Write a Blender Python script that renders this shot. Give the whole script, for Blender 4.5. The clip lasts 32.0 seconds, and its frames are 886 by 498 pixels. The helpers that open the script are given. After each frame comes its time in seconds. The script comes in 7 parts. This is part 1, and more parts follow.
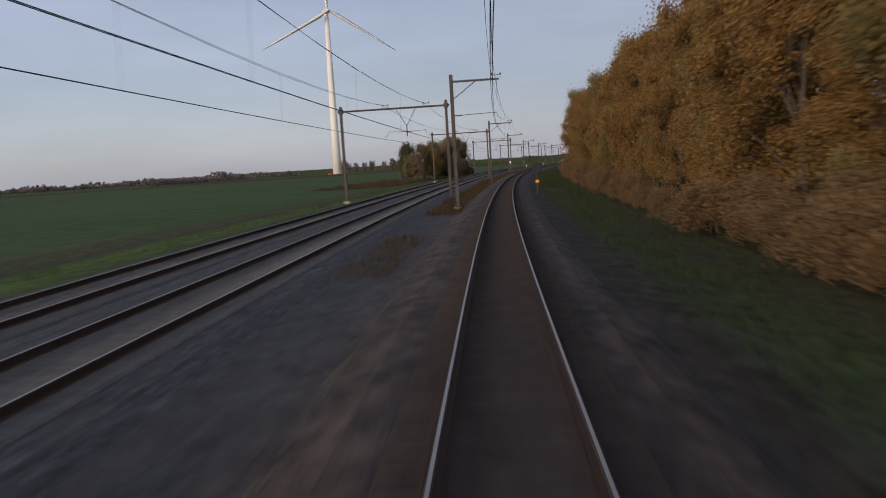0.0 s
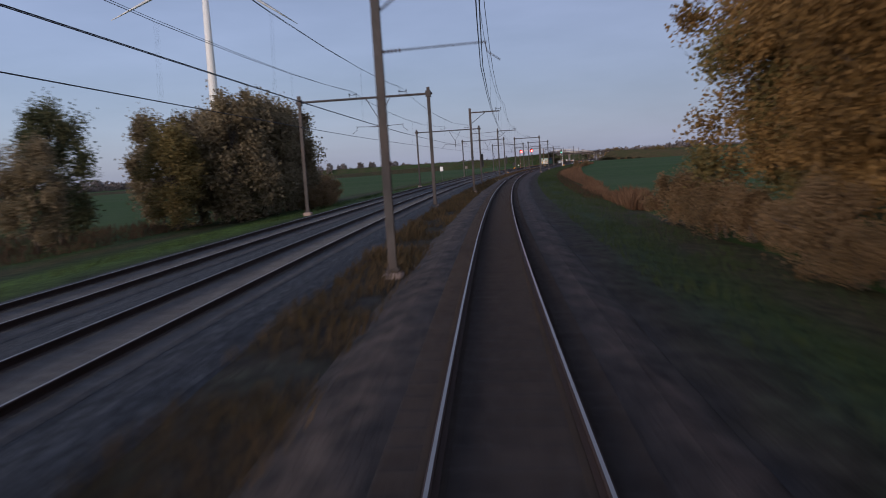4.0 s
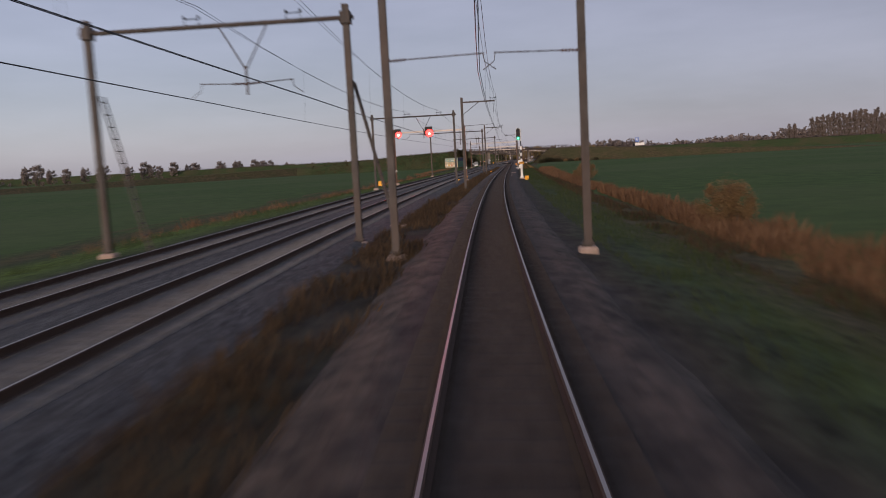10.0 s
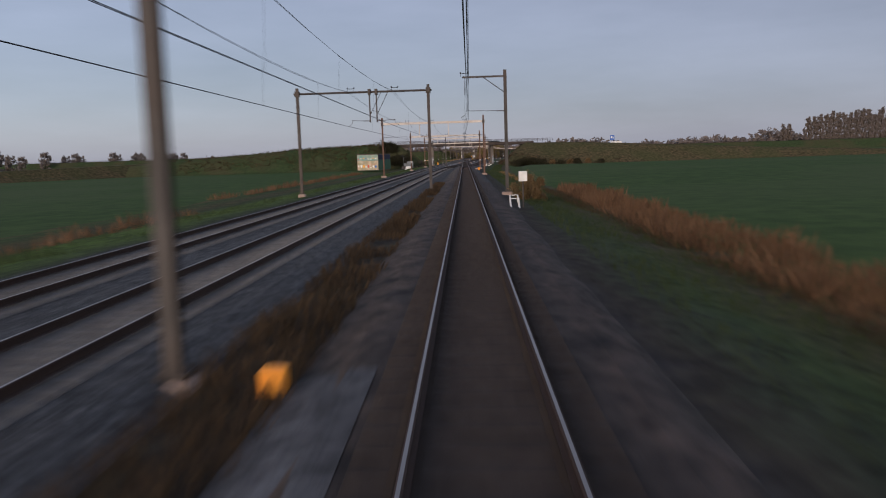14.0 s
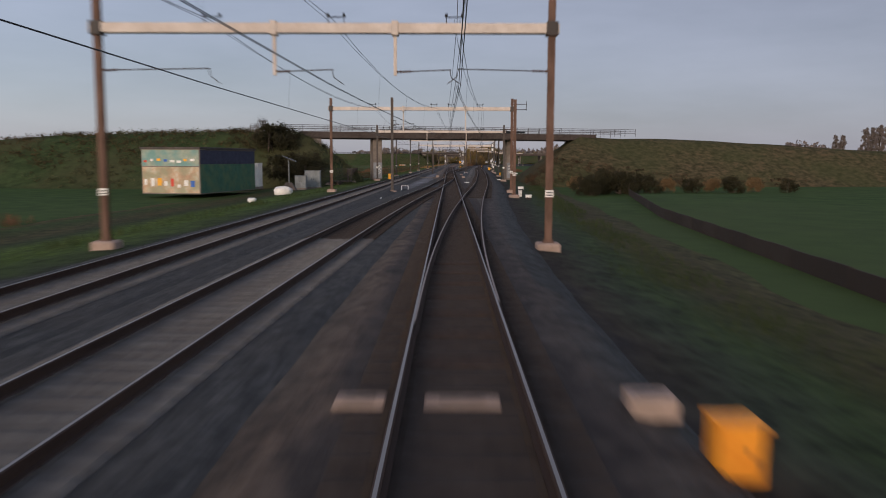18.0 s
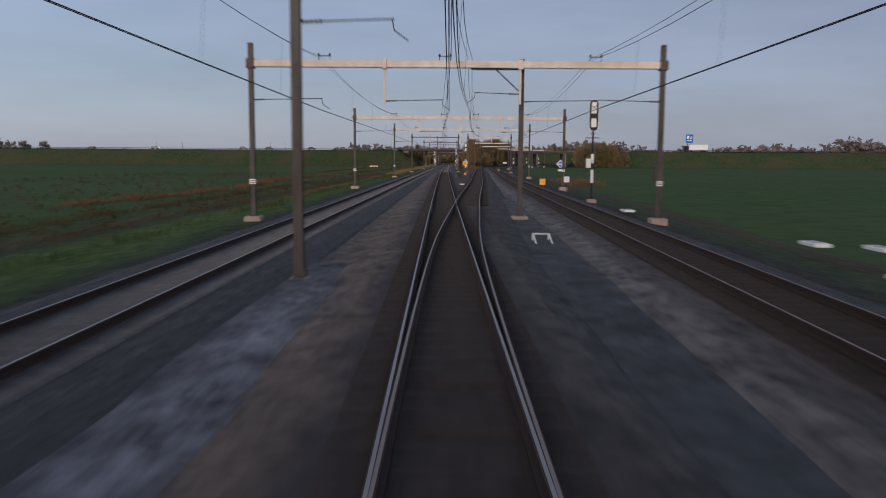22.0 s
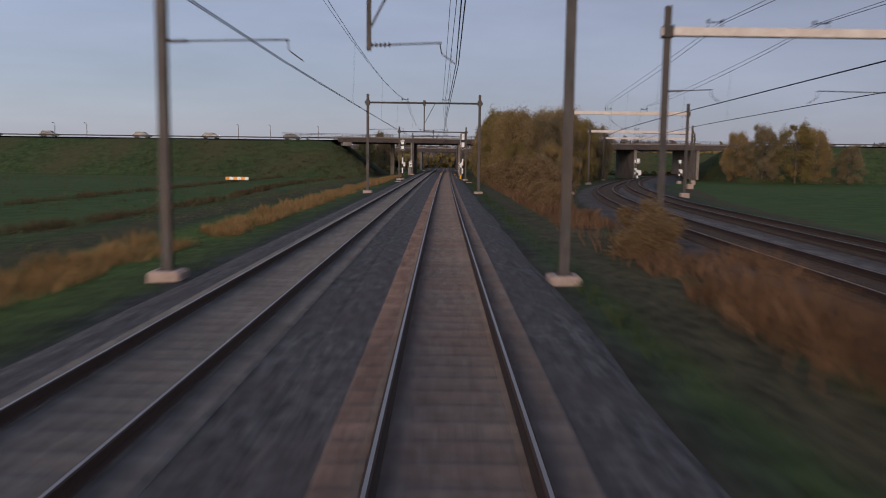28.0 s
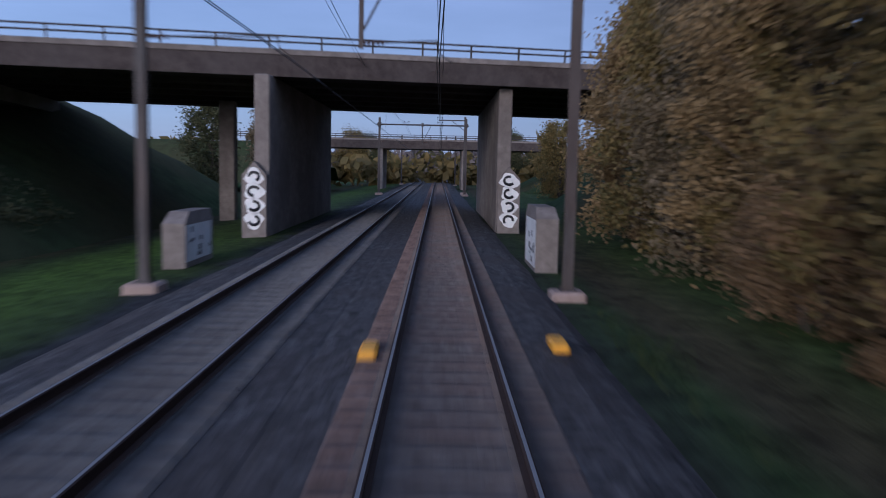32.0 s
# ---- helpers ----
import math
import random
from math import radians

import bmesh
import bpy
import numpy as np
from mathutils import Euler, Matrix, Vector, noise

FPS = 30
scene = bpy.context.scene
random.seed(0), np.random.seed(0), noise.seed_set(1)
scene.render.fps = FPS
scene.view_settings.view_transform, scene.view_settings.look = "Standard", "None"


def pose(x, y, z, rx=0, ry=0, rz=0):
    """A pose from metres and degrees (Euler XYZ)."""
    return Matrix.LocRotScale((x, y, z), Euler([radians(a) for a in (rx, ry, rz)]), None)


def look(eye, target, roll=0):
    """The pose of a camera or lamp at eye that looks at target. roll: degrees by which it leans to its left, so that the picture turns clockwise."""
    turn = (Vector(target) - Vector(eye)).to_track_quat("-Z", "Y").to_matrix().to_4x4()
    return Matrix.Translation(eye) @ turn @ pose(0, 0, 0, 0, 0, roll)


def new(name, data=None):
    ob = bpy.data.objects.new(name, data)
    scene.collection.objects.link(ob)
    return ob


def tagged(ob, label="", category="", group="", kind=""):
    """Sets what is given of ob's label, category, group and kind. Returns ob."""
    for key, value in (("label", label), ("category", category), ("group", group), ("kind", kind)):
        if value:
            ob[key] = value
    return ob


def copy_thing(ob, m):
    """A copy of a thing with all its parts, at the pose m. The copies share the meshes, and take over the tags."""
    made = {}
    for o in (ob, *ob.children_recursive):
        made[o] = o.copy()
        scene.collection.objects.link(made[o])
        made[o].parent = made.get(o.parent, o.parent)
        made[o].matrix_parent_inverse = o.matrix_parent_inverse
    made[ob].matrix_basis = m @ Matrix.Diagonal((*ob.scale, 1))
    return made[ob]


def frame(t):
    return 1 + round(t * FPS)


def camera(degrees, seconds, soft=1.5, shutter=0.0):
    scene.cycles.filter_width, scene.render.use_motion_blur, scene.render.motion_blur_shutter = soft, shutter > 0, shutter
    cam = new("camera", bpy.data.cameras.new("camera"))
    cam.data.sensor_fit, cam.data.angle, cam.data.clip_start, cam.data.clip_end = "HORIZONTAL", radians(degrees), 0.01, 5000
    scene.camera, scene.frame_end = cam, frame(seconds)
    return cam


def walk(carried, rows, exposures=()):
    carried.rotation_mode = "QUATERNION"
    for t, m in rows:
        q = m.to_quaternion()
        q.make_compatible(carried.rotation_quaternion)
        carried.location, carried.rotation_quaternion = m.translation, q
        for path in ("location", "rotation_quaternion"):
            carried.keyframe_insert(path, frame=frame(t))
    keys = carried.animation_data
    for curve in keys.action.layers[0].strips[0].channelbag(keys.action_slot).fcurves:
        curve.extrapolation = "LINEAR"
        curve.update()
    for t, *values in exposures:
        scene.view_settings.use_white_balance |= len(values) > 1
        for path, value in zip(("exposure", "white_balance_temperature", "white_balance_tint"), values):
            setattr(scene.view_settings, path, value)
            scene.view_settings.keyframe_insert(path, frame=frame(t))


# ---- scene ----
# ---------------------------------------------------------------- camera
cam = camera(58.15, 32.0, soft=1.0, shutter=0.4)
PATH = [
    (0, -0.114, 0.000, 2.655, 83.962, 3.360, 3.167),
    (0.5, -0.010, 19.735, 2.655, 83.964, 3.344, 2.577),
    (1, 0.287, 39.472, 2.655, 83.966, 3.330, 2.010),
    (1.5, 0.769, 59.208, 2.655, 83.956, 3.345, 1.493),
    (2, 1.432, 78.943, 2.655, 83.955, 3.382, 0.989),
    (2.5, 2.274, 98.674, 2.655, 83.985, 3.431, 0.463),
    (3, 3.296, 118.401, 2.655, 84.019, 3.486, -0.080),
    (3.5, 4.500, 138.120, 2.655, 84.042, 3.536, -0.653),
    (4, 5.890, 157.831, 2.655, 84.044, 3.588, -1.244),
    (4.5, 7.469, 177.529, 2.655, 83.998, 3.630, -1.838),
    (5, 9.246, 197.207, 2.655, 83.935, 3.664, -2.447),
    (5.5, 11.225, 216.865, 2.655, 83.879, 3.681, -3.074),
    (6, 13.407, 236.499, 2.655, 83.828, 3.671, -3.678),
    (6.5, 15.785, 256.109, 2.655, 83.796, 3.606, -4.236),
    (7, 18.350, 275.692, 2.655, 83.766, 3.515, -4.788),
    (7.5, 21.099, 295.249, 2.655, 83.715, 3.439, -5.395),
    (8, 24.034, 314.777, 2.655, 83.669, 3.370, -6.003),
    (8.5, 27.152, 334.272, 2.655, 83.648, 3.307, -6.558),
    (9, 30.452, 353.730, 2.655, 83.642, 3.246, -7.108),
    (9.5, 33.930, 373.149, 2.655, 83.652, 3.115, -7.693),
    (10, 37.587, 392.527, 2.654, 83.674, 2.986, -8.274),
    (10.5, 41.421, 411.864, 2.654, 83.712, 2.920, -8.807),
    (11, 45.423, 431.160, 2.654, 83.736, 2.877, -9.318),
    (11.5, 49.573, 450.416, 2.654, 83.711, 2.838, -9.859),
    (12, 53.849, 469.637, 2.654, 83.647, 2.740, -10.382),
    (12.5, 58.225, 488.827, 2.653, 83.513, 2.576, -10.862),
    (13, 62.673, 507.987, 2.653, 83.384, 2.361, -11.271),
    (13.5, 67.169, 527.125, 2.652, 83.337, 2.067, -11.597),
    (14, 71.698, 546.243, 2.652, 83.335, 1.747, -11.868),
    (14.5, 76.244, 565.345, 2.652, 83.372, 1.462, -12.101),
    (15, 80.797, 584.433, 2.651, 83.421, 1.192, -12.297),
    (15.5, 85.351, 603.510, 2.651, 83.443, 0.933, -12.436),
    (16, 89.902, 622.576, 2.650, 83.469, 0.673, -12.545),
    (16.5, 94.443, 641.630, 2.650, 83.535, 0.394, -12.642),
    (17, 98.973, 660.671, 2.650, 83.597, 0.164, -12.731),
    (17.5, 103.495, 679.699, 2.650, 83.612, -0.029, -12.851),
    (18, 108.013, 698.712, 2.650, 83.622, -0.203, -12.981),
    (18.5, 112.534, 717.708, 2.650, 83.666, -0.320, -13.074),
    (19, 117.060, 736.688, 2.650, 83.705, -0.400, -13.151),
    (19.5, 121.590, 755.651, 2.650, 83.701, -0.440, -13.226),
    (20, 126.121, 774.598, 2.650, 83.683, -0.451, -13.291),
    (20.5, 130.646, 793.531, 2.650, 83.667, -0.471, -13.366),
    (21, 135.158, 812.454, 2.650, 83.644, -0.467, -13.440),
    (21.5, 139.664, 831.365, 2.650, 83.603, -0.404, -13.525),
    (22, 144.172, 850.263, 2.650, 83.562, -0.321, -13.624),
    (22.5, 148.691, 869.144, 2.650, 83.541, -0.234, -13.719),
    (23, 153.228, 888.007, 2.650, 83.523, -0.180, -13.823),
    (23.5, 157.787, 906.851, 2.650, 83.490, -0.216, -13.939),
    (24, 162.368, 925.677, 2.650, 83.458, -0.297, -14.033),
    (24.5, 166.966, 944.489, 2.650, 83.440, -0.404, -14.096),
    (25, 171.579, 963.294, 2.650, 83.429, -0.522, -14.153),
    (25.5, 176.213, 982.091, 2.650, 83.416, -0.614, -14.216),
    (26, 180.873, 1000.876, 2.650, 83.422, -0.683, -14.284),
    (26.5, 185.561, 1019.651, 2.650, 83.473, -0.713, -14.339),
    (27, 190.275, 1038.416, 2.650, 83.542, -0.725, -14.376),
    (27.5, 195.011, 1057.171, 2.650, 83.606, -0.726, -14.392),
    (28, 199.772, 1075.916, 2.650, 83.676, -0.723, -14.421),
    (28.5, 204.559, 1094.653, 2.650, 83.761, -0.724, -14.486),
    (29, 209.374, 1113.383, 2.650, 83.853, -0.737, -14.571),
    (29.5, 214.215, 1132.107, 2.650, 83.953, -0.771, -14.676),
    (30, 219.080, 1150.825, 2.650, 84.041, -0.827, -14.787),
    (30.5, 223.966, 1169.538, 2.650, 84.089, -0.910, -14.889),
    (31, 228.869, 1188.248, 2.650, 84.129, -1.007, -14.982),
    (31.5, 233.785, 1206.954, 2.650, 84.190, -1.121, -15.069),
    (32, 238.711, 1225.658, 2.650, 84.241, -1.212, -15.134),
]
walk(cam, [(t, pose(x, y, z, rx, ry, rz)) for t, x, y, z, rx, ry, rz in PATH],
     exposures=[(0, 0.0, 6210, 10), (1, -0.05, 6110, 10), (2.5, -0.1, 5760, 10), (5, -0.25, 5380, 14), (6, -0.17, 6050, 10), (7, -0.1, 6250, 10), (10, -0.1, 6350, 16), (12, -0.1, 6300, 15), (13, -0.1, 6150, 11),
                (14, -0.12, 5960, 10), (18, -0.12, 6210, 10), (19, -0.12, 6060, 10), (20, -0.05, 5300, 9), (21, 0.12, 4760, 4), (22, -0.2, 5760, 8), (23, -0.15, 6110, 10),
                (25, -0.15, 6060, 10), (28, -0.15, 5960, 12), (29, -0.18, 5700, 13), (30, -0.15, 5250, 10), (32, -0.2, 4600, 13)])

# ---------------------------------------------------------------- sky and light
SUN_TURN, SUN_UP = 215.0, 10.0
world = bpy.data.worlds.new("evening_sky")
scene.world = world
world.use_nodes = True
wn = world.node_tree
wn.nodes.clear()
sky = wn.nodes.new("ShaderNodeTexSky")
sky.sky_type = "NISHITA"
sky.sun_disc = False
sky.sun_elevation = radians(SUN_UP)
sky.sun_rotation = radians(360.0 - SUN_TURN)
sky.air_density, sky.dust_density, sky.ozone_density = 1.0, 1.0, 2.0
back = wn.nodes.new("ShaderNodeBackground")
back.inputs["Strength"].default_value = 0.04
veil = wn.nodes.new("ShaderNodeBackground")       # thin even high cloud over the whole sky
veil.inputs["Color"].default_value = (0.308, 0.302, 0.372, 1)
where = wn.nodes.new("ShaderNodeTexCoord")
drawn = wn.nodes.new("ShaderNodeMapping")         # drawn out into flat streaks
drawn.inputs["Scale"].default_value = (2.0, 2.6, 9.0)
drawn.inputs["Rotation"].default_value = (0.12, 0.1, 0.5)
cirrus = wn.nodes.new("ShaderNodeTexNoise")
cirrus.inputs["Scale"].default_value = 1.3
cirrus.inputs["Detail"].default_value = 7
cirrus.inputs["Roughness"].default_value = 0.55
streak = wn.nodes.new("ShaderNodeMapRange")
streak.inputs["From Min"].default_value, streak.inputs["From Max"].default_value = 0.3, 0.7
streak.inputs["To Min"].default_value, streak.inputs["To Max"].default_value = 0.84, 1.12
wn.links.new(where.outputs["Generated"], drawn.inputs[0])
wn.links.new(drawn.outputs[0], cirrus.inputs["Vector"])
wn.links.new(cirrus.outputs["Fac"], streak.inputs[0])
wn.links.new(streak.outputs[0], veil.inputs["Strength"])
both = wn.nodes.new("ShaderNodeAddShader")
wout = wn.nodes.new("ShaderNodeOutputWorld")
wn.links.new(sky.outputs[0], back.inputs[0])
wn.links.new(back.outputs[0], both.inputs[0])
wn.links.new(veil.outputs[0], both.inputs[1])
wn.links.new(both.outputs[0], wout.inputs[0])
sun = new("sun", bpy.data.lights.new("sun", "SUN"))
sun.data.energy, sun.data.angle, sun.data.color = 3.0, radians(20), (1.0, 0.74, 0.55)
a = radians(SUN_TURN)
sun.matrix_world = look((0, 0, 60), (-math.sin(a) * 100, -math.cos(a) * 100, 60 - 100 * math.tan(radians(SUN_UP))))


# the two red signals throw a narrow beam down the line
def signal_beam(name, eye, target, watts, col):
    ob = new(name, bpy.data.lights.new(name, "SPOT"))
    ob.data.energy, ob.data.color = watts, col
    ob.data.spot_size, ob.data.spot_blend, ob.data.shadow_soft_size = radians(16), 1.0, 0.25
    ob.matrix_world = look(eye, target)
    return ob


signal_beam("red_signal_beam", (47.9, 508.6, 6.7), (18, 300, 0), 7000, (1.0, 0.07, 0.04))
signal_beam("red_signal_beam", (52.4, 507.5, 6.7), (18, 300, 0), 7000, (1.0, 0.07, 0.04))


# ---------------------------------------------------------------- materials
def material(name, cols, scale=2.0, rough=0.85, metal=0.0, bump=0.0, patch=0.0, patch_col=None, patch_scale=0.1,
             bump_scale=None, space="Position", stretch=None, spec=0.3, vary=0.0):
    """Two scales of noise: a fine grain between the given colours, and large patches of another colour."""
    m = bpy.data.materials.new(name)
    m.use_nodes = True
    nt = m.node_tree
    b = nt.nodes["Principled BSDF"]
    b.inputs["Roughness"].default_value = rough
    b.inputs["Metallic"].default_value = metal
    b.inputs["Specular IOR Level"].default_value = spec
    if space == "Position":
        co = nt.nodes.new("ShaderNodeNewGeometry").outputs["Position"]
    else:
        co = nt.nodes.new("ShaderNodeTexCoord").outputs[space]
    if stretch:
        mp = nt.nodes.new("ShaderNodeMapping")
        mp.inputs["Scale"].default_value = stretch
        nt.links.new(co, mp.inputs[0])
        co = mp.outputs[0]
    n = nt.nodes.new("ShaderNodeTexNoise")
    n.inputs["Scale"].default_value = scale
    n.inputs["Detail"].default_value = 6
    n.inputs["Roughness"].default_value = 0.65
    nt.links.new(co, n.inputs["Vector"])
    ramp = nt.nodes.new("ShaderNodeValToRGB")
    el = ramp.color_ramp.elements
    el[0].position, el[1].position = 0.37, 0.64
    for i, c in enumerate(cols):
        if i >= 2:
            el.new(0.37 + 0.27 * (i - 1) / (len(cols) - 1))
    order = sorted(el, key=lambda e: e.position)
    for e, c in zip(order, cols):
        e.color = (*c, 1)
    nt.links.new(n.outputs["Fac"], ramp.inputs[0])
    col = ramp.outputs[0]
    if patch_col:
        n2 = nt.nodes.new("ShaderNodeTexNoise")
        n2.inputs["Scale"].default_value = patch_scale
        n2.inputs["Detail"].default_value = 4
        nt.links.new(co, n2.inputs["Vector"])
        r2 = nt.nodes.new("ShaderNodeValToRGB")
        r2.color_ramp.elements[0].position, r2.color_ramp.elements[1].position = 0.42, 0.62
        r2.color_ramp.elements[1].color = (patch, patch, patch, 1)
        nt.links.new(n2.outputs["Fac"], r2.inputs[0])
        mx = nt.nodes.new("ShaderNodeMixRGB")
        mx.inputs[2].default_value = (*patch_col, 1)
        nt.links.new(r2.outputs[0], mx.inputs[0])
        nt.links.new(col, mx.inputs[1])
        col = mx.outputs[0]
    if vary:
        info = nt.nodes.new("ShaderNodeObjectInfo")
        hs = nt.nodes.new("ShaderNodeHueSaturation")
        mr = nt.nodes.new("ShaderNodeMapRange")
        mr.inputs["To Min"].default_value, mr.inputs["To Max"].default_value = 1 - vary, 1 + vary
        nt.links.new(info.outputs["Random"], mr.inputs[0])
        nt.links.new(mr.outputs[0], hs.inputs["Value"])
        nt.links.new(col, hs.inputs["Color"])
        col = hs.outputs[0]
    nt.links.new(col, b.inputs["Base Color"])
    if bump:
        n3 = nt.nodes.new("ShaderNodeTexNoise")
        n3.inputs["Scale"].default_value = bump_scale or scale * 4
        n3.inputs["Detail"].default_value = 4
        nt.links.new(co, n3.inputs["Vector"])
        bp = nt.nodes.new("ShaderNodeBump")
        bp.inputs["Strength"].default_value = bump
        bp.inputs["Distance"].default_value = 0.05
        nt.links.new(n3.outputs["Fac"], bp.inputs["Height"])
        nt.links.new(bp.outputs[0], b.inputs["Normal"])
    return m


def glow(name, col, strength):
    m = bpy.data.materials.new(name)
    m.use_nodes = True
    b = m.node_tree.nodes["Principled BSDF"]
    b.inputs["Base Color"].default_value = (*col, 1)
    b.inputs["Emission Color"].default_value = (*col, 1)
    b.inputs["Emission Strength"].default_value = strength
    return m


def leaf_material(name, cols):
    """Leaves: colour varies from leaf clump to leaf clump, some light passes through."""
    m = bpy.data.materials.new(name)
    m.use_nodes = True
    nt = m.node_tree
    b = nt.nodes["Principled BSDF"]
    b.inputs["Roughness"].default_value = 0.7
    b.inputs["Specular IOR Level"].default_value = 0.2
    g = nt.nodes.new("ShaderNodeNewGeometry")
    ramp = nt.nodes.new("ShaderNodeValToRGB")
    el = ramp.color_ramp.elements
    for i in range(2, len(cols)):
        el.new((i - 1) / (len(cols) - 1))
    for e, c in zip(sorted(el, key=lambda q: q.position), cols):
        e.color = (*c, 1)
    n = nt.nodes.new("ShaderNodeTexNoise")
    n.inputs["Scale"].default_value = 0.35
    nt.links.new(g.outputs["Position"], n.inputs["Vector"])
    mx = nt.nodes.new("ShaderNodeMath")
    mx.operation = "MULTIPLY_ADD"
    mx.inputs[1].default_value, mx.inputs[2].default_value = 0.5, 0.0
    ad = nt.nodes.new("ShaderNodeMath")
    ad.operation = "MULTIPLY_ADD"
    ad.inputs[1].default_value = 0.9
    nt.links.new(g.outputs["Random Per Island"], mx.inputs[0])
    sub = nt.nodes.new("ShaderNodeMath")
    sub.operation = "SUBTRACT"
    sub.inputs[1].default_value = 0.22
    nt.links.new(n.outputs["Fac"], sub.inputs[0])
    nt.links.new(sub.outputs[0], ad.inputs[0])
    nt.links.new(mx.outputs[0], ad.inputs[2])
    nt.links.new(ad.outputs[0], ramp.inputs[0])
    nt.links.new(ramp.outputs[0], b.inputs["Base Color"])
    tr = nt.nodes.new("ShaderNodeBsdfTranslucent")
    nt.links.new(ramp.outputs[0], tr.inputs[0])
    ms = nt.nodes.new("ShaderNodeMixShader")
    ms.inputs[0].default_value = 0.4
    out = nt.nodes["Material Output"]
    nt.links.new(b.outputs[0], ms.inputs[1])
    nt.links.new(tr.outputs[0], ms.inputs[2])
    nt.links.new(ms.outputs[0], out.inputs[0])
    return m


FIELD = material("field_grass", [(0.034, 0.064, 0.018), (0.058, 0.1, 0.028)], 0.5, 0.9, bump=0.4, patch=0.7,
                 patch_col=(0.064, 0.092, 0.036), patch_scale=0.02, bump_scale=3, spec=0.06)
BROWN_BANK = material("dead_bank_growth", [(0.035, 0.035, 0.0175), (0.075, 0.065, 0.035), (0.119, 0.0875, 0.05)], 1.1, 0.95, bump=1.0, patch=0.5,
                      patch_col=(0.05, 0.0625, 0.025), patch_scale=0.09, bump_scale=4, spec=0.06)
BANK = material("bank_grass", [(0.0275, 0.045, 0.0187), (0.0537, 0.0788, 0.0312)], 0.8, 0.95, bump=0.9, patch=0.6,
                patch_col=(0.075, 0.065, 0.035), patch_scale=0.07, bump_scale=5, spec=0.06)
YARD = material("yard_gravel", [(0.011, 0.0135, 0.014), (0.034, 0.037, 0.0375), (0.094, 0.097, 0.095)], 6, 0.85,
                bump=1.0, patch=0.45, patch_col=(0.05, 0.047, 0.041), patch_scale=0.35, bump_scale=16, spec=0.35)
GREY_BALLAST = material("grey_ballast", [(0.009, 0.01, 0.011), (0.04, 0.044, 0.047), (0.125, 0.132, 0.136)], 6, 0.85,
                        bump=1.0, patch=0.4, patch_col=(0.055, 0.055, 0.054), patch_scale=0.7, bump_scale=16, spec=0.3)
PALE_BALLAST = material("pale_grey_ballast", [(0.014, 0.0135, 0.0135), (0.06, 0.058, 0.057), (0.16, 0.155, 0.152)], 5, 0.85,
                        bump=1.0, patch=0.6, patch_col=(0.062, 0.054, 0.049), patch_scale=0.45, bump_scale=14, spec=0.3)
RAIL_SIDE = material("rusty_rail", [(0.026, 0.017, 0.013), (0.055, 0.033, 0.024)], 8, 0.8, bump=0.2)
RAIL_TOP = material("polished_rail", [(0.24, 0.225, 0.21), (0.36, 0.335, 0.31)], 6, 0.38, metal=1.0)
RUST_TOP = material("dull_rail_top", [(0.2, 0.15, 0.12), (0.32, 0.25, 0.205)], 6, 0.42, metal=0.9)
WOOD_SLEEPER = material("tarred_sleeper", [(0.026, 0.021, 0.018), (0.052, 0.042, 0.035)], 9, 0.9, bump=0.5, space="Object",
                        stretch=(0.4, 3, 3), vary=0.2)
CONC_SLEEPER = material("concrete_sleeper", [(0.115, 0.102, 0.094), (0.19, 0.168, 0.155)], 5, 0.9, bump=0.3, vary=0.12,
                        patch=0.5, patch_col=(0.16, 0.11, 0.09), patch_scale=0.8)
GREY_SLEEPER = material("grey_concrete_sleeper", [(0.1, 0.103, 0.106), (0.165, 0.166, 0.167)], 5, 0.9, bump=0.3, vary=0.12,
                        patch=0.4, patch_col=(0.105, 0.095, 0.088), patch_scale=0.8)
STEEL = material("weathered_galvanised_steel", [(0.045, 0.0428, 0.0413), (0.0825, 0.078, 0.075)], 3, 0.65, metal=0.3, bump=0.15,
                 patch=0.5, patch_col=(0.09, 0.0675, 0.0562), patch_scale=1.2, stretch=(1, 1, 0.3))
RUSTY_STEEL = material("rust_brown_steel", [(0.09, 0.055, 0.04), (0.16, 0.1, 0.075)], 3, 0.75, metal=0.2, bump=0.2,
                       stretch=(1, 1, 0.3))
PALE_STEEL = material("pale_zinc_beam", [(0.5, 0.45, 0.4), (0.62, 0.57, 0.52)], 1.5, 0.6, bump=0.1, patch=0.35,
                      patch_col=(0.4, 0.34, 0.3), patch_scale=0.8)
CONCRETE = material("stained_concrete", [(0.17, 0.15, 0.132), (0.25, 0.225, 0.2)], 2.5, 0.9, bump=0.3, patch=0.6,
                    patch_col=(0.11, 0.095, 0.082), patch_scale=0.35)
# deck concrete toned down: shade on the bridge faces is in the colour
DECK_CONC = material("shade_toned_deck_concrete", [(0.04, 0.032, 0.029), (0.07, 0.058, 0.052)], 2.0, 0.9, bump=0.3, patch=0.5,
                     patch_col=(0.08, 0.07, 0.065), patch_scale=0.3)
FOOTING = material("footing_concrete", [(0.3, 0.23, 0.19), (0.42, 0.33, 0.28)], 5, 0.9, bump=0.3, patch=0.4,
                   patch_col=(0.2, 0.16, 0.13), patch_scale=2.5)
WIRE = material("dark_copper_wire", [(0.02, 0.02, 0.022), (0.035, 0.033, 0.032)], 3, 0.5, metal=0.6)
INSULATOR = material("brown_insulator", [(0.05, 0.03, 0.022), (0.08, 0.05, 0.035)], 6, 0.3)
WHITE = material("white_paint", [(0.66, 0.71, 0.69), (0.82, 0.81, 0.79)], 4, 0.5, patch=0.3, patch_col=(0.5, 0.47, 0.43),
                 patch_scale=1.5)
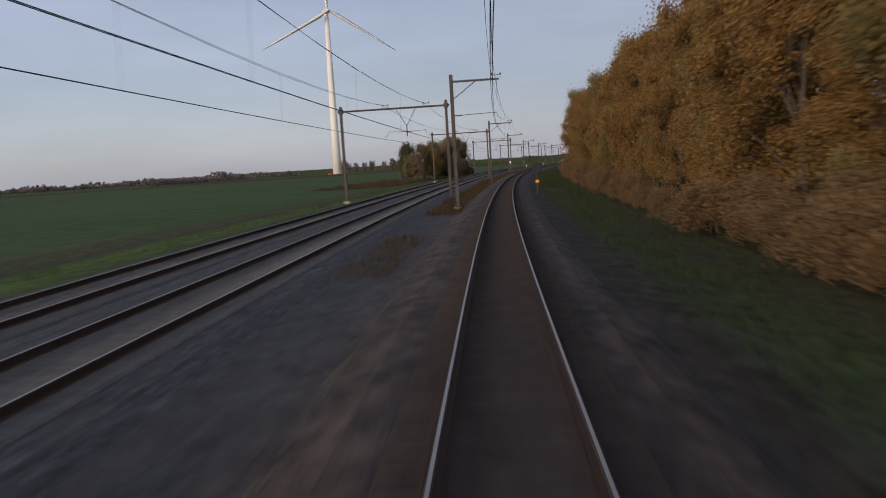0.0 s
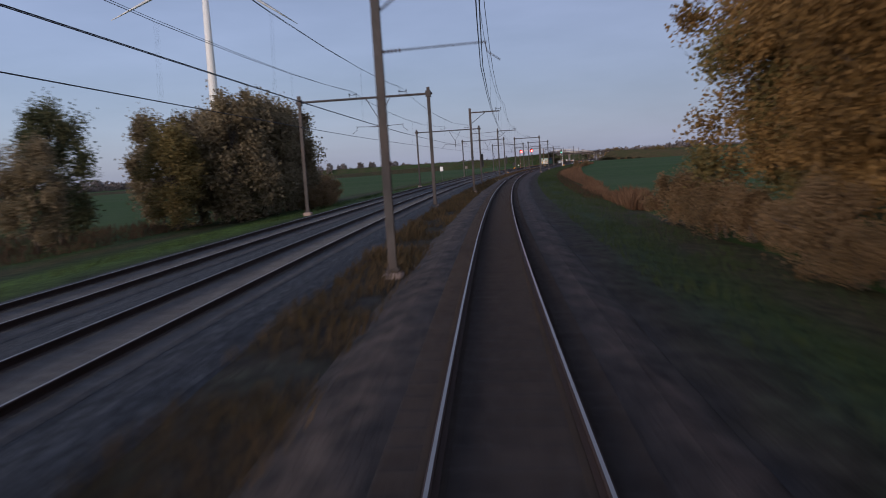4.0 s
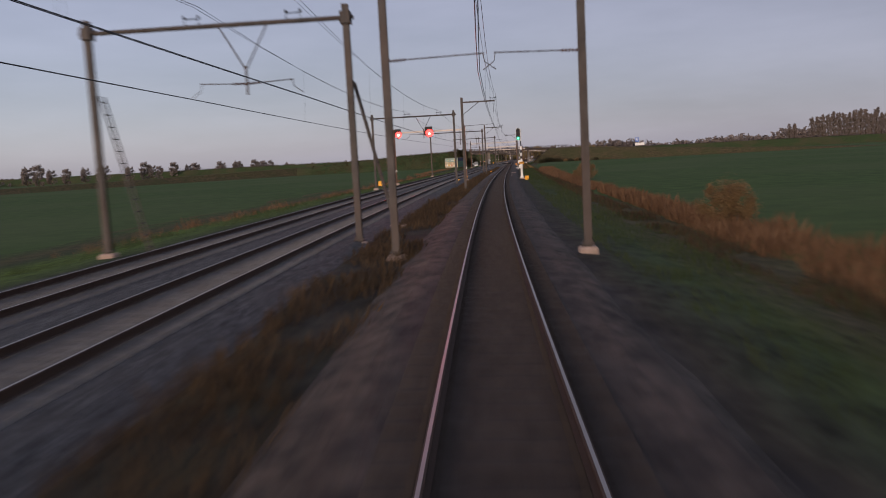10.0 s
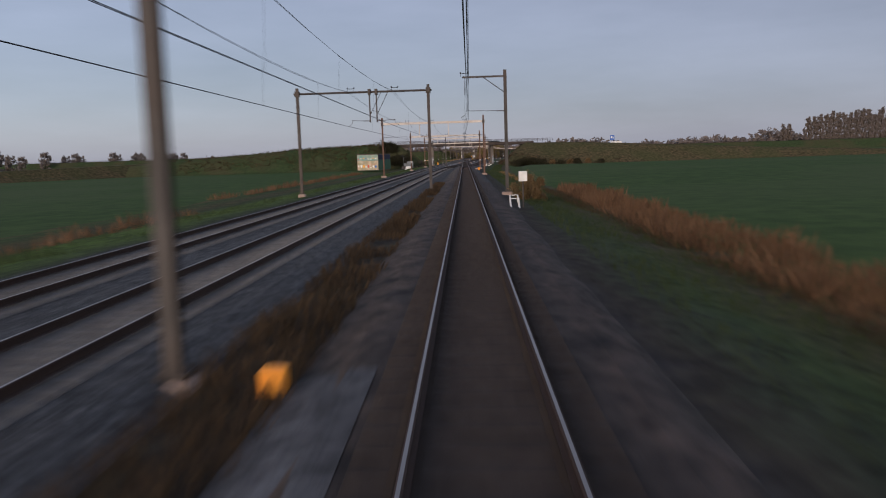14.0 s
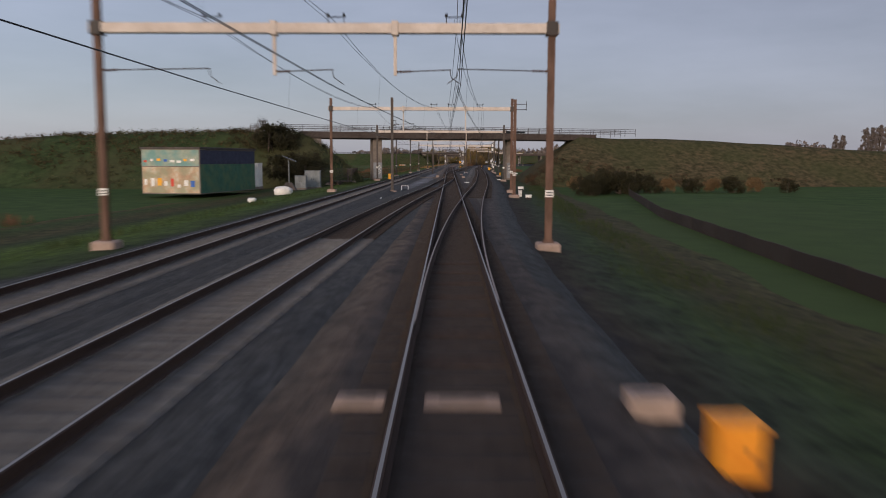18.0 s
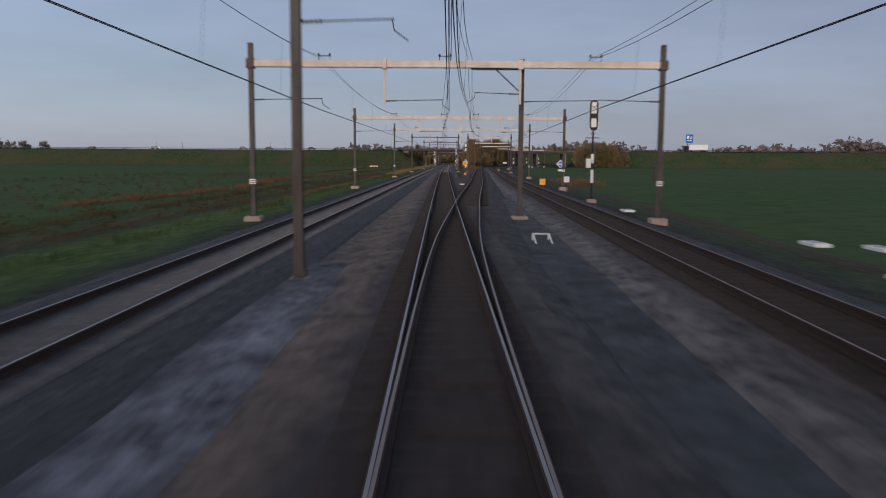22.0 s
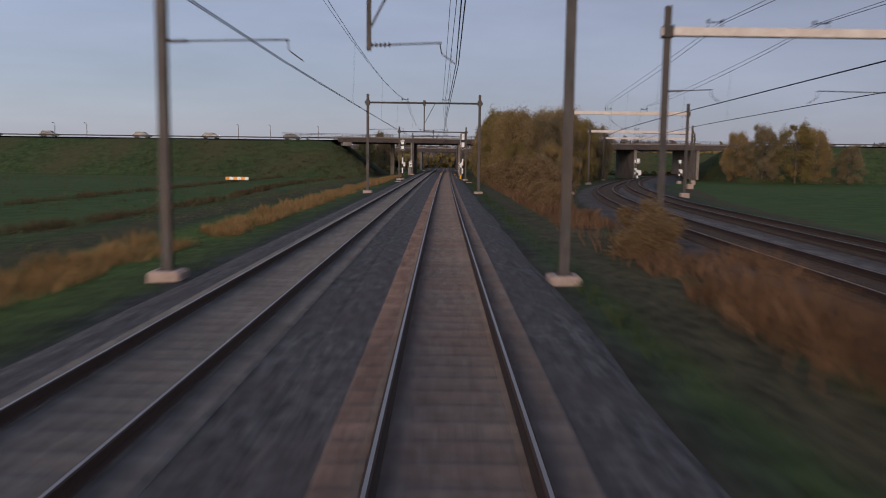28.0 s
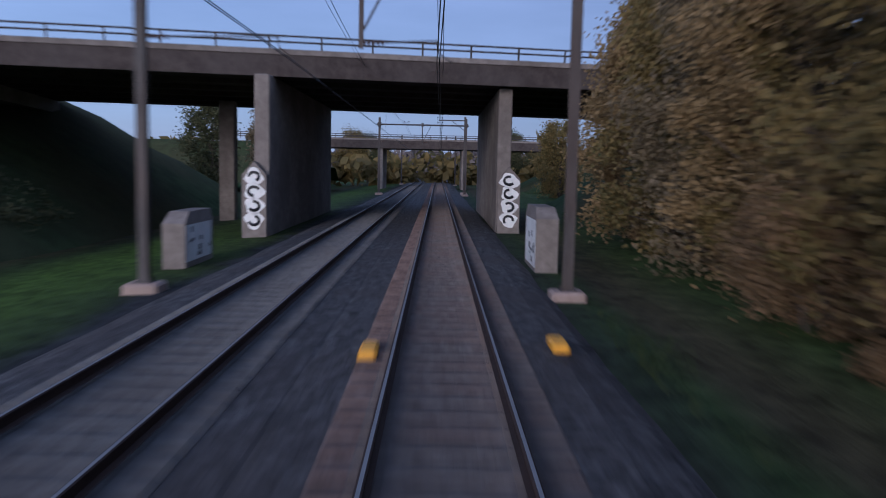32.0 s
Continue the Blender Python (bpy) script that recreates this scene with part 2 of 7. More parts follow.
BLACK = material("black_paint", [(0.012, 0.012, 0.013), (0.022, 0.022, 0.024)], 5, 0.55)
DARK = material("dark_housing", [(0.015, 0.015, 0.016), (0.03, 0.03, 0.03)], 5, 0.6)
YELLOW = material("yellow_paint", [(0.75, 0.36, 0.02), (0.85, 0.45, 0.04)], 4, 0.5, patch=0.3, patch_col=(0.5, 0.24, 0.03),
                  patch_scale=2)
ORANGE = material("orange_plastic", [(0.7, 0.25, 0.02), (0.8, 0.33, 0.03)], 4, 0.5)
RED_PAINT = material("red_paint", [(0.5, 0.05, 0.03), (0.6, 0.08, 0.05)], 4, 0.5)
BLUE_SIGN = material("blue_sign", [(0.02, 0.1, 0.4), (0.03, 0.13, 0.48)], 4, 0.4)
BLUE_GREY = material("blue_grey_paint", [(0.2, 0.225, 0.25), (0.27, 0.29, 0.31)], 3, 0.8, patch=0.5, patch_col=(0.16, 0.17, 0.18), patch_scale=1.0)
GREEN_PAINT = material("green_paint", [(0.03, 0.1, 0.07), (0.05, 0.15, 0.1)], 2, 0.6, patch=0.7, patch_col=(0.1, 0.16, 0.08),
                       patch_scale=0.9)
ASPHALT = material("asphalt", [(0.04, 0.04, 0.042), (0.065, 0.065, 0.066)], 8, 0.9, bump=0.2)
BARK = material("bark", [(0.05, 0.04, 0.03), (0.12, 0.1, 0.08)], 6, 0.95, bump=0.8, stretch=(1, 1, 0.25))
AUTUMN = leaf_material("autumn_leaves", [(0.1, 0.066, 0.026), (0.2, 0.125, 0.044), (0.3, 0.185, 0.062), (0.4, 0.265, 0.105)])
TAN = leaf_material("tan_leaves", [(0.09, 0.076, 0.044), (0.17, 0.14, 0.08), (0.26, 0.21, 0.125), (0.34, 0.28, 0.18)])
MUTED = leaf_material("muted_gold_leaves", [(0.115, 0.0918, 0.0432), (0.223, 0.165, 0.0743), (0.331, 0.24, 0.111), (0.432, 0.324, 0.162)])
# far trees: twig tones lifted so that distance haze sits in the colour
HAZY = leaf_material("haze_paled_twigs", [(0.14, 0.122, 0.112), (0.21, 0.182, 0.165), (0.28, 0.243, 0.222)])
UNDER = leaf_material("brown_undergrowth", [(0.084, 0.0636, 0.0324), (0.162, 0.114, 0.0564), (0.252, 0.168, 0.084), (0.336, 0.224, 0.12)])
OLIVE = leaf_material("olive_leaves", [(0.0875, 0.085, 0.035), (0.163, 0.138, 0.0525), (0.25, 0.188, 0.0675), (0.325, 0.25, 0.106)])
DARK_LEAF = leaf_material("dark_winter_leaves", [(0.022, 0.026, 0.014), (0.045, 0.044, 0.022), (0.075, 0.062, 0.034)])
DULL = leaf_material("dull_green_leaves", [(0.0525, 0.0625, 0.03), (0.0975, 0.106, 0.05), (0.156, 0.138, 0.0688)])
GREYLEAF = leaf_material("bare_twigs", [(0.06, 0.05, 0.042), (0.1, 0.08, 0.065), (0.14, 0.11, 0.085)])
REED = leaf_material("dry_reed", [(0.08, 0.047, 0.025), (0.17, 0.098, 0.052), (0.28, 0.17, 0.095)])
STRAW = leaf_material("straw_grass", [(0.13, 0.085, 0.035), (0.27, 0.17, 0.07), (0.4, 0.26, 0.115)])
TUFT = leaf_material("weedy_grass", [(0.03, 0.028, 0.014), (0.075, 0.056, 0.027), (0.16, 0.105, 0.05)])
RUSTWEED = leaf_material("rusty_weeds", [(0.028, 0.022, 0.013), (0.072, 0.05, 0.028), (0.15, 0.098, 0.054)])
GREENTUFT = leaf_material("green_grass", [(0.03, 0.044, 0.017), (0.05, 0.074, 0.026), (0.088, 0.1, 0.04)])
RED_LIGHT = glow("red_signal_lamp", (1.0, 0.1, 0.06), 40)
# emissive discs, wider than the lamps, that stand for their spread glow
RED_HALO = glow("red_signal_halo", (1.0, 0.035, 0.03), 6.0)
GREEN_HALO = glow("green_signal_halo", (0.02, 0.5, 0.25), 0.9)
GREEN_LIGHT = glow("green_signal_lamp", (0.15, 1.0, 0.55), 5)
HEADLAMP = glow("car_headlamp", (1.0, 0.95, 0.85), 4)
TAILLAMP = glow("car_tail_lamp", (1.0, 0.08, 0.03), 6)
GLASS = material("dark_glass", [(0.02, 0.024, 0.03), (0.03, 0.035, 0.042)], 1, 0.25, spec=0.3)



def banded(name, stops, lo, hi, wander, scale=4, spread=(0.1, 2.2), bump=1.0, bump_scale=17, spec=0.4):
    """Ground whose colour changes across the line, with ragged edges: stops of (offset, colour)."""
    m = bpy.data.materials.new(name)
    m.use_nodes = True
    nt = m.node_tree
    b = nt.nodes["Principled BSDF"]
    b.inputs["Roughness"].default_value = 0.8
    b.inputs["Specular IOR Level"].default_value = spec
    at = nt.nodes.new("ShaderNodeAttribute")
    at.attribute_name = "off"
    pos = nt.nodes.new("ShaderNodeNewGeometry").outputs["Position"]

    def nz(sc, detail=5):
        n = nt.nodes.new("ShaderNodeTexNoise")
        n.inputs["Scale"].default_value = sc
        n.inputs["Detail"].default_value = detail
        n.inputs["Roughness"].default_value = 0.62
        nt.links.new(pos, n.inputs["Vector"])
        return n.outputs["Fac"]

    def ma(op, a_, b_):
        q = nt.nodes.new("ShaderNodeMath")
        q.operation = op
        for i, v in enumerate((a_, b_)):
            if isinstance(v, (int, float)):
                q.inputs[i].default_value = v
            else:
                nt.links.new(v, q.inputs[i])
        return q.outputs[0]

    drift = ma("MULTIPLY", ma("SUBTRACT", ma("ADD", nz(0.45), ma("MULTIPLY", nz(3.0), 0.5)), 0.75), wander * 2)
    x = ma("ADD", at.outputs["Fac"], drift)
    mr = nt.nodes.new("ShaderNodeMapRange")
    mr.inputs["From Min"].default_value, mr.inputs["From Max"].default_value = lo, hi
    nt.links.new(x, mr.inputs[0])
    ramp = nt.nodes.new("ShaderNodeValToRGB")
    el = ramp.color_ramp.elements
    for i in range(len(stops) - 2):
        el.new(0.5)
    for e, (o, c) in zip(el, stops):
        e.position = (o - lo) / (hi - lo)
        e.color = (*c, 1)
    nt.links.new(mr.outputs[0], ramp.inputs[0])
    gr = nt.nodes.new("ShaderNodeMapRange")
    gr.inputs["From Min"].default_value, gr.inputs["From Max"].default_value = 0.36, 0.64
    gr.inputs["To Min"].default_value, gr.inputs["To Max"].default_value = spread
    nt.links.new(ma("ADD", ma("MULTIPLY", nz(scale), 0.6), ma("MULTIPLY", nz(1.0), 0.4)), gr.inputs[0])
    hs = nt.nodes.new("ShaderNodeHueSaturation")
    nt.links.new(ramp.outputs[0], hs.inputs["Color"])
    nt.links.new(gr.outputs[0], hs.inputs["Value"])
    nt.links.new(hs.outputs[0], b.inputs["Base Color"])
    bp = nt.nodes.new("ShaderNodeBump")
    bp.inputs["Strength"].default_value = bump
    bp.inputs["Distance"].default_value = 0.05
    nt.links.new(nz(bump_scale, 3), bp.inputs["Height"])
    nt.links.new(bp.outputs[0], b.inputs["Normal"])
    return m


_grey, _pink, _brown, _dark = (0.0406, 0.0421, 0.0452), (0.0702, 0.0515, 0.0421), (0.0296, 0.0242, 0.0211), (0.0343, 0.0328, 0.0328)
FRESH = banded("fresh_pale_gravel", [(0, _grey), (0.35, (0.082, 0.0853, 0.0918)), (1.0, (0.139, 0.146, 0.16)), (3, (0.123, 0.13, 0.141))], 0, 3, 0.6)
RUST = material("rust_stained_concrete", [(0.105, 0.074, 0.061), (0.165, 0.117, 0.098), (0.21, 0.157, 0.135)], 3.0, 0.9, bump=0.5, vary=0.15)
STRIP = banded("grey_strip", [(-9, (0.0223, 0.0242, 0.0267)), (-3.5, (0.0248, 0.026, 0.0273)), (-2.7, (0.0384, 0.031, 0.0273)), (-1.5, (0.0341, 0.0267, 0.0229)), (3, _brown)], -9, 3, 0.8)
OWN_BED = banded("track_gravel", [(-9, _grey), (-3.4, (0.034, 0.032, 0.026)), (-2.6, (0.038, 0.031, 0.025)), (-2.25, (0.049, 0.037, 0.028)), (-1.75, (0.055, 0.042, 0.032)), (-1.4, _brown), (1.5, _brown), (1.9, (0.05, 0.038, 0.031)), (2.4, (0.034, 0.029, 0.025)), (3.4, (0.036, 0.033, 0.025)), (6.8, _dark)], -9, 9, 1.1, 3.2, (0.05, 2.3), 1.0, 14, 0.22)
YARD_BED = banded("junction_gravel", [(-9, (0.022, 0.0275, 0.028)), (-4.4, (0.026, 0.031, 0.031)), (-3.7, (0.04, 0.039, 0.035)), (-3.1, (0.082, 0.064, 0.047)), (-2.2, (0.094, 0.07, 0.051)), (-1.7, (0.07, 0.052, 0.039)), (-1.4, _brown), (1.5, _brown), (1.9, (0.05, 0.042, 0.035)), (2.5, (0.032, 0.035, 0.034)),
                                      (3.6, (0.03, 0.035, 0.035)), (4.6, (0.05, 0.049, 0.045)), (6.0, (0.034, 0.038, 0.038)), (8.5, (0.03, 0.033, 0.033))], -9, 9, 0.9, 3.5, (0.08, 2.3), 1.0, 16, 0.4)
SWITCH_BED = banded("switch_gravel", [(-9, (0.019, 0.024, 0.0245)), (-3.6, (0.023, 0.027, 0.027)), (-2.9, (0.03, 0.031, 0.029)), (-2.4, (0.062, 0.049, 0.036)), (-1.8, (0.074, 0.055, 0.04)), (-1.4, _brown), (1.5, _brown), (1.9, (0.042, 0.036, 0.03)),
                                      (2.5, (0.026, 0.03, 0.03)), (9, (0.022, 0.027, 0.027))], -9, 9, 0.8, 3.5, (0.08, 2.3), 1.0, 16, 0.3)
_rail_brown, _between = (0.05, 0.038, 0.031), (0.085, 0.077, 0.07)
_right_flank = [(-0.4, _between), (0.4, _between), (0.9, _rail_brown), (1.3, (0.06, 0.05, 0.044)), (2.0, (0.028, 0.033, 0.033)), (5, (0.02, 0.025, 0.025))]
BRANCH_BED = banded("pale_branch_gravel", [(-5, (0.028, 0.034, 0.034)), (-3.9, (0.032, 0.037, 0.036)), (-3.3, (0.09, 0.083, 0.072)), (-2.2, (0.12, 0.11, 0.095)), (-1.8, (0.06, 0.054, 0.047)), (-1.3, (0.064, 0.051, 0.043)), (-0.9, _rail_brown)] + _right_flank, -5, 5, 0.35, 4, (0.15, 2.0), 1.0, 17, 0.3)
FORK_BED = banded("grassy_branch_gravel", [(-5, (0.03, 0.036, 0.018)), (-2.9, (0.034, 0.037, 0.02)), (-2.2, (0.062, 0.054, 0.046)), (-1.3, (0.064, 0.051, 0.043)), (-0.9, _rail_brown)] + _right_flank[:4] + [(2.0, (0.048, 0.048, 0.044)), (5, (0.03, 0.036, 0.036))], -5, 5, 0.45, 4, (0.15, 2.0), 1.0, 17, 0.2)
VERGE_MIX = banded("verge_ground", [(-26, (0.04, 0.07, 0.018)), (-19, (0.03, 0.05, 0.016)), (-16.5, (0.085, 0.062, 0.03)), (-14, (0.035, 0.06, 0.016)), (-10.5, (0.055, 0.05, 0.022)), (-8.5, (0.03, 0.042, 0.016)),
                                   (-6.0, (0.06, 0.098, 0.018)), (-3.4, (0.055, 0.088, 0.018)), (-1.5, (0.04, 0.06, 0.018)), (-0.9, (0.03, 0.04, 0.018)), (-0.3, _grey), (0.0, _dark), (0.75, (0.036, 0.033, 0.025)), (1.8, (0.036, 0.046, 0.028)), (3.0, (0.036, 0.056, 0.021)),
                                   (5.0, (0.055, 0.05, 0.028)), (6.5, (0.06, 0.055, 0.028)), (12, (0.05, 0.075, 0.022))], -26, 12, 1.1, 3.0, (0.35, 1.75), 1.0, 7, 0.06)


# ---------------------------------------------------------------- the line: chainage and offset
KS = np.arange(-40, 1700, 50.0)
KV = np.array([0.497, 0.506, 0.458, 0.461, 0.49, 0.533, 0.481, 0.478, 0.476, 0.463, 0.327, 0.141, 0.037, -0.004, -0.032, 0.021, 0.022, -0.033, 0.034, 0.078, 0.039, 0.084, 0.063, 0.078, 0.066, 0.038, 0.012, 0.003, 0.0, 0.0, 0.0, 0.0, 0.0, 0.0, 0.0]) * 1e-3
CS = np.arange(-40, 1700, 100.0)
CV = np.array([1.78, 1.85, 1.96, 1.95, 1.88, 1.43, 0.69, 0.05, -0.02, 0.01, 0.02, -0.01, -0.01, 0.0, 0.0, 0.0, 0.0, 0.0])
SF = np.arange(-400, 2600, 1.0)
TH = np.cumsum(np.interp(SF, KS, KV, left=KV[0], right=0.0))
TH -= np.interp(0, SF, TH)
XF, YF = np.cumsum(np.sin(TH)), np.cumsum(np.cos(TH))
XF -= np.interp(0, SF, XF)
YF -= np.interp(0, SF, YF)


XL, YL, TL = XF.tolist(), YF.tolist(), TH.tolist()


def heading(s):
    u = min(max(s + 400.0, 0.0), 2998.0)
    i = int(u)
    return TL[i] + (TL[i + 1] - TL[i]) * (u - i)


def P(s, lat=0.0, z=0.0):
    """World place at chainage s, lat metres to the right of the line's own track, z above rail level."""
    u = min(max(s + 400.0, 0.0), 2998.0)
    i = int(u)
    f = u - i
    t = TL[i] + (TL[i + 1] - TL[i]) * f
    return Vector((XL[i] + (XL[i + 1] - XL[i]) * f + lat * math.cos(t), YL[i] + (YL[i + 1] - YL[i]) * f - lat * math.sin(t), z))


def M(s, lat=0.0, z=0.0, turn=0.0):
    """Pose there: x to the right, y along the line; turn in degrees to the left."""
    return Matrix.Translation(P(s, lat, z)) @ Matrix.Rotation(-heading(s) + radians(turn), 4, "Z")


def spline(ks, vs):
    """A smooth curve through the given values, tabled every half metre."""
    ks, vs = np.array(ks, float), np.array(vs, float)
    d = np.gradient(vs, ks)
    n = int((ks[-1] - ks[0]) * 2) + 1
    q = np.linspace(ks[0], ks[-1], n)
    i = np.clip(np.searchsorted(ks, q, side="right") - 1, 0, len(ks) - 2)
    h = ks[i + 1] - ks[i]
    u = (q - ks[i]) / h
    tab = ((2 * u**3 - 3 * u**2 + 1) * vs[i] + (u**3 - 2 * u**2 + u) * h * d[i]
           + (3 * u**2 - 2 * u**3) * vs[i + 1] + (u**3 - u**2) * h * d[i + 1]).tolist()
    k0, step = float(ks[0]), float(q[1] - q[0])

    def f(s):
        w = min(max((s - k0) / step, 0.0), n - 1.001)
        m = int(w)
        return tab[m] + (tab[m + 1] - tab[m]) * (w - m)
    return f


OWN = lambda s: 0.0
LEFT1 = spline([-200, 0, 300, 480, 560, 662, 725, 756, 772, 785, 800, 815, 830, 838],
               [-7.1, -7.12, -7.25, -7.15, -6.7, -5.62, -4.5, -3.45, -2.65, -1.87, -1.2, -0.62, -0.18, 0.0])
LEFT2 = spline([-200, 0, 300, 480, 560, 668, 766, 876, 990, 1050, 1107, 1180, 1300, 2400],
               [-11.1, -11.1, -11.2, -11.15, -10.6, -9.45, -8.05, -6.45, -4.9, -4.25, -4.0, -3.9, -3.9, -3.9])
RIGHT1 = spline([718, 730, 745, 765, 797, 804, 830, 858, 880, 945, 978, 1027, 1041, 1131, 1153, 1190, 1230, 1270, 1330, 1420],
                [0.0, 0.1, 0.55, 1.5, 3.3, 3.66, 4.75, 5.9, 6.75, 8.55, 9.5, 11.55, 12.1, 15.0, 16.5, 22.0, 32.0, 45.0, 69.0, 108.0])
RIGHT2 = spline([862, 874, 890, 907, 922.6, 938, 969, 1014, 1022, 1120, 1135, 1178, 1210, 1240, 1290, 1330, 1420],
                [0.0, 0.07, 0.38, 1.12, 1.85, 2.7, 4.3, 6.15, 6.55, 10.2, 11.0, 16.2, 24.5, 34.0, 52.5, 68.0, 104.0])


# ---------------------------------------------------------------- mesh helpers
class Mesh:
    """Collects vertices and faces; one object is made of it at the end."""

    def __init__(self):
        self.v, self.f, self.mi, self.slot, self.off = [], [], [], 0, []

    def add(self, vs, fs):
        n = len(self.v)
        self.v += [tuple(q) for q in vs]
        self.f += [tuple(i + n for i in q) for q in fs]
        self.mi += [self.slot] * len(fs)
        return self

    def box(self, x0, y0, z0, x1, y1, z1, bev=0.0):
        """A box, with its upright edges and its top edges cut off by bev."""
        b = min(bev, 0.49 * (x1 - x0), 0.49 * (y1 - y0))
        if b <= 0:
            vs = [(x, y, z) for z in (z0, z1) for x, y in ((x0, y0), (x1, y0), (x1, y1), (x0, y1))]
            fs = [(3, 2, 1, 0), (4, 5, 6, 7)] + [(i, (i + 1) % 4, (i + 1) % 4 + 4, i + 4) for i in range(4)]
            return self.add(vs, fs)
        ring = [(x0 + b, y0), (x1 - b, y0), (x1, y0 + b), (x1, y1 - b), (x1 - b, y1), (x0 + b, y1), (x0, y1 - b), (x0, y0 + b)]
        cx, cy = (x0 + x1) / 2, (y0 + y1) / 2
        sx, sy = 1 - b / (cx - x0), 1 - b / (cy - y0)
        top = [(cx + (x - cx) * sx, cy + (y - cy) * sy) for x, y in ring]
        vs = [(x, y, z0) for x, y in ring] + [(x, y, z1 - b) for x, y in ring] + [(x, y, z1) for x, y in top]
        fs = [tuple(range(7, -1, -1)), tuple(range(16, 24))]
        for k in (0, 8):
            fs += [(k + i, k + (i + 1) % 8, k + (i + 1) % 8 + 8, k + i + 8) for i in range(8)]
        return self.add(vs, fs)

    def tube(self, pts, r, n=6, r1=None, caps=True):
        pts = [Vector(q) for q in pts]
        vs = []
        for i, q in enumerate(pts):
            d = (pts[min(i + 1, len(pts) - 1)] - pts[max(i - 1, 0)]).normalized()
            up = Vector((0, 0, 1)) if abs(d.z) < 0.9 else Vector((0, 1, 0))
            u = d.cross(up).normalized()
            w = u.cross(d)
            rr = r if r1 is None else r + (r1 - r) * i / (len(pts) - 1)
            vs += [q + (u * math.cos(k * 2 * math.pi / n) + w * math.sin(k * 2 * math.pi / n)) * rr for k in range(n)]
        fs = [(i * n + k, i * n + (k + 1) % n, (i + 1) * n + (k + 1) % n, (i + 1) * n + k)
              for i in range(len(pts) - 1) for k in range(n)]
        if caps:
            fs += [tuple(range(n - 1, -1, -1)), tuple(range((len(pts) - 1) * n, len(pts) * n))]
        return self.add(vs, fs)

    def disc(self, c, axis, r0, r1, depth, n=16):
        """A short turned body: radius r0 at c, r1 at its far end."""
        return self.tube([Vector(c), Vector(c) + Vector(axis).normalized() * depth], r0, n, r1)

    def quad(self, a, b, c, d):
        return self.add([a, b, c, d], [(0, 1, 2, 3)])

    def ibeam(self, z0, z1, w, d, t, x=0.0, y=0.0):
        """An upright H section, flanges facing along y."""
        h, e = w / 2, d / 2
        o = [(-h, -e), (h, -e), (h, -e + t), (t / 2, -e + t), (t / 2, e - t), (h, e - t), (h, e), (-h, e), (-h, e - t),
             (-t / 2, e - t), (-t / 2, -e + t), (-h, -e + t)]
        vs = [(x + a, y + b, z) for z in (z0, z1) for a, b in o]
        fs = [(i, (i + 1) % 12, (i + 1) % 12 + 12, i + 12) for i in range(12)]
        fs += [(12, 13, 14, 23), (15, 16, 21, 22), (17, 18, 19, 20), (14, 15, 22, 23), (16, 17, 20, 21)]
        return self.add(vs, fs)

    def data(self, name, mats, smooth=False):
        me = bpy.data.meshes.new(name)
        me.from_pydata(self.v, [], self.f)
        for q in (mats if isinstance(mats, (list, tuple)) else [mats]):
            me.materials.append(q)
        if any(self.mi):
            me.polygons.foreach_set("material_index", self.mi)
        if smooth:
            me.polygons.foreach_set("use_smooth", [True] * len(self.f))
        if self.off:
            me.attributes.new("off", "FLOAT", "POINT").data.foreach_set("value", self.off)
        me.update()
        return me


def thing(name, m, label, category, group="", kind=""):
    ob = new(name)
    ob.empty_display_size = 0.3
    ob.matrix_world = m
    return tagged(ob, label, category, group, kind)


def part(name, mesh, mats, parent, label="", smooth=False, kind=""):
    ob = new(name, mesh.data(name, mats, smooth))
    ob.parent = parent
    if label or kind:
        tagged(ob, label, kind=kind)
    return ob


def solid(name, mesh, mats, label="", category="", kind="structure", m=None, group="", smooth=False):
    ob = new(name, mesh.data(name, mats, smooth))
    if m is not None:
        ob.matrix_world = m
    return tagged(ob, label, category, group, kind)


def sweep(mesh, lat, prof, s0, s1, step=3.0, closed=False, tilt=False, zf=None):
    """Carries a cross section of (offset, height) along the line at lat(s)."""
    ss = np.arange(s0, s1 + step * 0.5, step)
    n = len(prof)
    vs = []
    for s in ss:
        s = float(s)
        l0 = lat(s)
        c = P(s, l0)
        q = P(s + 0.5, lat(s + 0.5)) - P(s - 0.5, lat(s - 0.5))
        q.normalize()
        k = math.sin(radians(float(np.interp(s, CS, CV)))) if tilt else 0.0
        dz = zf(s) if zf else 0.0
        vs += [(c.x + q.y * o, c.y - q.x * o, z - o * k + dz + (0.07 * noise.noise(Vector((s * 0.45, o + l0, 5))) * min(1.0, max(0.0, abs(o) - 1.6)) if not closed else 0.0)) for o, z in prof]
    if not closed:
        mesh.off += [l_ for l_ in (o for s in ss for o, z in prof)]
    m = n if closed else n - 1
    fs = [(i * n + k, i * n + (k + 1) % n, (i + 1) * n + (k + 1) % n, (i + 1) * n + k)
          for i in range(len(ss) - 1) for k in range(m)]
    return mesh.add(vs, fs)


# ---------------------------------------------------------------- ground
def plain_grid(x0, y0, x1, y1, n, z):
    m = Mesh()
    vs = [(x0 + (x1 - x0) * i / n, y0 + (y1 - y0) * j / n, z) for j in range(n + 1) for i in range(n + 1)]
    fs = [(j * (n + 1) + i, j * (n + 1) + i + 1, (j + 1) * (n + 1) + i + 1, (j + 1) * (n + 1) + i) for j in range(n) for i in range(n)]
    return m.add(vs, fs)


solid("ground", plain_grid(-4200, -3200, 4200, 4800, 24, -1.45), FIELD, "flat green farmland around the railway", "field")


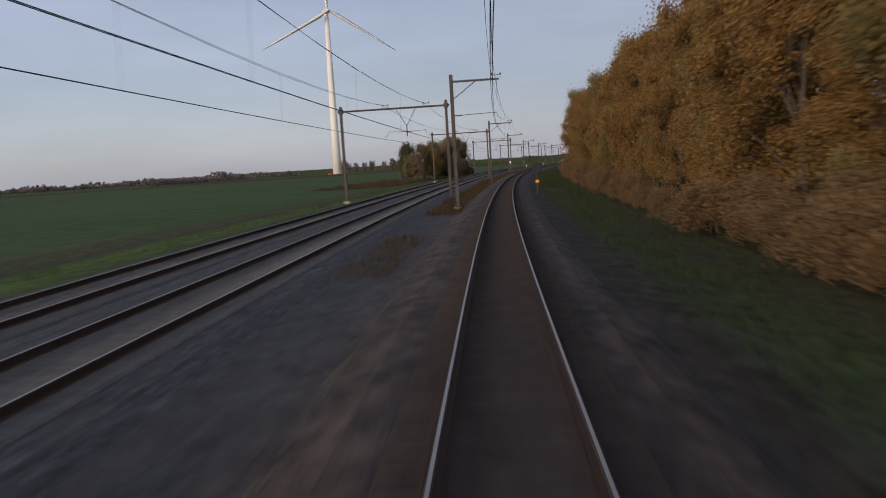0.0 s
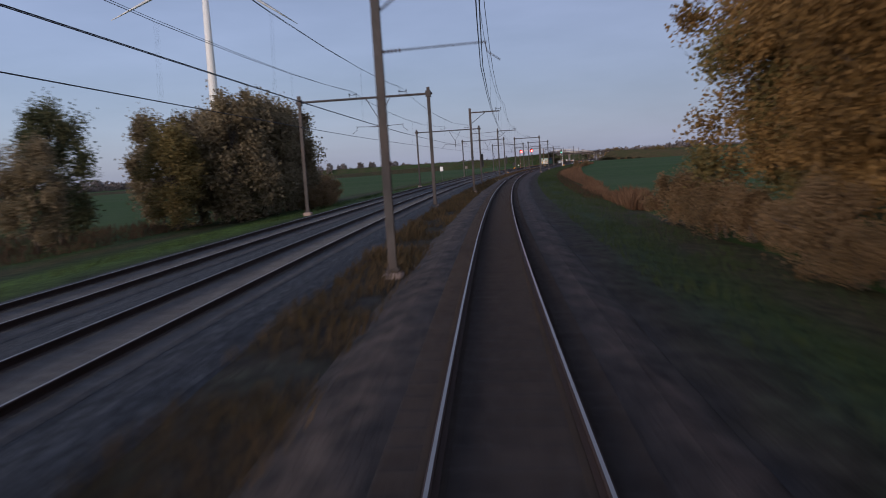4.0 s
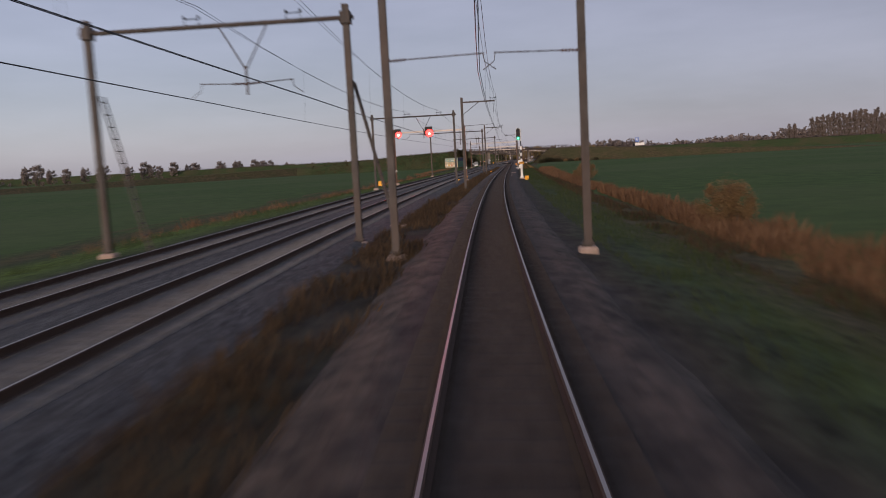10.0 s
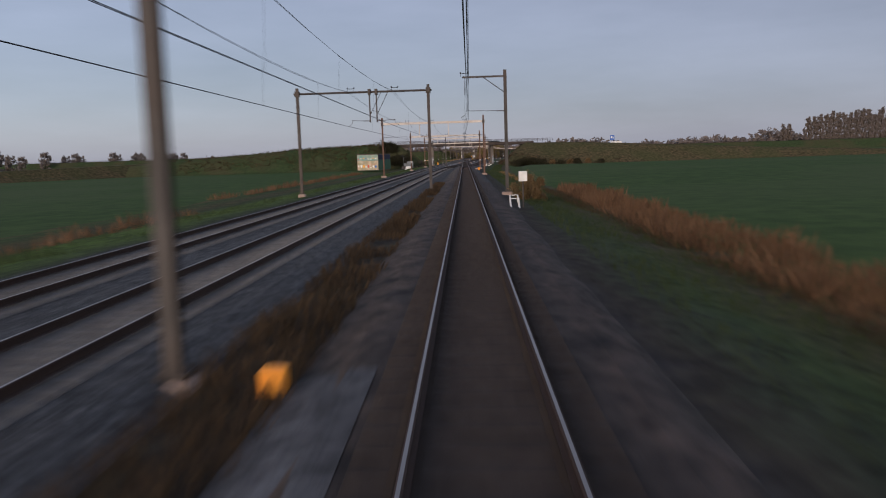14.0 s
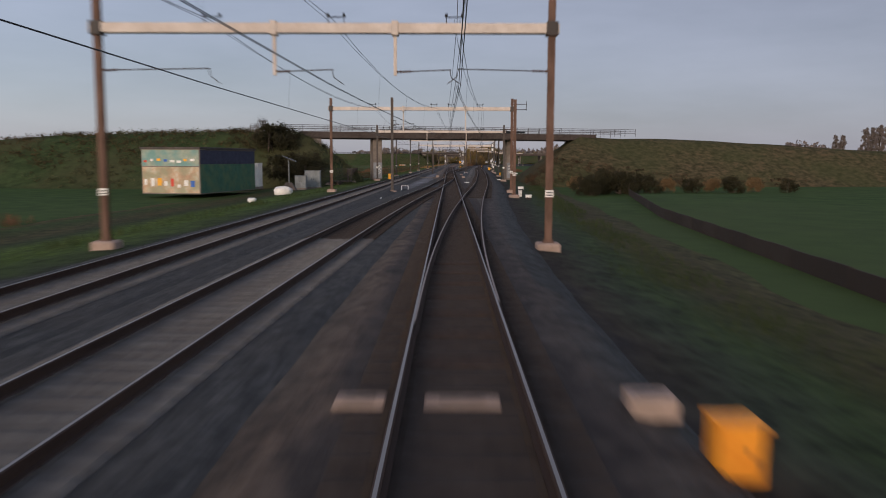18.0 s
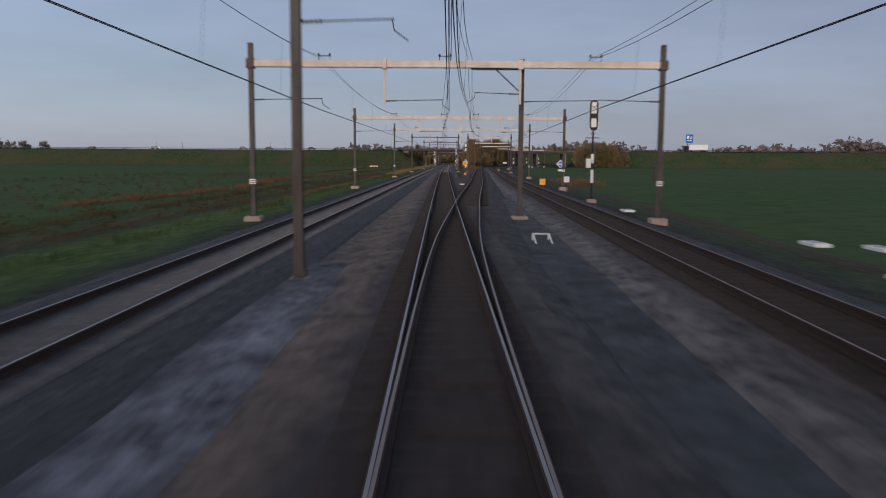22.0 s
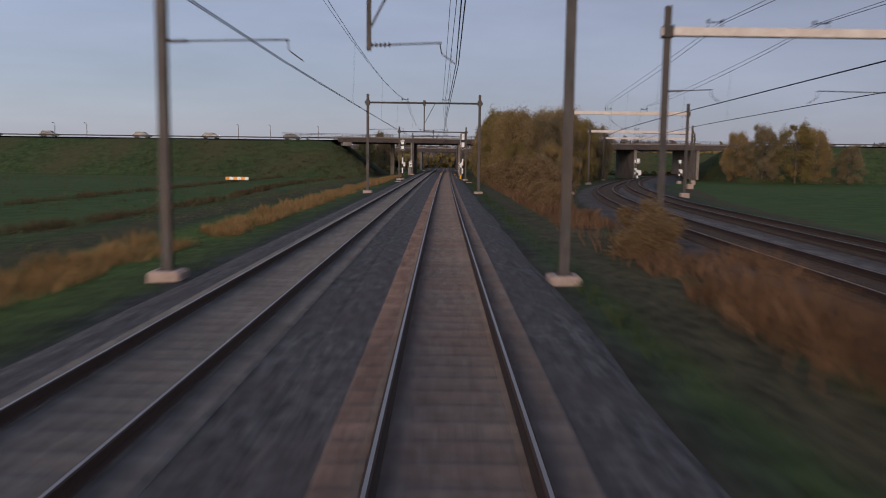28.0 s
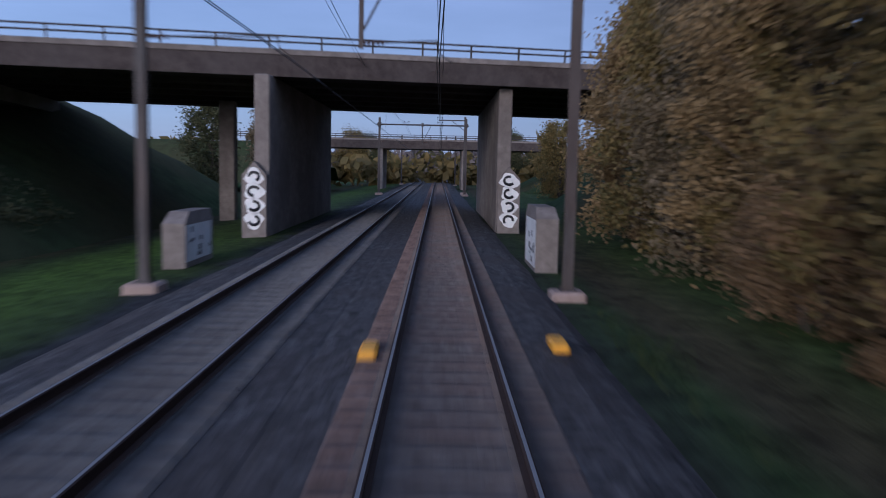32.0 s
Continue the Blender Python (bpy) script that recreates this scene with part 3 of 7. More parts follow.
def left_edge(s):
    return LEFT2(s) - 2.4


def right_edge(s):
    return max(2.4, min(RIGHT1(s), 30.0) + 2.4) if s > 718 else 2.4


verge = Mesh()
rows = np.arange(-150, 1720, 4.0)
vv = []
OUT_L = [(-22, -1.75), (-15, -1.42), (-9, -1.15), (-5, -0.85), (-2.2, -0.6), (0, -0.5)]
OUT_R = [(0, -0.5), (1.4, -0.62), (3.2, -0.85), (5.2, -1.15), (7.5, -1.42), (11, -1.75)]
for s in rows:
    s = float(s)
    le, re = left_edge(s), right_edge(s)
    cols = [(le + o, z) for o, z in OUT_L] + [(le + (re - le) * i / 16, -0.52) for i in range(1, 16)] + [(re + o, z) for o, z in OUT_R]
    for i, (l, z) in enumerate(cols):
        w = 0.13 * noise.noise(Vector((s * 0.11, l * 0.3, 0))) if 0 < i < len(cols) - 1 else 0.0
        vv.append(tuple(P(s, l, z + w)))
        mid = 0.75 if 48 < s < 640 and l < -1 else 0.0
        if s > 945 and 2.4 < l < re:
            mid = 2.5 * max(0.0, min(l - 2.4, RIGHT2(s) - 2.2 - l))
        verge.off.append(l - le if l < le else l - re if l > re else mid)
nc = len(OUT_L) + 15 + len(OUT_R)
verge.add(vv, [(j * nc + i, j * nc + i + 1, (j + 1) * nc + i + 1, (j + 1) * nc + i) for j in range(len(rows) - 1) for i in range(nc - 1)])
solid("verge", verge, VERGE_MIX, "rough grass verge with brown weeds along the tracks", "verge", smooth=True)

BED = [(-4.3, -0.86), (-2.7, -0.37), (-1.85, -0.23), (-0.8, -0.212), (0.8, -0.212), (1.85, -0.23), (2.4, -0.36), (3.6, -0.95)]
bed = Mesh()
sweep(bed, OWN, [(-3.5, -0.97), (-2.45, -0.37)] + BED[2:], -150, 640, 3, tilt=True)
bed.slot = 1
sweep(bed, OWN, BED, 640, 811, 3, tilt=True)
bed.slot = 2
sweep(bed, OWN, BED, 811, 1036, 3, tilt=True)
bed.slot = 3
sweep(bed, OWN, BED, 1036, 1720, 3, tilt=True)
solid("ballast_own_track", bed, [OWN_BED, SWITCH_BED, YARD_BED, PALE_BALLAST], "rust-brown crushed stone ballast under the track", "ballast")
for nm, f, s0, s1 in (("ballast_left_inner_track", LEFT1, -150, 838), ("ballast_left_outer_track", LEFT2, -150, 1720)):
    bed = Mesh()
    sweep(bed, f, [(o, z - 0.012) for o, z in (BED if f is LEFT1 else [(-3.6, -0.95), (-2.4, -0.36)] + BED[2:])], s0, 640, 3, tilt=True)
    bed.slot = 1
    sweep(bed, f, [(o, z - 0.012) for o, z in (BED if f is LEFT1 else [(-3.6, -0.95), (-2.4, -0.36)] + BED[2:])], 640, min(s1, 1000), 3, tilt=True)
    if s1 > 1000:
        bed.slot = 2
        sweep(bed, f, [(-3.6, -0.962), (-2.4, -0.372)] + [(o, z - 0.012) for o, z in BED[2:]], 1000, s1, 3, tilt=True)
    solid(nm, bed, [GREY_BALLAST, YARD, PALE_BALLAST], "blue-grey crushed stone ballast under the track", "ballast")
for nm, f, s0, s1 in (("ballast_right_outer_track", RIGHT1, 719, 1400), ("ballast_right_inner_track", RIGHT2, 863, 1400)):
    bed = Mesh()
    sweep(bed, f, [(-5.0, -1.7)] + [(o, z - 0.03) for o, z in BED[1:-1]] + [(5.0, -1.7)], s0, s1, 3)
    solid(nm, bed, BRANCH_BED if f is RIGHT1 else FORK_BED, "worn pale stone ballast under the branch track", "ballast")
# loose stone between the tracks around the junction
for nm, s0, s1, fl, fr, lab in (
        ("ballast_between_tracks", 640, 810, lambda q: LEFT2(q) + 1.5, lambda q: 2.6 if q < 722 else max(2.6, RIGHT1(q) + 2.2), "dark gravel surface between the switch tracks"),
        ("ballast_between_tracks", 810, 1040, lambda q: LEFT2(q) + 1.5, lambda q: 2.6 if q < 722 else max(2.6, RIGHT1(q) + 2.2) if q < 930 else 2.7, "dark gravel surface between the junction tracks"),
        ("gravel_strip", -150, 50, lambda q: LEFT1(q) + 1.6, lambda q: -1.9, "grey gravel strip between the tracks")):
    yard = Mesh()
    ss = np.arange(s0, s1 + 1, 5.0)
    for s in ss:
        for k in range(15):
            l = fl(float(s)) + (fr(float(s)) - fl(float(s))) * k / 14
            yard.v.append(tuple(P(float(s), l, -0.43 + 0.04 * noise.noise(Vector((s * 0.3, l * 0.6, 2))))))
            yard.off.append(max(-8.9, min(8.9, l)))
    yard.f = [(j * 15 + i, j * 15 + i + 1, (j + 1) * 15 + i + 1, (j + 1) * 15 + i) for j in range(len(ss) - 1) for i in range(14)]
    yard.mi = [0] * len(yard.f)
    solid(nm, yard, YARD_BED if s0 == 810 else SWITCH_BED if s0 > 0 else STRIP, lab, "gravel", smooth=True)

fresh = Mesh()
ss = np.arange(792, 888.1, 4.0)
for s in ss:
    s = float(s)
    a, b = LEFT2(s) + 2.1, min(-2.0, (LEFT1(s) - 2.2 if s < 815 else -2.2))
    for k in range(9):
        l = a + (b - a) * k / 8
        fresh.v.append(tuple(P(s, l, -0.36 + 0.04 * noise.noise(Vector((s * 0.3, l * 0.6, 2))))))
        fresh.off.append(max(0.0, min(k / 8, 1 - k / 8) * abs(b - a) * 0.9 * min(1.0, (s - 790) / 20, (889 - s) / 10)))
fresh.f = [(j * 9 + i, j * 9 + i + 1, (j + 1) * 9 + i + 1, (j + 1) * 9 + i) for j in range(len(ss) - 1) for i in range(8)]
fresh.mi = [0] * len(fresh.f)
for a0, a1 in ((-2.75, -1.42),):
    n0 = len(fresh.v)
    sp = np.arange(530, 563.1, 3.0)
    for s in sp:
        s = float(s)
        for k in range(5):
            l = a0 + (a1 - a0) * k / 4
            fresh.v.append(tuple(P(s, l, float(np.interp(abs(l), [1.4, 1.85, 2.45, 2.8], [-0.2, -0.2, -0.33, -0.5])) + 0.02 * noise.noise(Vector((s * 0.5, l, 4))))))
            fresh.off.append(max(0.0, min(k / 4, 1 - k / 4) * 1.15 * min(1.0, (s - 529) / 5, (564 - s) / 9)))
    fresh.f += [(n0 + j * 5 + i, n0 + j * 5 + i + 1, n0 + (j + 1) * 5 + i + 1, n0 + (j + 1) * 5 + i) for j in range(len(sp) - 1) for i in range(4)]
fresh.mi = [0] * len(fresh.f)
solid("fresh_gravel", fresh, FRESH, "pale blue-grey fresh gravel beside the switch", "gravel", smooth=True)

# ---------------------------------------------------------------- rails and sleepers
RAIL = [(-0.036, -0.009), (-0.019, 0), (0.019, 0), (0.036, -0.009), (0.036, -0.036), (0.009, -0.05), (0.009, -0.138),
        (0.073, -0.15), (0.073, -0.162), (-0.073, -0.162), (-0.073, -0.15), (-0.009, -0.138), (-0.009, -0.05), (-0.036, -0.036)]


def add_rail(track, lat, off, s0, s1, tilt=True, step=2.5, top=None):
    m = Mesh()
    sweep(m, lat, [(off + o, z) for o, z in RAIL], s0, s1, step, closed=True, tilt=tilt)
    m.mi = [1 if i % 14 == 1 else 0 for i in range(len(m.f))]
    return part("rail", m, [RAIL_SIDE, top or RAIL_TOP], track)


def make_track(label, lat, s0, s1, tilt=True, r0=None, top=None):
    t = thing("track", M(0), label, "railway track", kind="structure")
    t.matrix_world = Matrix.Identity(4)
    add_rail(t, lat, -0.7535, s0 if r0 is None else r0[0], s1, tilt, top=top)
    add_rail(t, lat, 0.7535, s0 if r0 is None else r0[1], s1, tilt, top=top)
    return t


own = make_track("railway track with two bright rails on rusty ballast", OWN, -60, 1700)
left1 = make_track("parallel railway track with dark rails on grey ballast", LEFT1, -60, 838)
left2 = make_track("outer parallel railway track with dark rails on grey ballast", LEFT2, -60, 1700)
right1 = make_track("branch track with rusty rails curving away", RIGHT1, 718, 1400, False, (722, 724), RUST_TOP)
right2 = make_track("second branch track with rusty rails curving away", RIGHT2, 862, 1400, False, (866, 868), RUST_TOP)


def sleeper_block(conc, rusty=False):
    """One sleeper with its fastenings; the left end is rust-stained where asked."""
    m = Mesh()
    if conc:      # waisted concrete sleeper with raised, sloping rail seats
        xs = [(-1.3, 0.05), (-1.24, 0.0), (-0.93, 0.0), (-0.45, 0.0), (-0.3, 0.012), (0.3, 0.012), (0.45, 0.0), (1.24, 0.0), (1.3, 0.05)]
        vs = []
        for x, dz in xs:
            w = 0.14 if abs(x) > 0.4 else 0.11
            vs += [(x, -w, -0.3), (x, -w + 0.02, -0.165 - dz), (x, w - 0.02, -0.165 - dz), (x, w, -0.3)]
        fs = [(i * 4 + k, i * 4 + k + 1, i * 4 + k + 5, i * 4 + k + 4) for i in range(8) for k in range(3)]
        fs += [(0, 3, 2, 1), (32, 33, 34, 35)]
        m.add(vs, fs)
        if rusty:
            m.mi = [1 if i < 6 or i == 24 else 0 for i in range(len(fs))]
    else:
        m.box(-1.3, -0.125, -0.3, 1.3, 0.125, -0.17, 0.012)
    for x in (-0.7535, 0.7535):       # rail fastenings
        for d in (-0.115, 0.115):
            m.box(x + d - 0.035, -0.05, -0.18, x + d + 0.035, 0.05, -0.135)
    return m


def lay(track, lat, s0, s1, conc, pieces=(0, 0), tilt=True, rusty=False):
    base = sleeper_block(conc, rusty)
    mats = ([CONC_SLEEPER, RUST] if rusty else [GREY_SLEEPER]) if conc else [WOOD_SLEEPER]
    shared = base.data("sleeper", mats)
    rest = Mesh()
    for k in range(int((s1 - s0) / 0.6)):
        s = s0 + 0.6 * k
        q = P(s + 0.5, lat(s + 0.5)) - P(s - 0.5, lat(s - 0.5))
        k_ = radians(float(np.interp(s, CS, CV))) if tilt else 0.0
        mt = (Matrix.Translation(P(s, lat(s))) @ Matrix.Rotation(math.atan2(-q.x, q.y) + random.gauss(0, 0.004), 4, "Z")
              @ Matrix.Rotation(k_, 4, "Y"))
        if pieces[0] <= s < pieces[1]:
            ob = new("sleeper", shared)
            ob.parent = track
            ob.matrix_basis = mt
        else:
            rest.add([mt @ Vector(v) for v in base.v], base.f)
            rest.mi[-len(base.f):] = base.mi
    part("sleepers", rest, mats, track, kind="stuff")


lay(own, OWN, -12, 1036, False)
lay(own, OWN, 1036, 1420, True, (1076, 1255), rusty=True)
lay(left2, LEFT2, -12, 1420, True, (1076, 1255))
lay(left1, LEFT1, -12, 738, True)
lay(left1, LEFT1, 738, 792, False)
lay(right1, RIGHT1, 770, 1300, False, tilt=False)
lay(right2, RIGHT2, 915, 1300, False, tilt=False)


# switch blades, crossings and check rails of the three junctions
def turnout(s_tip, s_frog, lat, sign, back=False):
    t = thing("turnout", M(s_frog), "railway switch with crossing nose and check rails", "railway switch", kind="structure")
    t.matrix_world = Matrix.Identity(4)
    d = -1 if back else 1
    for nm, base, off in (("check_rail", OWN, -sign * 0.69), ("check_rail", lat, sign * 0.69), ("wing_rail", OWN, sign * 0.68)):
        m = Mesh()
        a, b = sorted((s_frog - 3.2, s_frog + 3.2))
        sweep(m, base, [(off + o * 0.8, z + 0.005) for o, z in RAIL], a, b, 0.8, closed=True)
        m.mi = [1 if i % 14 == 1 else 0 for i in range(len(m.f))]
        part(nm, m, [RAIL_SIDE, RAIL_SIDE], t)
    m = Mesh()                         # crossing nose
    c = P(s_frog + d * 1.2, sign * 0.7535, 0)
    q = P(s_frog + d * 4.0, sign * 0.7535, 0)
    w = Vector((0.045, 0, 0))
    m.add([P(s_frog - d * 0.2, sign * 0.7535, 0.002), q + w, q - w, P(s_frog - d * 0.2, sign * 0.7535, -0.12), q + w - Vector((0, 0, .12)),
           q - w - Vector((0, 0, .12))], [(0, 1, 2), (0, 3, 4, 1), (1, 4, 5, 2), (2, 5, 3, 0)])
    part("crossing_nose", m, RAIL_SIDE, t)
    for i in range(7):                 # stretcher bars and slide plates at the tip
        m = Mesh()
        mt = M(s_tip + d * (1.0 + i * 1.8), 0, 0)
        m.box(-0.95, -0.09, -0.17, 0.95, 0.09, -0.15)
        m.v = [tuple(mt @ Vector(v)) for v in m.v]
        part("slide_plate", m, RAIL_SIDE, t)
    return t


turnout(719, 765, RIGHT1, 1)
turnout(863, 909, RIGHT2, 1)
turnout(836, 803, LEFT1, -1, back=True)


# ---------------------------------------------------------------- overhead line supports
# height of the contact wire
ZC = spline([-100, 450, 573, 690, 800, 960, 1060, 1155, 1239, 1700], [5.4, 5.45, 5.48, 5.35, 5.15, 5.08, 5.15, 5.06, 5.13, 5.1])


def footing(parent, x, z=-0.28, w=0.85, h=0.75, low=False):
    if low:
        z, w, h = -0.36, 0.62, 0.6
    m = Mesh()
    m.box(x - w / 2, -w / 2, z - h, x + w / 2, w / 2, z, 0.06)
    return part("footing", m, FOOTING, parent, "pale concrete footing")


def mast(parent, x, top, mats=None, plate=True):
    m = Mesh()
    m.ibeam(-0.55, top, 0.24, 0.24, 0.022, x)
    m.box(x - 0.2, -0.2, -0.3, x + 0.2, 0.2, -0.25)
    for a, b in ((-0.15, -0.15), (0.15, -0.15), (0.15, 0.15), (-0.15, 0.15)):
        m.tube([(x + a, b, -0.27), (x + a, b, -0.17)], 0.02, 6)
    ob = part("mast", m, mats or STEEL, parent)
    if plate:
        p = Mesh()
        p.box(x - 0.15, -0.145, 1.35, x + 0.15, -0.135, 1.6)
        part("number_plate", p, WHITE, ob, "small pale plate")
        b = Mesh()
        for k in range(2):
            b.box(x - 0.11, -0.15, 1.4 + 0.09 * k, x + 0.11, -0.1455, 1.44 + 0.09 * k)
        part("plate_bar", b, BLACK, ob)
    return ob


def insulator(parent, a, b, n=5):
    a, b = Vector(a), Vector(b)
    m = Mesh()
    m.tube([a, b], 0.022, 6)
    for i in range(n):
        c = a + (b - a) * (i + 0.5) / n
        m.disc(c, b - a, 0.06, 0.035, (b - a).length / n * 0.5, 8)
    return part("insulator", m, INSULATOR, parent, "ribbed brown insulator")


def steady(parent, x0, x1, z0=6.0):
    """Registration arm from x0 to the contact wire at x1."""
    z1 = z0 - 0.46
    m = Mesh()
    d = 1 if x1 > x0 else -1
    m.tube([(x0 + d * 0.55, 0, z0), (x1 - d * 0.1, 0, z0 + 0.06)], 0.022, 6)
    m.tube([(x1 - d * 0.15, 0, z0 + 0.05), (x1 - d * 0.1, 0, z1 + 0.25), (x1 + d * 0.25, 0, z1)], 0.016, 5)
    part("registration_arm", m, STEEL, parent)
    insulator(parent, (x0, 0, z0 - 0.02), (x0 + d * 0.55, 0, z0))


def clamp(parent, x, z):
    """The looped bracket that carries the messenger wire on top of an arm or beam."""
    m = Mesh()
    m.tube([(x - 0.28, 0, z), (x - 0.28, 0, z + 0.22), (x + 0.28, 0, z + 0.22), (x + 0.28, 0, z)], 0.025, 5)
    m.disc((x - 0.28, 0, z + 0.22), (0, 0, 1), 0.06, 0.045, 0.12, 8)
    m.disc((x + 0.28, 0, z + 0.22), (0, 0, 1), 0.06, 0.045, 0.12, 8)
    part("wire_bracket", m, WIRE, parent)


def cantilever(side, reach=3.3, top=8.8):
    """A mast with an arm over the track; side +1 reaches to the right."""
    t = thing("catenary_mast", M(0), "grey steel catenary mast with arm and diagonal strut", "catenary mast", "masts along the line")
    mast(t, 0, top, plate=False)
    footing(t, 0, low=side > 0)
    m = Mesh()
    m.box(min(0, side * reach), -0.06, top - 0.55, max(0, side * reach), 0.06, top - 0.41, 0.02)
    part("arm", m, STEEL, t)
    m = Mesh()
    m.tube([(0, 0, top - 1.75), (side * reach * 0.52, 0, top - 0.5)], 0.035, 6)
    part("strut", m, STEEL, t)
    clamp(t, side * reach * 0.95, top - 0.42)
    m = Mesh()
    m.tube([(side * reach * 0.95, 0, top - 0.5), (side * reach * 0.95, 0, 7.25)], 0.018, 5)
    part("suspension_rod", m, WIRE, t)
    steady(t, side * 0.1, side * reach * 0.97)
    return t


CANT_L = [56, 121, 181, 247.5, 305, 475.5, 545]
proto = cantilever(1)
proto.matrix_world = M(CANT_L[0], -3.12)
for s in CANT_L[1:]:
    copy_thing(proto, M(s, -3.12 if s != 247.5 else -3.6))
copy_thing(proto, M(-9, -3.12))
right_cant = cantilever(-1, 3.3, 9.1)
right_cant.matrix_world = M(615, 3.1)
for s, l in ((1290 + 62, 3.1),):
    copy_thing(right_cant, M(s, l))
# lone masts in the junction
lone = cantilever(1, 2.6, 8.4)
lone.matrix_world = M(885, -3.75)
tagged(lone, "lone steel mast standing between the tracks", "catenary mast")
bare = thing("catenary_mast", M(785.5, -5.6), "grey steel mast on a pale footing between the tracks", "catenary mast")
mast(bare, 0, 8.5, plate=False)
footing(bare, 0)
steady(bare, 0.1, 2.2)
for z in (5.9, 6.35):
    m = Mesh()
    m.tube([(0.08, 0, z), (0.36, 0, z), (0.36, 0, z - 0.3)], 0.035, 6)
    part("bracket", m, STEEL, bare)
m2 = cantilever(-1, 2.6, 7.75)
m2.matrix_world = M(906.5, 3.94)
bm_ = thing("catenary_mast", M(777.5, 5.4), "lone brown steel mast with a small side bracket", "catenary mast")
mast(bm_, 0, 7.75, RUSTY_STEEL)
footing(bm_, 0)
for z in (6.9, 7.35):
    m = Mesh()
    m.tube([(0.1, 0, z), (0.95, 0, z)], 0.03, 6)
    part("bracket", m, STEEL, bm_)
m = Mesh()
m.tube([(0.95, 0, 6.8), (0.95, 0, 7.6)], 0.025, 6)
part("bracket_post", m, STEEL, bm_)
tagged(m2, "lone brown steel mast beside the branch switch", "catenary mast")


def portal(s, l0, l1, z, style="pipe", top=None, hang=(), legs=(), rust=False, vees=(), clamps=()):
    """A gantry across several tracks: two masts, a beam, hangers with registration arms."""
    pale = style == "box"
    c = (l0 + l1) / 2
    t = thing("catenary_portal", M(s, c),
              "wide gantry with a pale box beam across the tracks" if pale else "grey steel gantry across the tracks",
              "catenary portal", "gantries along the line")
    a, b = l0 - c, l1 - c
    top = top or z + (1.0 if pale else 0.8 if s > 1040 else 0.5)
    for x in (a, b):
        mast(t, x, top, RUSTY_STEEL if rust else STEEL, plate=700 < s < 1040)
        footing(t, x, low=s < 640)
    m = Mesh()
    if pale:
        m.box(a - 0.25, -0.2, z - 0.17, b + 0.25, 0.2, z + 0.17, 0.03)
    else:
        m.tube([(a - 0.3, 0, z), (b + 0.3, 0, z)], 0.09, 8)
    part("beam", m, PALE_STEEL if pale else STEEL, t)
    for x in (a, b):
        m = Mesh()
        m.box(x - 0.2, -0.24, z - 0.24, x + 0.2, 0.24, z + 0.24, 0.03)
        part("beam_clamp", m, STEEL, t)
    for lat in vees:                   # V-shaped hanger between two tracks
        x = lat - c
        m = Mesh()
        m.tube([(x - 0.95, 0, z - 0.05), (x, 0, z - 1.75)], 0.03, 6)
        m.tube([(x + 0.95, 0, z - 0.05), (x, 0, z - 1.75)], 0.03, 6)
        m.tube([(x, 0, z - 1.6), (x, 0, z - 2.7)], 0.045, 6)
        part("hanger", m, STEEL, t)
        steady(t, x, x + 1.95, 6.05)
        steady(t, x, x - 1.95, 6.05)
    for lat, d in hang:                # straight drop tube with an arm towards d
        x = lat - c
        m = Mesh()
        m.box(x - 0.055, -0.055, ZC(s) + 0.32, x + 0.055, 0.055, z - 0.17)
        if not pale:
            m.tube([(x + 0.05, 0, z - 1.9), (x + 1.0, 0, z - 0.08)], 0.03, 6)
        part("hanger", m, PALE_STEEL if pale else STEEL, t)
        m = Mesh()
        m.box(x - 0.12, -0.23, z - 0.24, x + 0.12, 0.23, z + 0.24, 0.02)
        part("hanger_clamp", m, PALE_STEEL if pale else STEEL, t)
        steady(t, x, x + d, ZC(s) + 0.47)
    for lat in clamps:
        clamp(t, lat - c, z + (0.17 if pale else 0.09))
    for lat, d in legs:                # arms held by the masts themselves
        x = lat - c
        steady(t, x, x + d, ZC(s) + 0.5)
    return t


for s in (5.5, 77, 149, 220.5, 288.7, 356, 426, 495):
    m1, m2_ = LEFT1(s), LEFT2(s)
    portal(s, -15.5, -5.25, 8.3, vees=[(m1 + m2_) / 2], clamps=[m1, m2_])
for s, r in ((563.2, -4.3), (623, -3.2)):
    m1, m2_ = LEFT1(s), LEFT2(s)
    portal(s, -15.2 if s < 600 else -14.7, r, 8.4, hang=[((m1 + m2_) / 2 + 0.3, 1.7), ((m1 + m2_) / 2 - 0.3, -1.7)], clamps=[m1, m2_])
for s in (365.6, 421):
    portal(s, -3.2, 3.1, 8.4, top=8.85, legs=[(-3.1, 3.2), (3.0, -2.8)], clamps=[-0.3, 0.4])
BOX = [(682, -13.3, 2.98, 8.0), (737.6, -12.5, 3.4, 7.2), (788.6, -11.85, 6.0, 7.65), (831, -11.1, 8.1, 6.9), (866, -10.5, 9.5, 6.95),
       (905.5, -9.7, 10.9, 7.35), (951, -9.55, 12.85, 7.0), (1002.8, -8.6, 14.55, 7.65)]
for s, l0, l1, z in BOX:
    tr = [LEFT2(s), 0.0] + ([LEFT1(s)] if s < 790 else []) + ([RIGHT1(s)] if s > 770 else []) + ([RIGHT2(s)] if s > 915 else [])
    tr.sort()
    hang = []
    for q, r in zip(tr, tr[1:]):
        mid = (q + r) / 2
        if r - q > 2.2:
            hang.append((mid, (r - mid)))
    portal(s, l0, l1, z, "box", hang=hang, clamps=tr, legs=[(l0 + 0.1, LEFT2(s) - l0 - 0.1), (l1 - 0.1, tr[-1] - l1 + 0.1)], rust=s < 830)
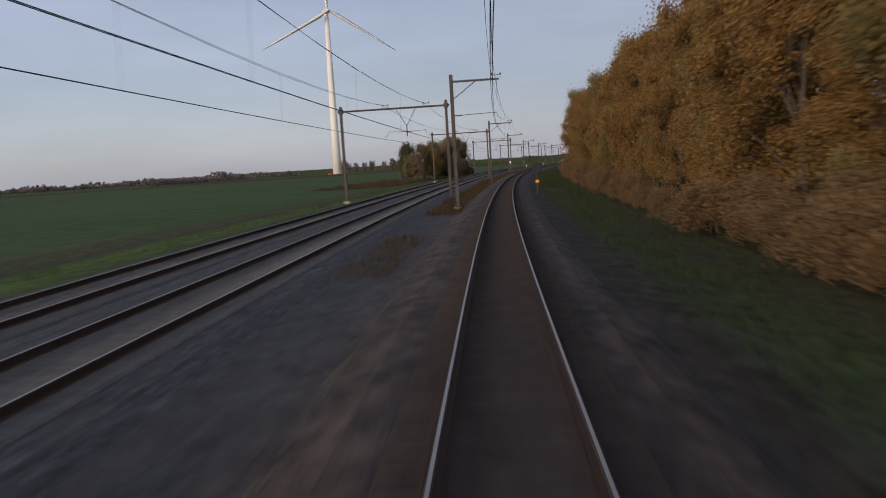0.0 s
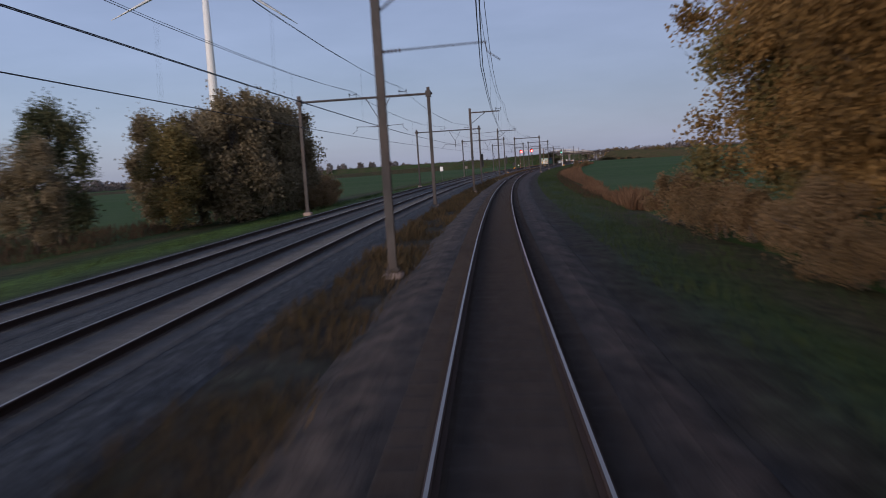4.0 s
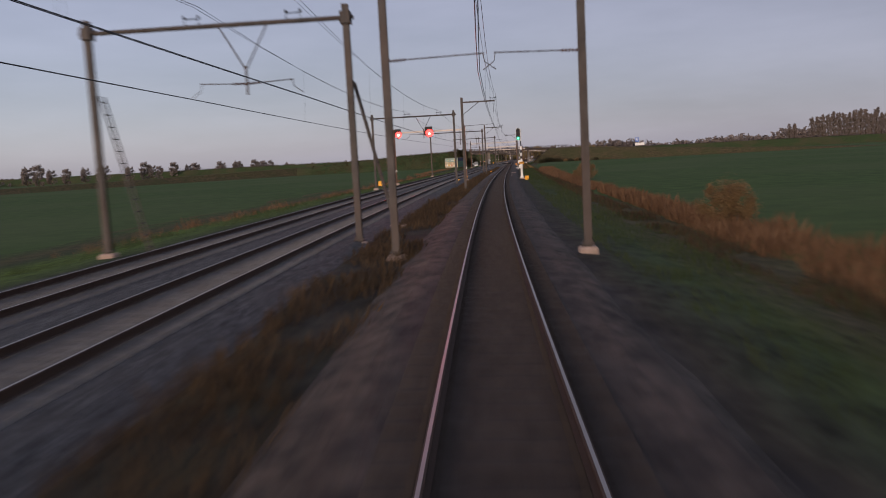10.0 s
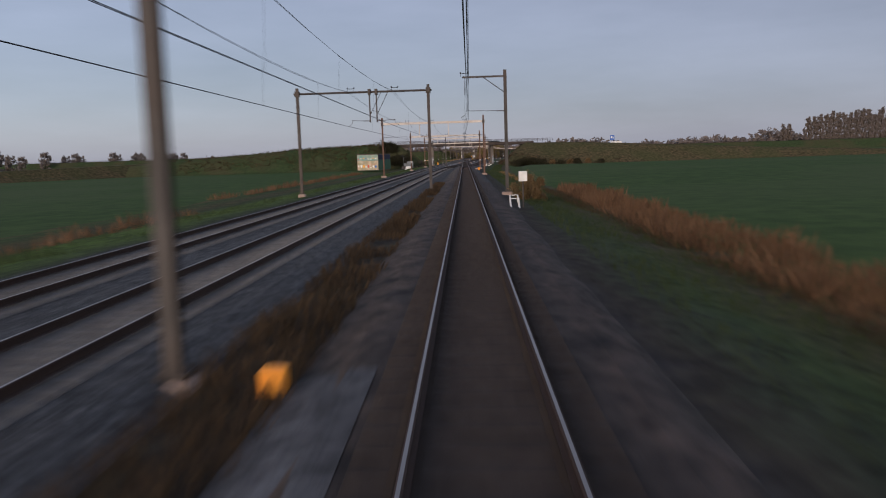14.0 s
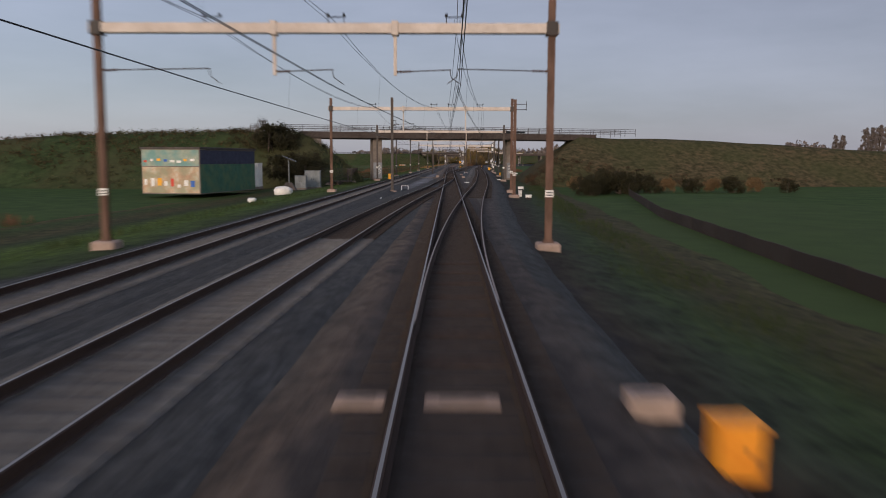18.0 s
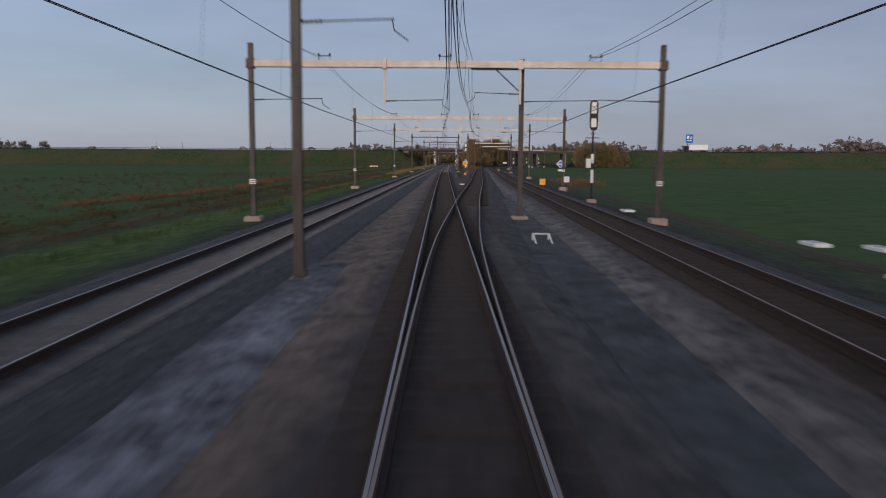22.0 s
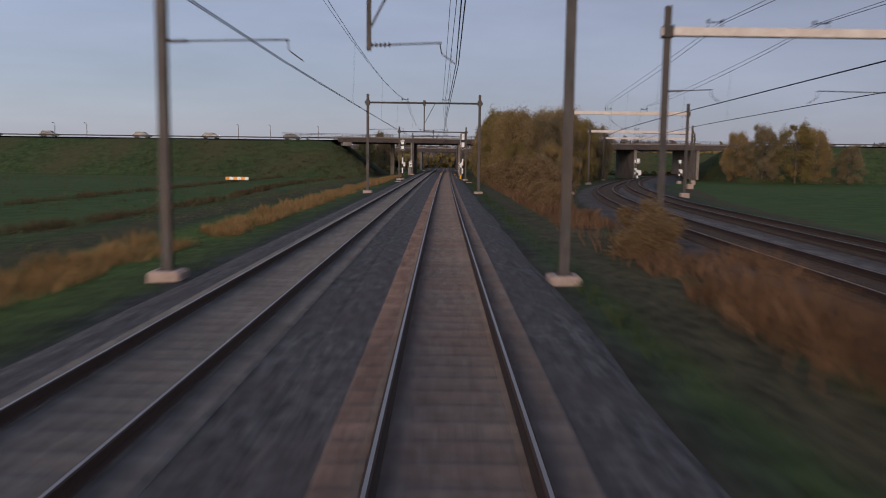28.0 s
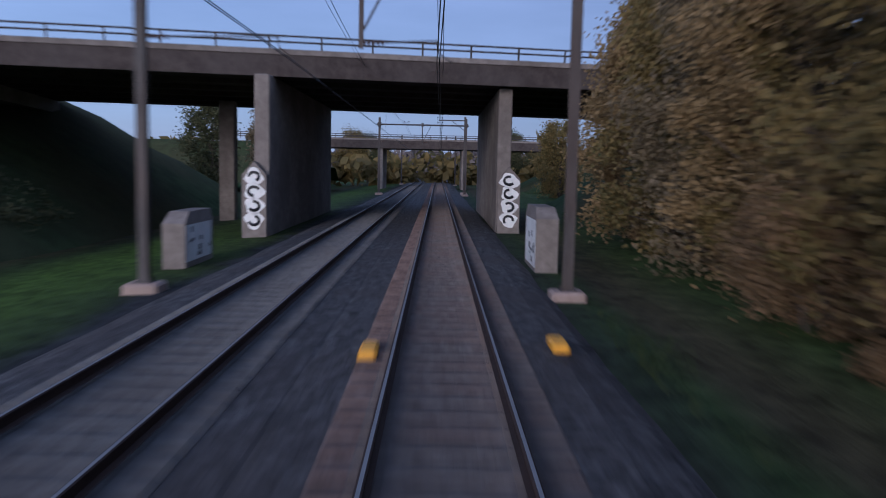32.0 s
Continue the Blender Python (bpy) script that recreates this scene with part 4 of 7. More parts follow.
for s, l0, l1, z in ((1062, -8.3, 3.1, 7.95), (1118, -7.3, 3.07, 7.9), (1174.5, -7.45, 3.25, 8.1), (1227.5, -7.55, 3.25, 7.25),
                     (1271.5, -7.3, 3.1, 7.8), (1345, -7.0, 3.0, 7.6), (1402, -7.0, 3.0, 7.9), (1460, -7.0, 3.0, 7.9), (1518, -7.0, 3.0, 7.9),
                     (1576, -7.0, 3.0, 7.9), (1634, -7.0, 3.0, 7.9)):
    portal(s, l0, l1, z, hang=[(-2.05, 1.95)], clamps=[LEFT2(s), 0.0], legs=[(l0 + 0.1, LEFT2(s) - l0 - 0.1)])
for s, l0, l1, z in ((1057, 5.3, 15.6, 7.75), (1130, 8.8, 20.2, 7.9), (1178, 12.6, 24.2, 7.6), (1215, 21.0, 36.0, 7.2), (1240, 28.0, 44.0, 7.0)):
    portal(s, l0, l1, z, "box", clamps=[RIGHT1(s), RIGHT2(s)], legs=[(l0 + 0.1, RIGHT2(s) - l0), (l1 - 0.1, RIGHT1(s) - l1)])


# ---------------------------------------------------------------- wires
ZM = spline([-100, 620, 682, 737, 788, 831, 866, 905, 951, 1003, 1062, 1118, 1174, 1227, 1271, 1345, 1700],
            [8.45, 8.45, 8.05, 7.5, 7.7, 7.3, 7.3, 7.65, 7.4, 7.95, 8.2, 8.2, 8.35, 7.6, 8.1, 7.8, 8.1])




def overhead(label, lat, supports):
    """Two messenger wires that hang a little differently, two contact wires, droppers."""
    t = thing("overhead_line", M(0), label, "overhead wire")
    t.matrix_world = Matrix.Identity(4)
    mes, mes2, con, con2, drop = [], [], [], [], []
    for i, (a, b) in enumerate(zip(supports, supports[1:])):
        n = 8
        g0, g1 = (0.2, -0.2) if i % 2 else (-0.2, 0.2)
        for k in range(n + (i == len(supports) - 2)):
            u = k / n
            s = a + (b - a) * u
            l = lat(s) + g0 + (g1 - g0) * u
            chord = ZM(a) + (ZM(b) - ZM(a)) * u
            sag = 4 * u * (1 - u) * min(1.0, (b - a) / 55.0)
            zc = ZC(s)
            mes.append(P(s, l + 0.1, chord - 0.8 * sag))
            mes2.append(P(s, l - 0.1, chord - 0.62 * sag))
            con.append(P(s, l - 0.03, zc))
            con2.append(P(s, l + 0.03, zc))
            if k and k % 2 == 0:
                drop.append((P(s, l + 0.1, chord - 0.8 * sag), P(s, l, zc)))
    for nm, q, r in (("messenger_wire", mes, 0.012), ("messenger_wire", mes2, 0.01), ("contact_wire", con, 0.011), ("contact_wire", con2, 0.011)):
        w = Mesh()
        w.tube(q, r, 4)
        part(nm, w, WIRE, t)
    for a, b in drop:
        w = Mesh()
        w.tube([a, b], 0.005, 3, caps=False)
        part("dropper", w, WIRE, t)
    return t


SUP_OWN = [-70, -9, 56, 121, 181, 247.5, 305, 365.6, 421, 475.5, 545, 615, 682, 737.6, 788.6, 831, 866, 905.5, 951, 1002.8, 1062, 1118, 1174.5,
           1227.5, 1271.5, 1345, 1402, 1460, 1518, 1576, 1634]
SUP_LEFT = [-66, 5.5, 77, 149, 220.5, 288.7, 356, 426, 495, 563.2, 623, 682, 737.6, 788.6]
overhead("twin contact wires and messenger over the main track", OWN, SUP_OWN)
overhead("twin contact wires and messenger over the parallel track", LEFT1, SUP_LEFT + [831])
overhead("twin contact wires and messenger over the outer track", LEFT2, SUP_LEFT + SUP_OWN[15:])
overhead("twin contact wires over the branch track", RIGHT1, [737.6, 788.6, 831, 866, 905.5, 951, 1002.8, 1057, 1130, 1178, 1215, 1240, 1290])
overhead("twin contact wires over the second branch track", RIGHT2, [866, 905.5, 951, 1002.8, 1057, 1130, 1178, 1215, 1240, 1290])


# ---------------------------------------------------------------- road embankment and overpass
def heights(name, label, s0, s1, ds, lats, h, mats, cat):
    m = Mesh()
    ss = np.arange(s0, s1 + ds / 2, ds)
    vs = []
    for s in ss:
        for l in lats:
            z = h(float(s), float(l))
            vs.append(tuple(P(float(s), float(l), z + (0.25 * noise.noise(Vector((s * 0.12, l * 0.12, 3))) if z > -1.4 else 0.0))))
    n = len(lats)
    fs = [(j * n + i, j * n + i + 1, (j + 1) * n + i + 1, (j + 1) * n + i) for j in range(len(ss) - 1) for i in range(n - 1)]
    m.add(vs, fs)
    return solid(name, m, mats, label, cat, smooth=True)


def skew(l):
    """The road crosses the line at an angle."""
    return 845.7 + 0.26 * max(-35.0, min(35.0, l))


def ramp_left(s, l):
    top = float(np.interp(-l, [15, 22, 31, 60, 80, 130, 200, 260], [6.5, 6.5, 7.0, 6.3, 4.9, 1.8, -1.2, -1.9]))
    z = top - max(0.0, abs(s - skew(l)) - 3.4) / (1.35 if s < skew(l) and l > -40 else 1.2 if l > -40 else 1.9)
    z = min(z, -1.9 + max(0.0, -l - (13.0 if s < skew(l) + 3 else 17.0)) / 1.15)
    return max(z, -1.9)


def ramp_right(s, l):
    top = float(np.interp(l, [12, 22, 40, 76, 130, 200, 260], [6.6, 6.7, 6.4, 4.5, 1.4, -1.2, -1.9]))
    z = top - max(0.0, abs(s - skew(l)) - 3.4) / 1.9
    z = min(z, -1.9 + max(0.0, l - 11.0) / 1.3)
    return max(z, -1.9)


heights("embankment_left", "grassy road embankment climbing to the overpass", 806, 868, 2, np.concatenate([np.arange(-260, -60, 10), np.arange(-60, -12.4, 1.5)]), ramp_left, BANK, "embankment")
heights("embankment_right", "grassy and brown road embankment beside the overpass", 816, 884, 2, np.concatenate([np.arange(10.5, 60, 1.5), np.arange(60, 261, 10)]), ramp_right, BROWN_BANK, "embankment")

bridge = thing("overpass", M(845.7, 0, 0.5, 14.6), "concrete road overpass with railings and safety screens", "bridge")


def bpart(name, x0, y0, z0, x1, y1, z1, mats, parent=None, label="", bev=0.0):
    m = Mesh()
    m.box(x0, y0, z0, x1, y1, z1, bev)
    return part(name, m, mats, parent or bridge, label)


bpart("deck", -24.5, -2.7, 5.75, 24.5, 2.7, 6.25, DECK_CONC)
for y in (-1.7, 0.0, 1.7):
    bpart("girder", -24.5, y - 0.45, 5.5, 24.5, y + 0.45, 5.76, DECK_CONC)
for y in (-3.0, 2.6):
    bpart("edge_beam", -25.5, y, 5.62, 25.5, y + 0.4, 6.62, DECK_CONC, label="long concrete edge beam, toned dark as in shade", bev=0.03)
bpart("road_surface", -24.5, -2.3, 6.25, 24.5, 2.3, 6.33, ASPHALT)
for x0, w0, y0, y1 in ((-13.5, 1.5, -1.6, 1.4), (10.0, 0.75, -0.4, 1.8)):
    p = bpart("pier", x0, y0, -2.2, x0 + w0, y1, 5.5, CONCRETE, label="wall-like concrete pier with painted scrawls low down", bev=0.06)
    m = Mesh()
    m.box(x0 + 0.04, y0 - 0.012, -0.9, x0 + w0 - 0.04, y0 - 0.002, 1.7)
    part("painted_foot", m, BLUE_GREY, p, "blue-grey overpainted foot of the pier")
    for k in range(7):
        m = Mesh()
        z, cx = 0.0 + 0.2 * k, x0 + w0 * 0.72
        m.tube([(cx + 0.14 * math.cos(2.6 * k + 0.8 * u) * (1 + 0.3 * u), y0 - 0.016, z + 0.1 * math.sin(u * 1.7 + k)) for u in range(4)], 0.03, 4)
        part("graffiti_stroke", m, WHITE, p, "white painted stroke")
for sx in (-1, 1):
    bpart("abutment", min(sx * 22.0, sx * 24.8), -2.9, 3.9, max(sx * 22.0, sx * 24.8), 2.9, 5.5, CONCRETE, label="stepped concrete abutment", bev=0.08)
for y in (-2.85, 2.85):
    for z in (6.95, 7.25, 7.6):
        m = Mesh()
        m.tube([(-33, y, z + 0.05), (33, y, z - 0.05)], 0.035, 6)
        part("handrail", m, STEEL, bridge)
    for k in range(34):
        m = Mesh()
        x = -33 + 2 * k
        m.box(x - 0.03, y - 0.03, 6.3, x + 0.03, y + 0.03, 7.62)
        part("rail_post", m, STEEL, bridge)
for k in range(12):                     # safety screens over the tracks
    x = -12.2 + 2.05 * k
    for y, d in ((-3.1, -1), (3.1, 1)):
        m = Mesh()
        m.add([(x, y, 6.65), (x + 1.95, y, 6.65), (x + 1.95, y + d * 0.1, 7.0), (x, y + d * 0.1, 7.0),
               (x, y + 0.02, 6.65), (x + 1.95, y + 0.02, 6.65), (x + 1.95, y + d * 0.1 + 0.02, 7.0), (x, y + d * 0.1 + 0.02, 7.0)],
              [(0, 1, 2, 3), (7, 6, 5, 4), (0, 4, 5, 1), (1, 5, 6, 2), (2, 6, 7, 3), (3, 7, 4, 0)])
        sc = part("screen_panel", m, GLASS, bridge, "dark safety screen")
        m = Mesh()
        m.tube([(x, y - d * 0.05, 6.3), (x, y + d * 0.1, 7.0), (x + 0.25, y + d * 0.25, 7.5)], 0.035, 5)
        part("screen_post", m, BLACK, sc)

# ---------------------------------------------------------------- motorway bank with its two bridges
ABL, ABR = -15.5, 7.8


def mw(s, l):
    top = 7.0
    z = top - max(0.0, 1290 - s) / 2.0 - max(0.0, s - 1312) / 2.0
    gap = min(max(0.0, -l + ABL) / 1.35 if l < 0 else max(0.0, l - ABR) / 1.35, 99)
    if l > 20:
        gap = min(gap, max(0.0, 34.0 - l) / 1.2 if l < 50 else max(0.0, l - 64.0) / 1.2)
    return max(min(z, -1.9 + gap), -1.9)


heights("motorway_bank_left", "long grassy motorway embankment", 1270, 1334, 2, np.concatenate([np.arange(-900, -80, 20), np.arange(-80, -13.9, 2)]), mw, BANK, "embankment")
heights("motorway_bank_middle", "overgrown motorway embankment between the underpasses", 1270, 1334, 2, np.arange(7.0, 36.1, 1), mw, BANK, "embankment")
heights("motorway_bank_right", "long grassy motorway embankment", 1270, 1334, 2, np.concatenate([np.arange(62, 120, 2), np.arange(120, 1000, 20)]), mw, BANK, "embankment")
for nm, a, b in (("motorway_left", -900, -22), ("motorway_right", 70, 1000)):
    m = Mesh()
    for q, r in zip(np.arange(a, b, 30.0), np.arange(a, b, 30.0) + 30.0):
        m.quad(P(1291, q, 7.28), P(1291, r, 7.28), P(1311, r, 7.28), P(1311, q, 7.28))
    solid(nm, m, ASPHALT, "grey motorway carriageway on the embankment", "road")


def motorway_bridge(s, half, y0, y1, zb, zt, c, label, turn=0.0, name="motorway_bridge"):
    t = thing(name, M(s, c, 0, turn), label, "bridge")
    def q(nm, x0, ya, z0, x1, yb, z1, mats, lab="", bev=0.0):
        m = Mesh()
        m.box(x0, ya, z0, x1, yb, z1, bev)
        return part(nm, m, mats, t, lab)
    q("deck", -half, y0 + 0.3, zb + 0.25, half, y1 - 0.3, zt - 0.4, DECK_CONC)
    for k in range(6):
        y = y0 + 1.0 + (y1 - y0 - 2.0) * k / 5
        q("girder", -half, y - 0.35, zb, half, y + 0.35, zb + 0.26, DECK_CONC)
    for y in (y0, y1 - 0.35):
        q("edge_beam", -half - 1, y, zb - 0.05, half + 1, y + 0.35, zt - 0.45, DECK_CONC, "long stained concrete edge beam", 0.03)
        q("kerb", -half - 1, y - 0.06, zt - 0.449, half + 1, y + 0.42, zt - 0.2, CONCRETE)
    for y in (y0 + 0.15, y1 - 0.15):
        for z in (zt + 0.15, zt + 0.42):
            m = Mesh()
            m.tube([(-half - 14, y, z), (half + 14, y, z)], 0.05, 6)
            part("handrail", m, STEEL, t)
        for k in range(int((2 * half + 24) / 2.4)):
            m = Mesh()
            x = -half - 12 + 2.4 * k
            m.box(x - 0.04, y - 0.04, zt - 0.25, x + 0.04, y + 0.04, zt + 0.45)
            part("rail_post", m, STEEL, t)
    return t, q


mb, q = motorway_bridge(1301, 20, -11, 11, 6.8, 8.2, -7.0, "wide concrete motorway bridge over two tracks", 11.0)



def scrawl(parent, cx, y, z0, z1, w, seed, turn=1):
    """Fat painted letters stacked up a wall: white bodies with dark curved strokes over them."""
    rg = random.Random(seed)
    n = max(2, int((z1 - z0) / 0.62))
    for k in range(n):
        zc = z0 + (z1 - z0) * (k + 0.5) / n
        h, ww = (z1 - z0) / n * 0.56, w * rg.uniform(0.42, 0.5)
        m_ = Mesh()
        ring = [(cx + ww * math.cos(a_) * (1 + 0.22 * math.sin(3 * a_ + k)), zc + h * math.sin(a_) * (1 + 0.16 * math.cos(2 * a_ + seed))) for a_ in np.linspace(0, 2 * math.pi, 17)[:-1]]
        m_.add([(a_, y - 0.012, b_) for a_, b_ in ring] + [(a_, y, b_) for a_, b_ in ring],
               [tuple(range(16)), tuple(range(31, 15, -1))] + [(i_ + 16, (i_ + 1) % 16 + 16, (i_ + 1) % 16, i_) for i_ in range(16)])
        part("graffiti_body", m_, WHITE, parent, "white painted letter")
        m_ = Mesh()
        a0 = rg.uniform(0, 6.28)
        m_.tube([(cx + ww * 0.55 * math.cos(a0 + u_ * 4.2), y - 0.014, zc + h * 0.55 * math.sin(a0 + u_ * 4.2)) for u_ in np.linspace(0, 1, 9)], 0.075, 5)
        part("graffiti_stroke", m_, BLACK, parent, "dark painted stroke")


TURN = Matrix.Rotation(radians(-11.0), 4, "Z")


def set_square(ob):
    """Turns a part of the skewed bridge back to run along the line."""
    ob.matrix_basis = TURN
    return ob


for x, y0, sd in ((-1.2, -12.3, 3), (10.2, -8.3, 8)):
    p = set_square(q("pier", x - 0.35, y0, -0.9, x + 0.35, y0 + 21.0, 6.75, CONCRETE, "wall-like concrete pier with graffiti on its end", 0.05))
    x1 = x + (-0.25 if x < 0 else 0.25)
    ya, yb = y0 - 0.5, y0 - 0.02
    m = Mesh()
    m.add([(x1 - 0.55, ya, -0.9), (x1 + 0.55, ya, -0.9), (x1 + 0.55, yb, -0.9), (x1 - 0.55, yb, -0.9), (x1 - 0.55, ya, 2.2), (x1 + 0.55, ya, 2.2),
           (x1 + 0.55, yb, 2.2), (x1 - 0.55, yb, 2.2), (x1, ya, 2.8), (x1, yb, 2.8)],
          [(3, 2, 1, 0), (0, 1, 5, 8, 4), (2, 3, 7, 9, 6), (1, 2, 6, 5), (3, 0, 4, 7), (4, 8, 9, 7), (8, 5, 6, 9)])
    part("pier_nose", m, CONCRETE, p, "pointed concrete nose covered in white graffiti")
    scrawl(p, x1, ya - 0.002, -0.2, 2.45, 0.98, sd)
set_square(q("pier", -7.5, 3.6, -1.6, -6.5, 4.5, 6.75, CONCRETE, "slim concrete column", 0.05))
for x in (-19.8,):
    q("abutment", x, -11, 5.9, x + 2.0, 11, 6.75, CONCRETE, "concrete abutment on the bank", 0.06)
mb2, q = motorway_bridge(1379, 20, -5, 5, 5.6, 7.2, -3.0, "second concrete road bridge farther along the line")
for lat in (-9.0, 3.8):
    q("pier", lat + 3 - 0.4, -4.5, -0.9, lat + 3.4, 4.5, 5.6, CONCRETE, "", 0.05)
for sx, nm in ((-1, "far_bank_left"), (1, "far_bank_right")):
    heights(nm, "grassy bank of the second bridge", 1362, 1396, 2, np.arange(12, 300, 6) * sx if sx > 0 else np.arange(-300, -12, 6),
            lambda s, l: max(min(6.2 - max(0, abs(s - 1379) - 5) / 2, -0.7 + max(0, abs(l) - 14) / 1.3), -1.9), BANK, "embankment")
mb3, q = motorway_bridge(1301, 17.5, -11, 11, 5.9, 7.5, 49.5, "dark motorway bridge over the branch tracks")
for lat in (36, 45.5, 60.5):
    q("pier", lat - 49.5 - 0.35, -10.5, -1.2, lat - 49.5 + 0.35, 10.5, 5.9, CONCRETE, "", 0.05)
# low concrete blocks with painted scrawls in front of the piers
for s, l, h in ((1277.6, -8.2, 1.15), (1278.0, 3.3, 1.5)):
    t = thing("concrete_block", M(s, l), "pale concrete block covered in dark graffiti, beside the ballast", "concrete block")
    m = Mesh()
    m.add([(-0.35, -1.2, -0.7), (0.35, -1.2, -0.7), (0.35, 1.8, -0.7), (-0.35, 1.8, -0.7), (-0.35, -1.2, h - 0.35), (0.35, -1.2, h - 0.35),
           (0.35, 1.8, h - 0.35), (-0.35, 1.8, h - 0.35), (-0.3, -0.6, h), (0.3, -0.6, h), (0.3, 1.7, h), (-0.3, 1.7, h)],
          [(3, 2, 1, 0), (0, 1, 5, 4), (1, 2, 6, 5), (2, 3, 7, 6), (3, 0, 4, 7), (4, 5, 9, 8), (5, 6, 10, 9), (6, 7, 11, 10), (7, 4, 8, 11), (8, 9, 10, 11)])
    b = part("block", m, CONCRETE, t)
    sx = 1 if l < 0 else -1
    for k in range(12):
        m = Mesh()
        y, z = -1.0 + random.random() * 2.4, -0.3 + random.random() * (h - 0.3)
        x = sx * 0.352
        m.box(min(x, x + sx * 0.012), y, z, max(x, x + sx * 0.012), y + 0.12 + 0.3 * random.random(), z + 0.07 + 0.14 * random.random(), 0.004)
        part("graffiti_stroke", m, BLACK if k % 3 else WHITE, b)
    m = Mesh()
    x = sx * 0.3505
    m.box(min(x, x + sx * 0.005), -1.1, -0.4, max(x, x + sx * 0.005), 1.6, h - 0.4, 0.001)
    part("painted_panel", m, WHITE, b, "white painted side")


# ---------------------------------------------------------------- signals
def writing(parent, text, m, size, mats, name="lettering"):
    c = bpy.data.curves.new("text", "FONT")
    c.body, c.size, c.align_x, c.align_y, c.extrude = text, size, "CENTER", "CENTER", 0.003
    tmp = new("text", c)
    dg = bpy.context.evaluated_depsgraph_get()
    me = bpy.data.meshes.new_from_object(tmp.evaluated_get(dg))
    bpy.data.objects.remove(tmp)
    me.materials.clear()
    me.materials.append(mats)
    ob = new(name, me)
    ob.parent = parent
    ob.matrix_basis = m
    return ob


def signal_head(t, x, y, z0, z1, w, lamps, lit=None, panels=False):
    """A long housing with rounded ends; lamps facing the camera side, each with a hood."""
    r = w / 2
    ring = [(x + r * math.cos(a), z1 - r + r * math.sin(a)) for a in np.linspace(0, math.pi, 9)]
    ring += [(x + r * math.cos(a), z0 + r + r * math.sin(a)) for a in np.linspace(math.pi, 2 * math.pi, 9)]
    n = len(ring)
    m = Mesh()
    m.add([(a, y, b) for a, b in ring] + [(a, y + 0.12, b) for a, b in ring],
          [tuple(range(n)), tuple(range(2 * n - 1, n - 1, -1))] + [(i + n, (i + 1) % n + n, (i + 1) % n, i) for i in range(n)])
    head = part("signal_head", m, BLACK, t, "black signal head with rounded ends")
    m = Mesh()
    out = [(x + (a - x) * 1.06, (z0 + z1) / 2 + (b - (z0 + z1) / 2) * 1.03) for a, b in ring]
    m.add([(a, y - 0.012, b) for a, b in ring] + [(a, y - 0.012, b) for a, b in out], [(i, (i + 1) % n, (i + 1) % n + n, i + n) for i in range(n)])
    part("rim", m, WHITE, head, "thin pale rim")
    for i, zl in enumerate(lamps):
        d = Mesh()
        d.disc((x, y - 0.012, zl), (0, -1, 0), 0.1, 0.1, 0.015, 14)
        part("lamp", d, lit[i] if lit and lit[i] else GLASS, head)
        if lit and lit[i]:
            # added glowing disc behind the lit lamp, as its halo
            d = Mesh()
            d.disc((x, y - 0.006, zl), (0, -1, 0), w * 0.42, w * 0.42, 0.004, 18)
            part("lens", d, GREEN_HALO if lit[i] is GREEN_LIGHT else RED_HALO, head)
        h = Mesh()
        for k in range(8):
            a0, a1 = math.pi * k / 8, math.pi * (k + 1) / 8
            h.quad((x + 0.12 * math.cos(a0), y, zl + 0.12 * math.sin(a0)), (x + 0.12 * math.cos(a1), y, zl + 0.12 * math.sin(a1)),
                   (x + 0.12 * math.cos(a1), y - 0.24, zl + 0.12 * math.sin(a1)), (x + 0.12 * math.cos(a0), y - 0.24, zl + 0.12 * math.sin(a0)))
        part("hood", h, BLACK, head)
    if panels:
        h = z1 - z0
        for a, b in (((0.12, 0.4), (0.56, 0.92)) if h > 1.6 else ((0.16, 0.86),)):
            p = Mesh()
            p.box(x - w * 0.3, y - 0.035, z0 + h * a, x + w * 0.3, y - 0.006, z0 + h * b, 0.01)
            part("back_cover", p, WHITE, head, "white cover plate")
    return head


def striped_post(t, z0, z1, bands, r=0.075, steps=True):
    m = Mesh()
    m.tube([(0, 0, z0), (0, 0, z1)], r, 12)
    post = part("post", m, BLACK, t)
    for a, b in bands:
        m = Mesh()
        m.tube([(0, 0, a), (0, 0, b)], r + 0.045, 14)
        part("white_band", m, WHITE, post, "white reflective sleeve")
    if steps:
        for k in range(int((z1 - 0.6) / 0.32)):
            m = Mesh()
            z = 0.5 + 0.32 * k
            m.tube([(-0.22, 0, z), (0.22, 0, z)], 0.012, 5)
            part("step", m, STEEL, post)
    return post


# green main signal
t = thing("signal", M(511.5, 3.12), "tall signal showing green on a black and white banded post", "signal")
m = Mesh()
m.tube([(0, 0, -0.4), (0, 0, 1.95), (0, 0, 2.15)], 0.17, 12)
m.tube([(0, 0, 2.15), (0, 0, 2.35)], 0.17, 12, 0.08)
low = part("lower_post", m, WHITE, t, "thick white lower post")
for a in range(4):
    m = Mesh()
    c, s_ = math.cos(a * math.pi / 2 + 0.8), math.sin(a * math.pi / 2 + 0.8)
    m.add([(c * 0.15, s_ * 0.15, 0.25), (c * 0.34, s_ * 0.34, -0.38), (c * 0.15, s_ * 0.15, -0.38), (c * 0.15 + 0.02, s_ * 0.15, 0.25),
           (c * 0.34 + 0.02, s_ * 0.34, -0.38), (c * 0.15 + 0.02, s_ * 0.15, -0.38)], [(0, 1, 2), (5, 4, 3), (0, 3, 4, 1)])
    part("fin", m, WHITE, low)
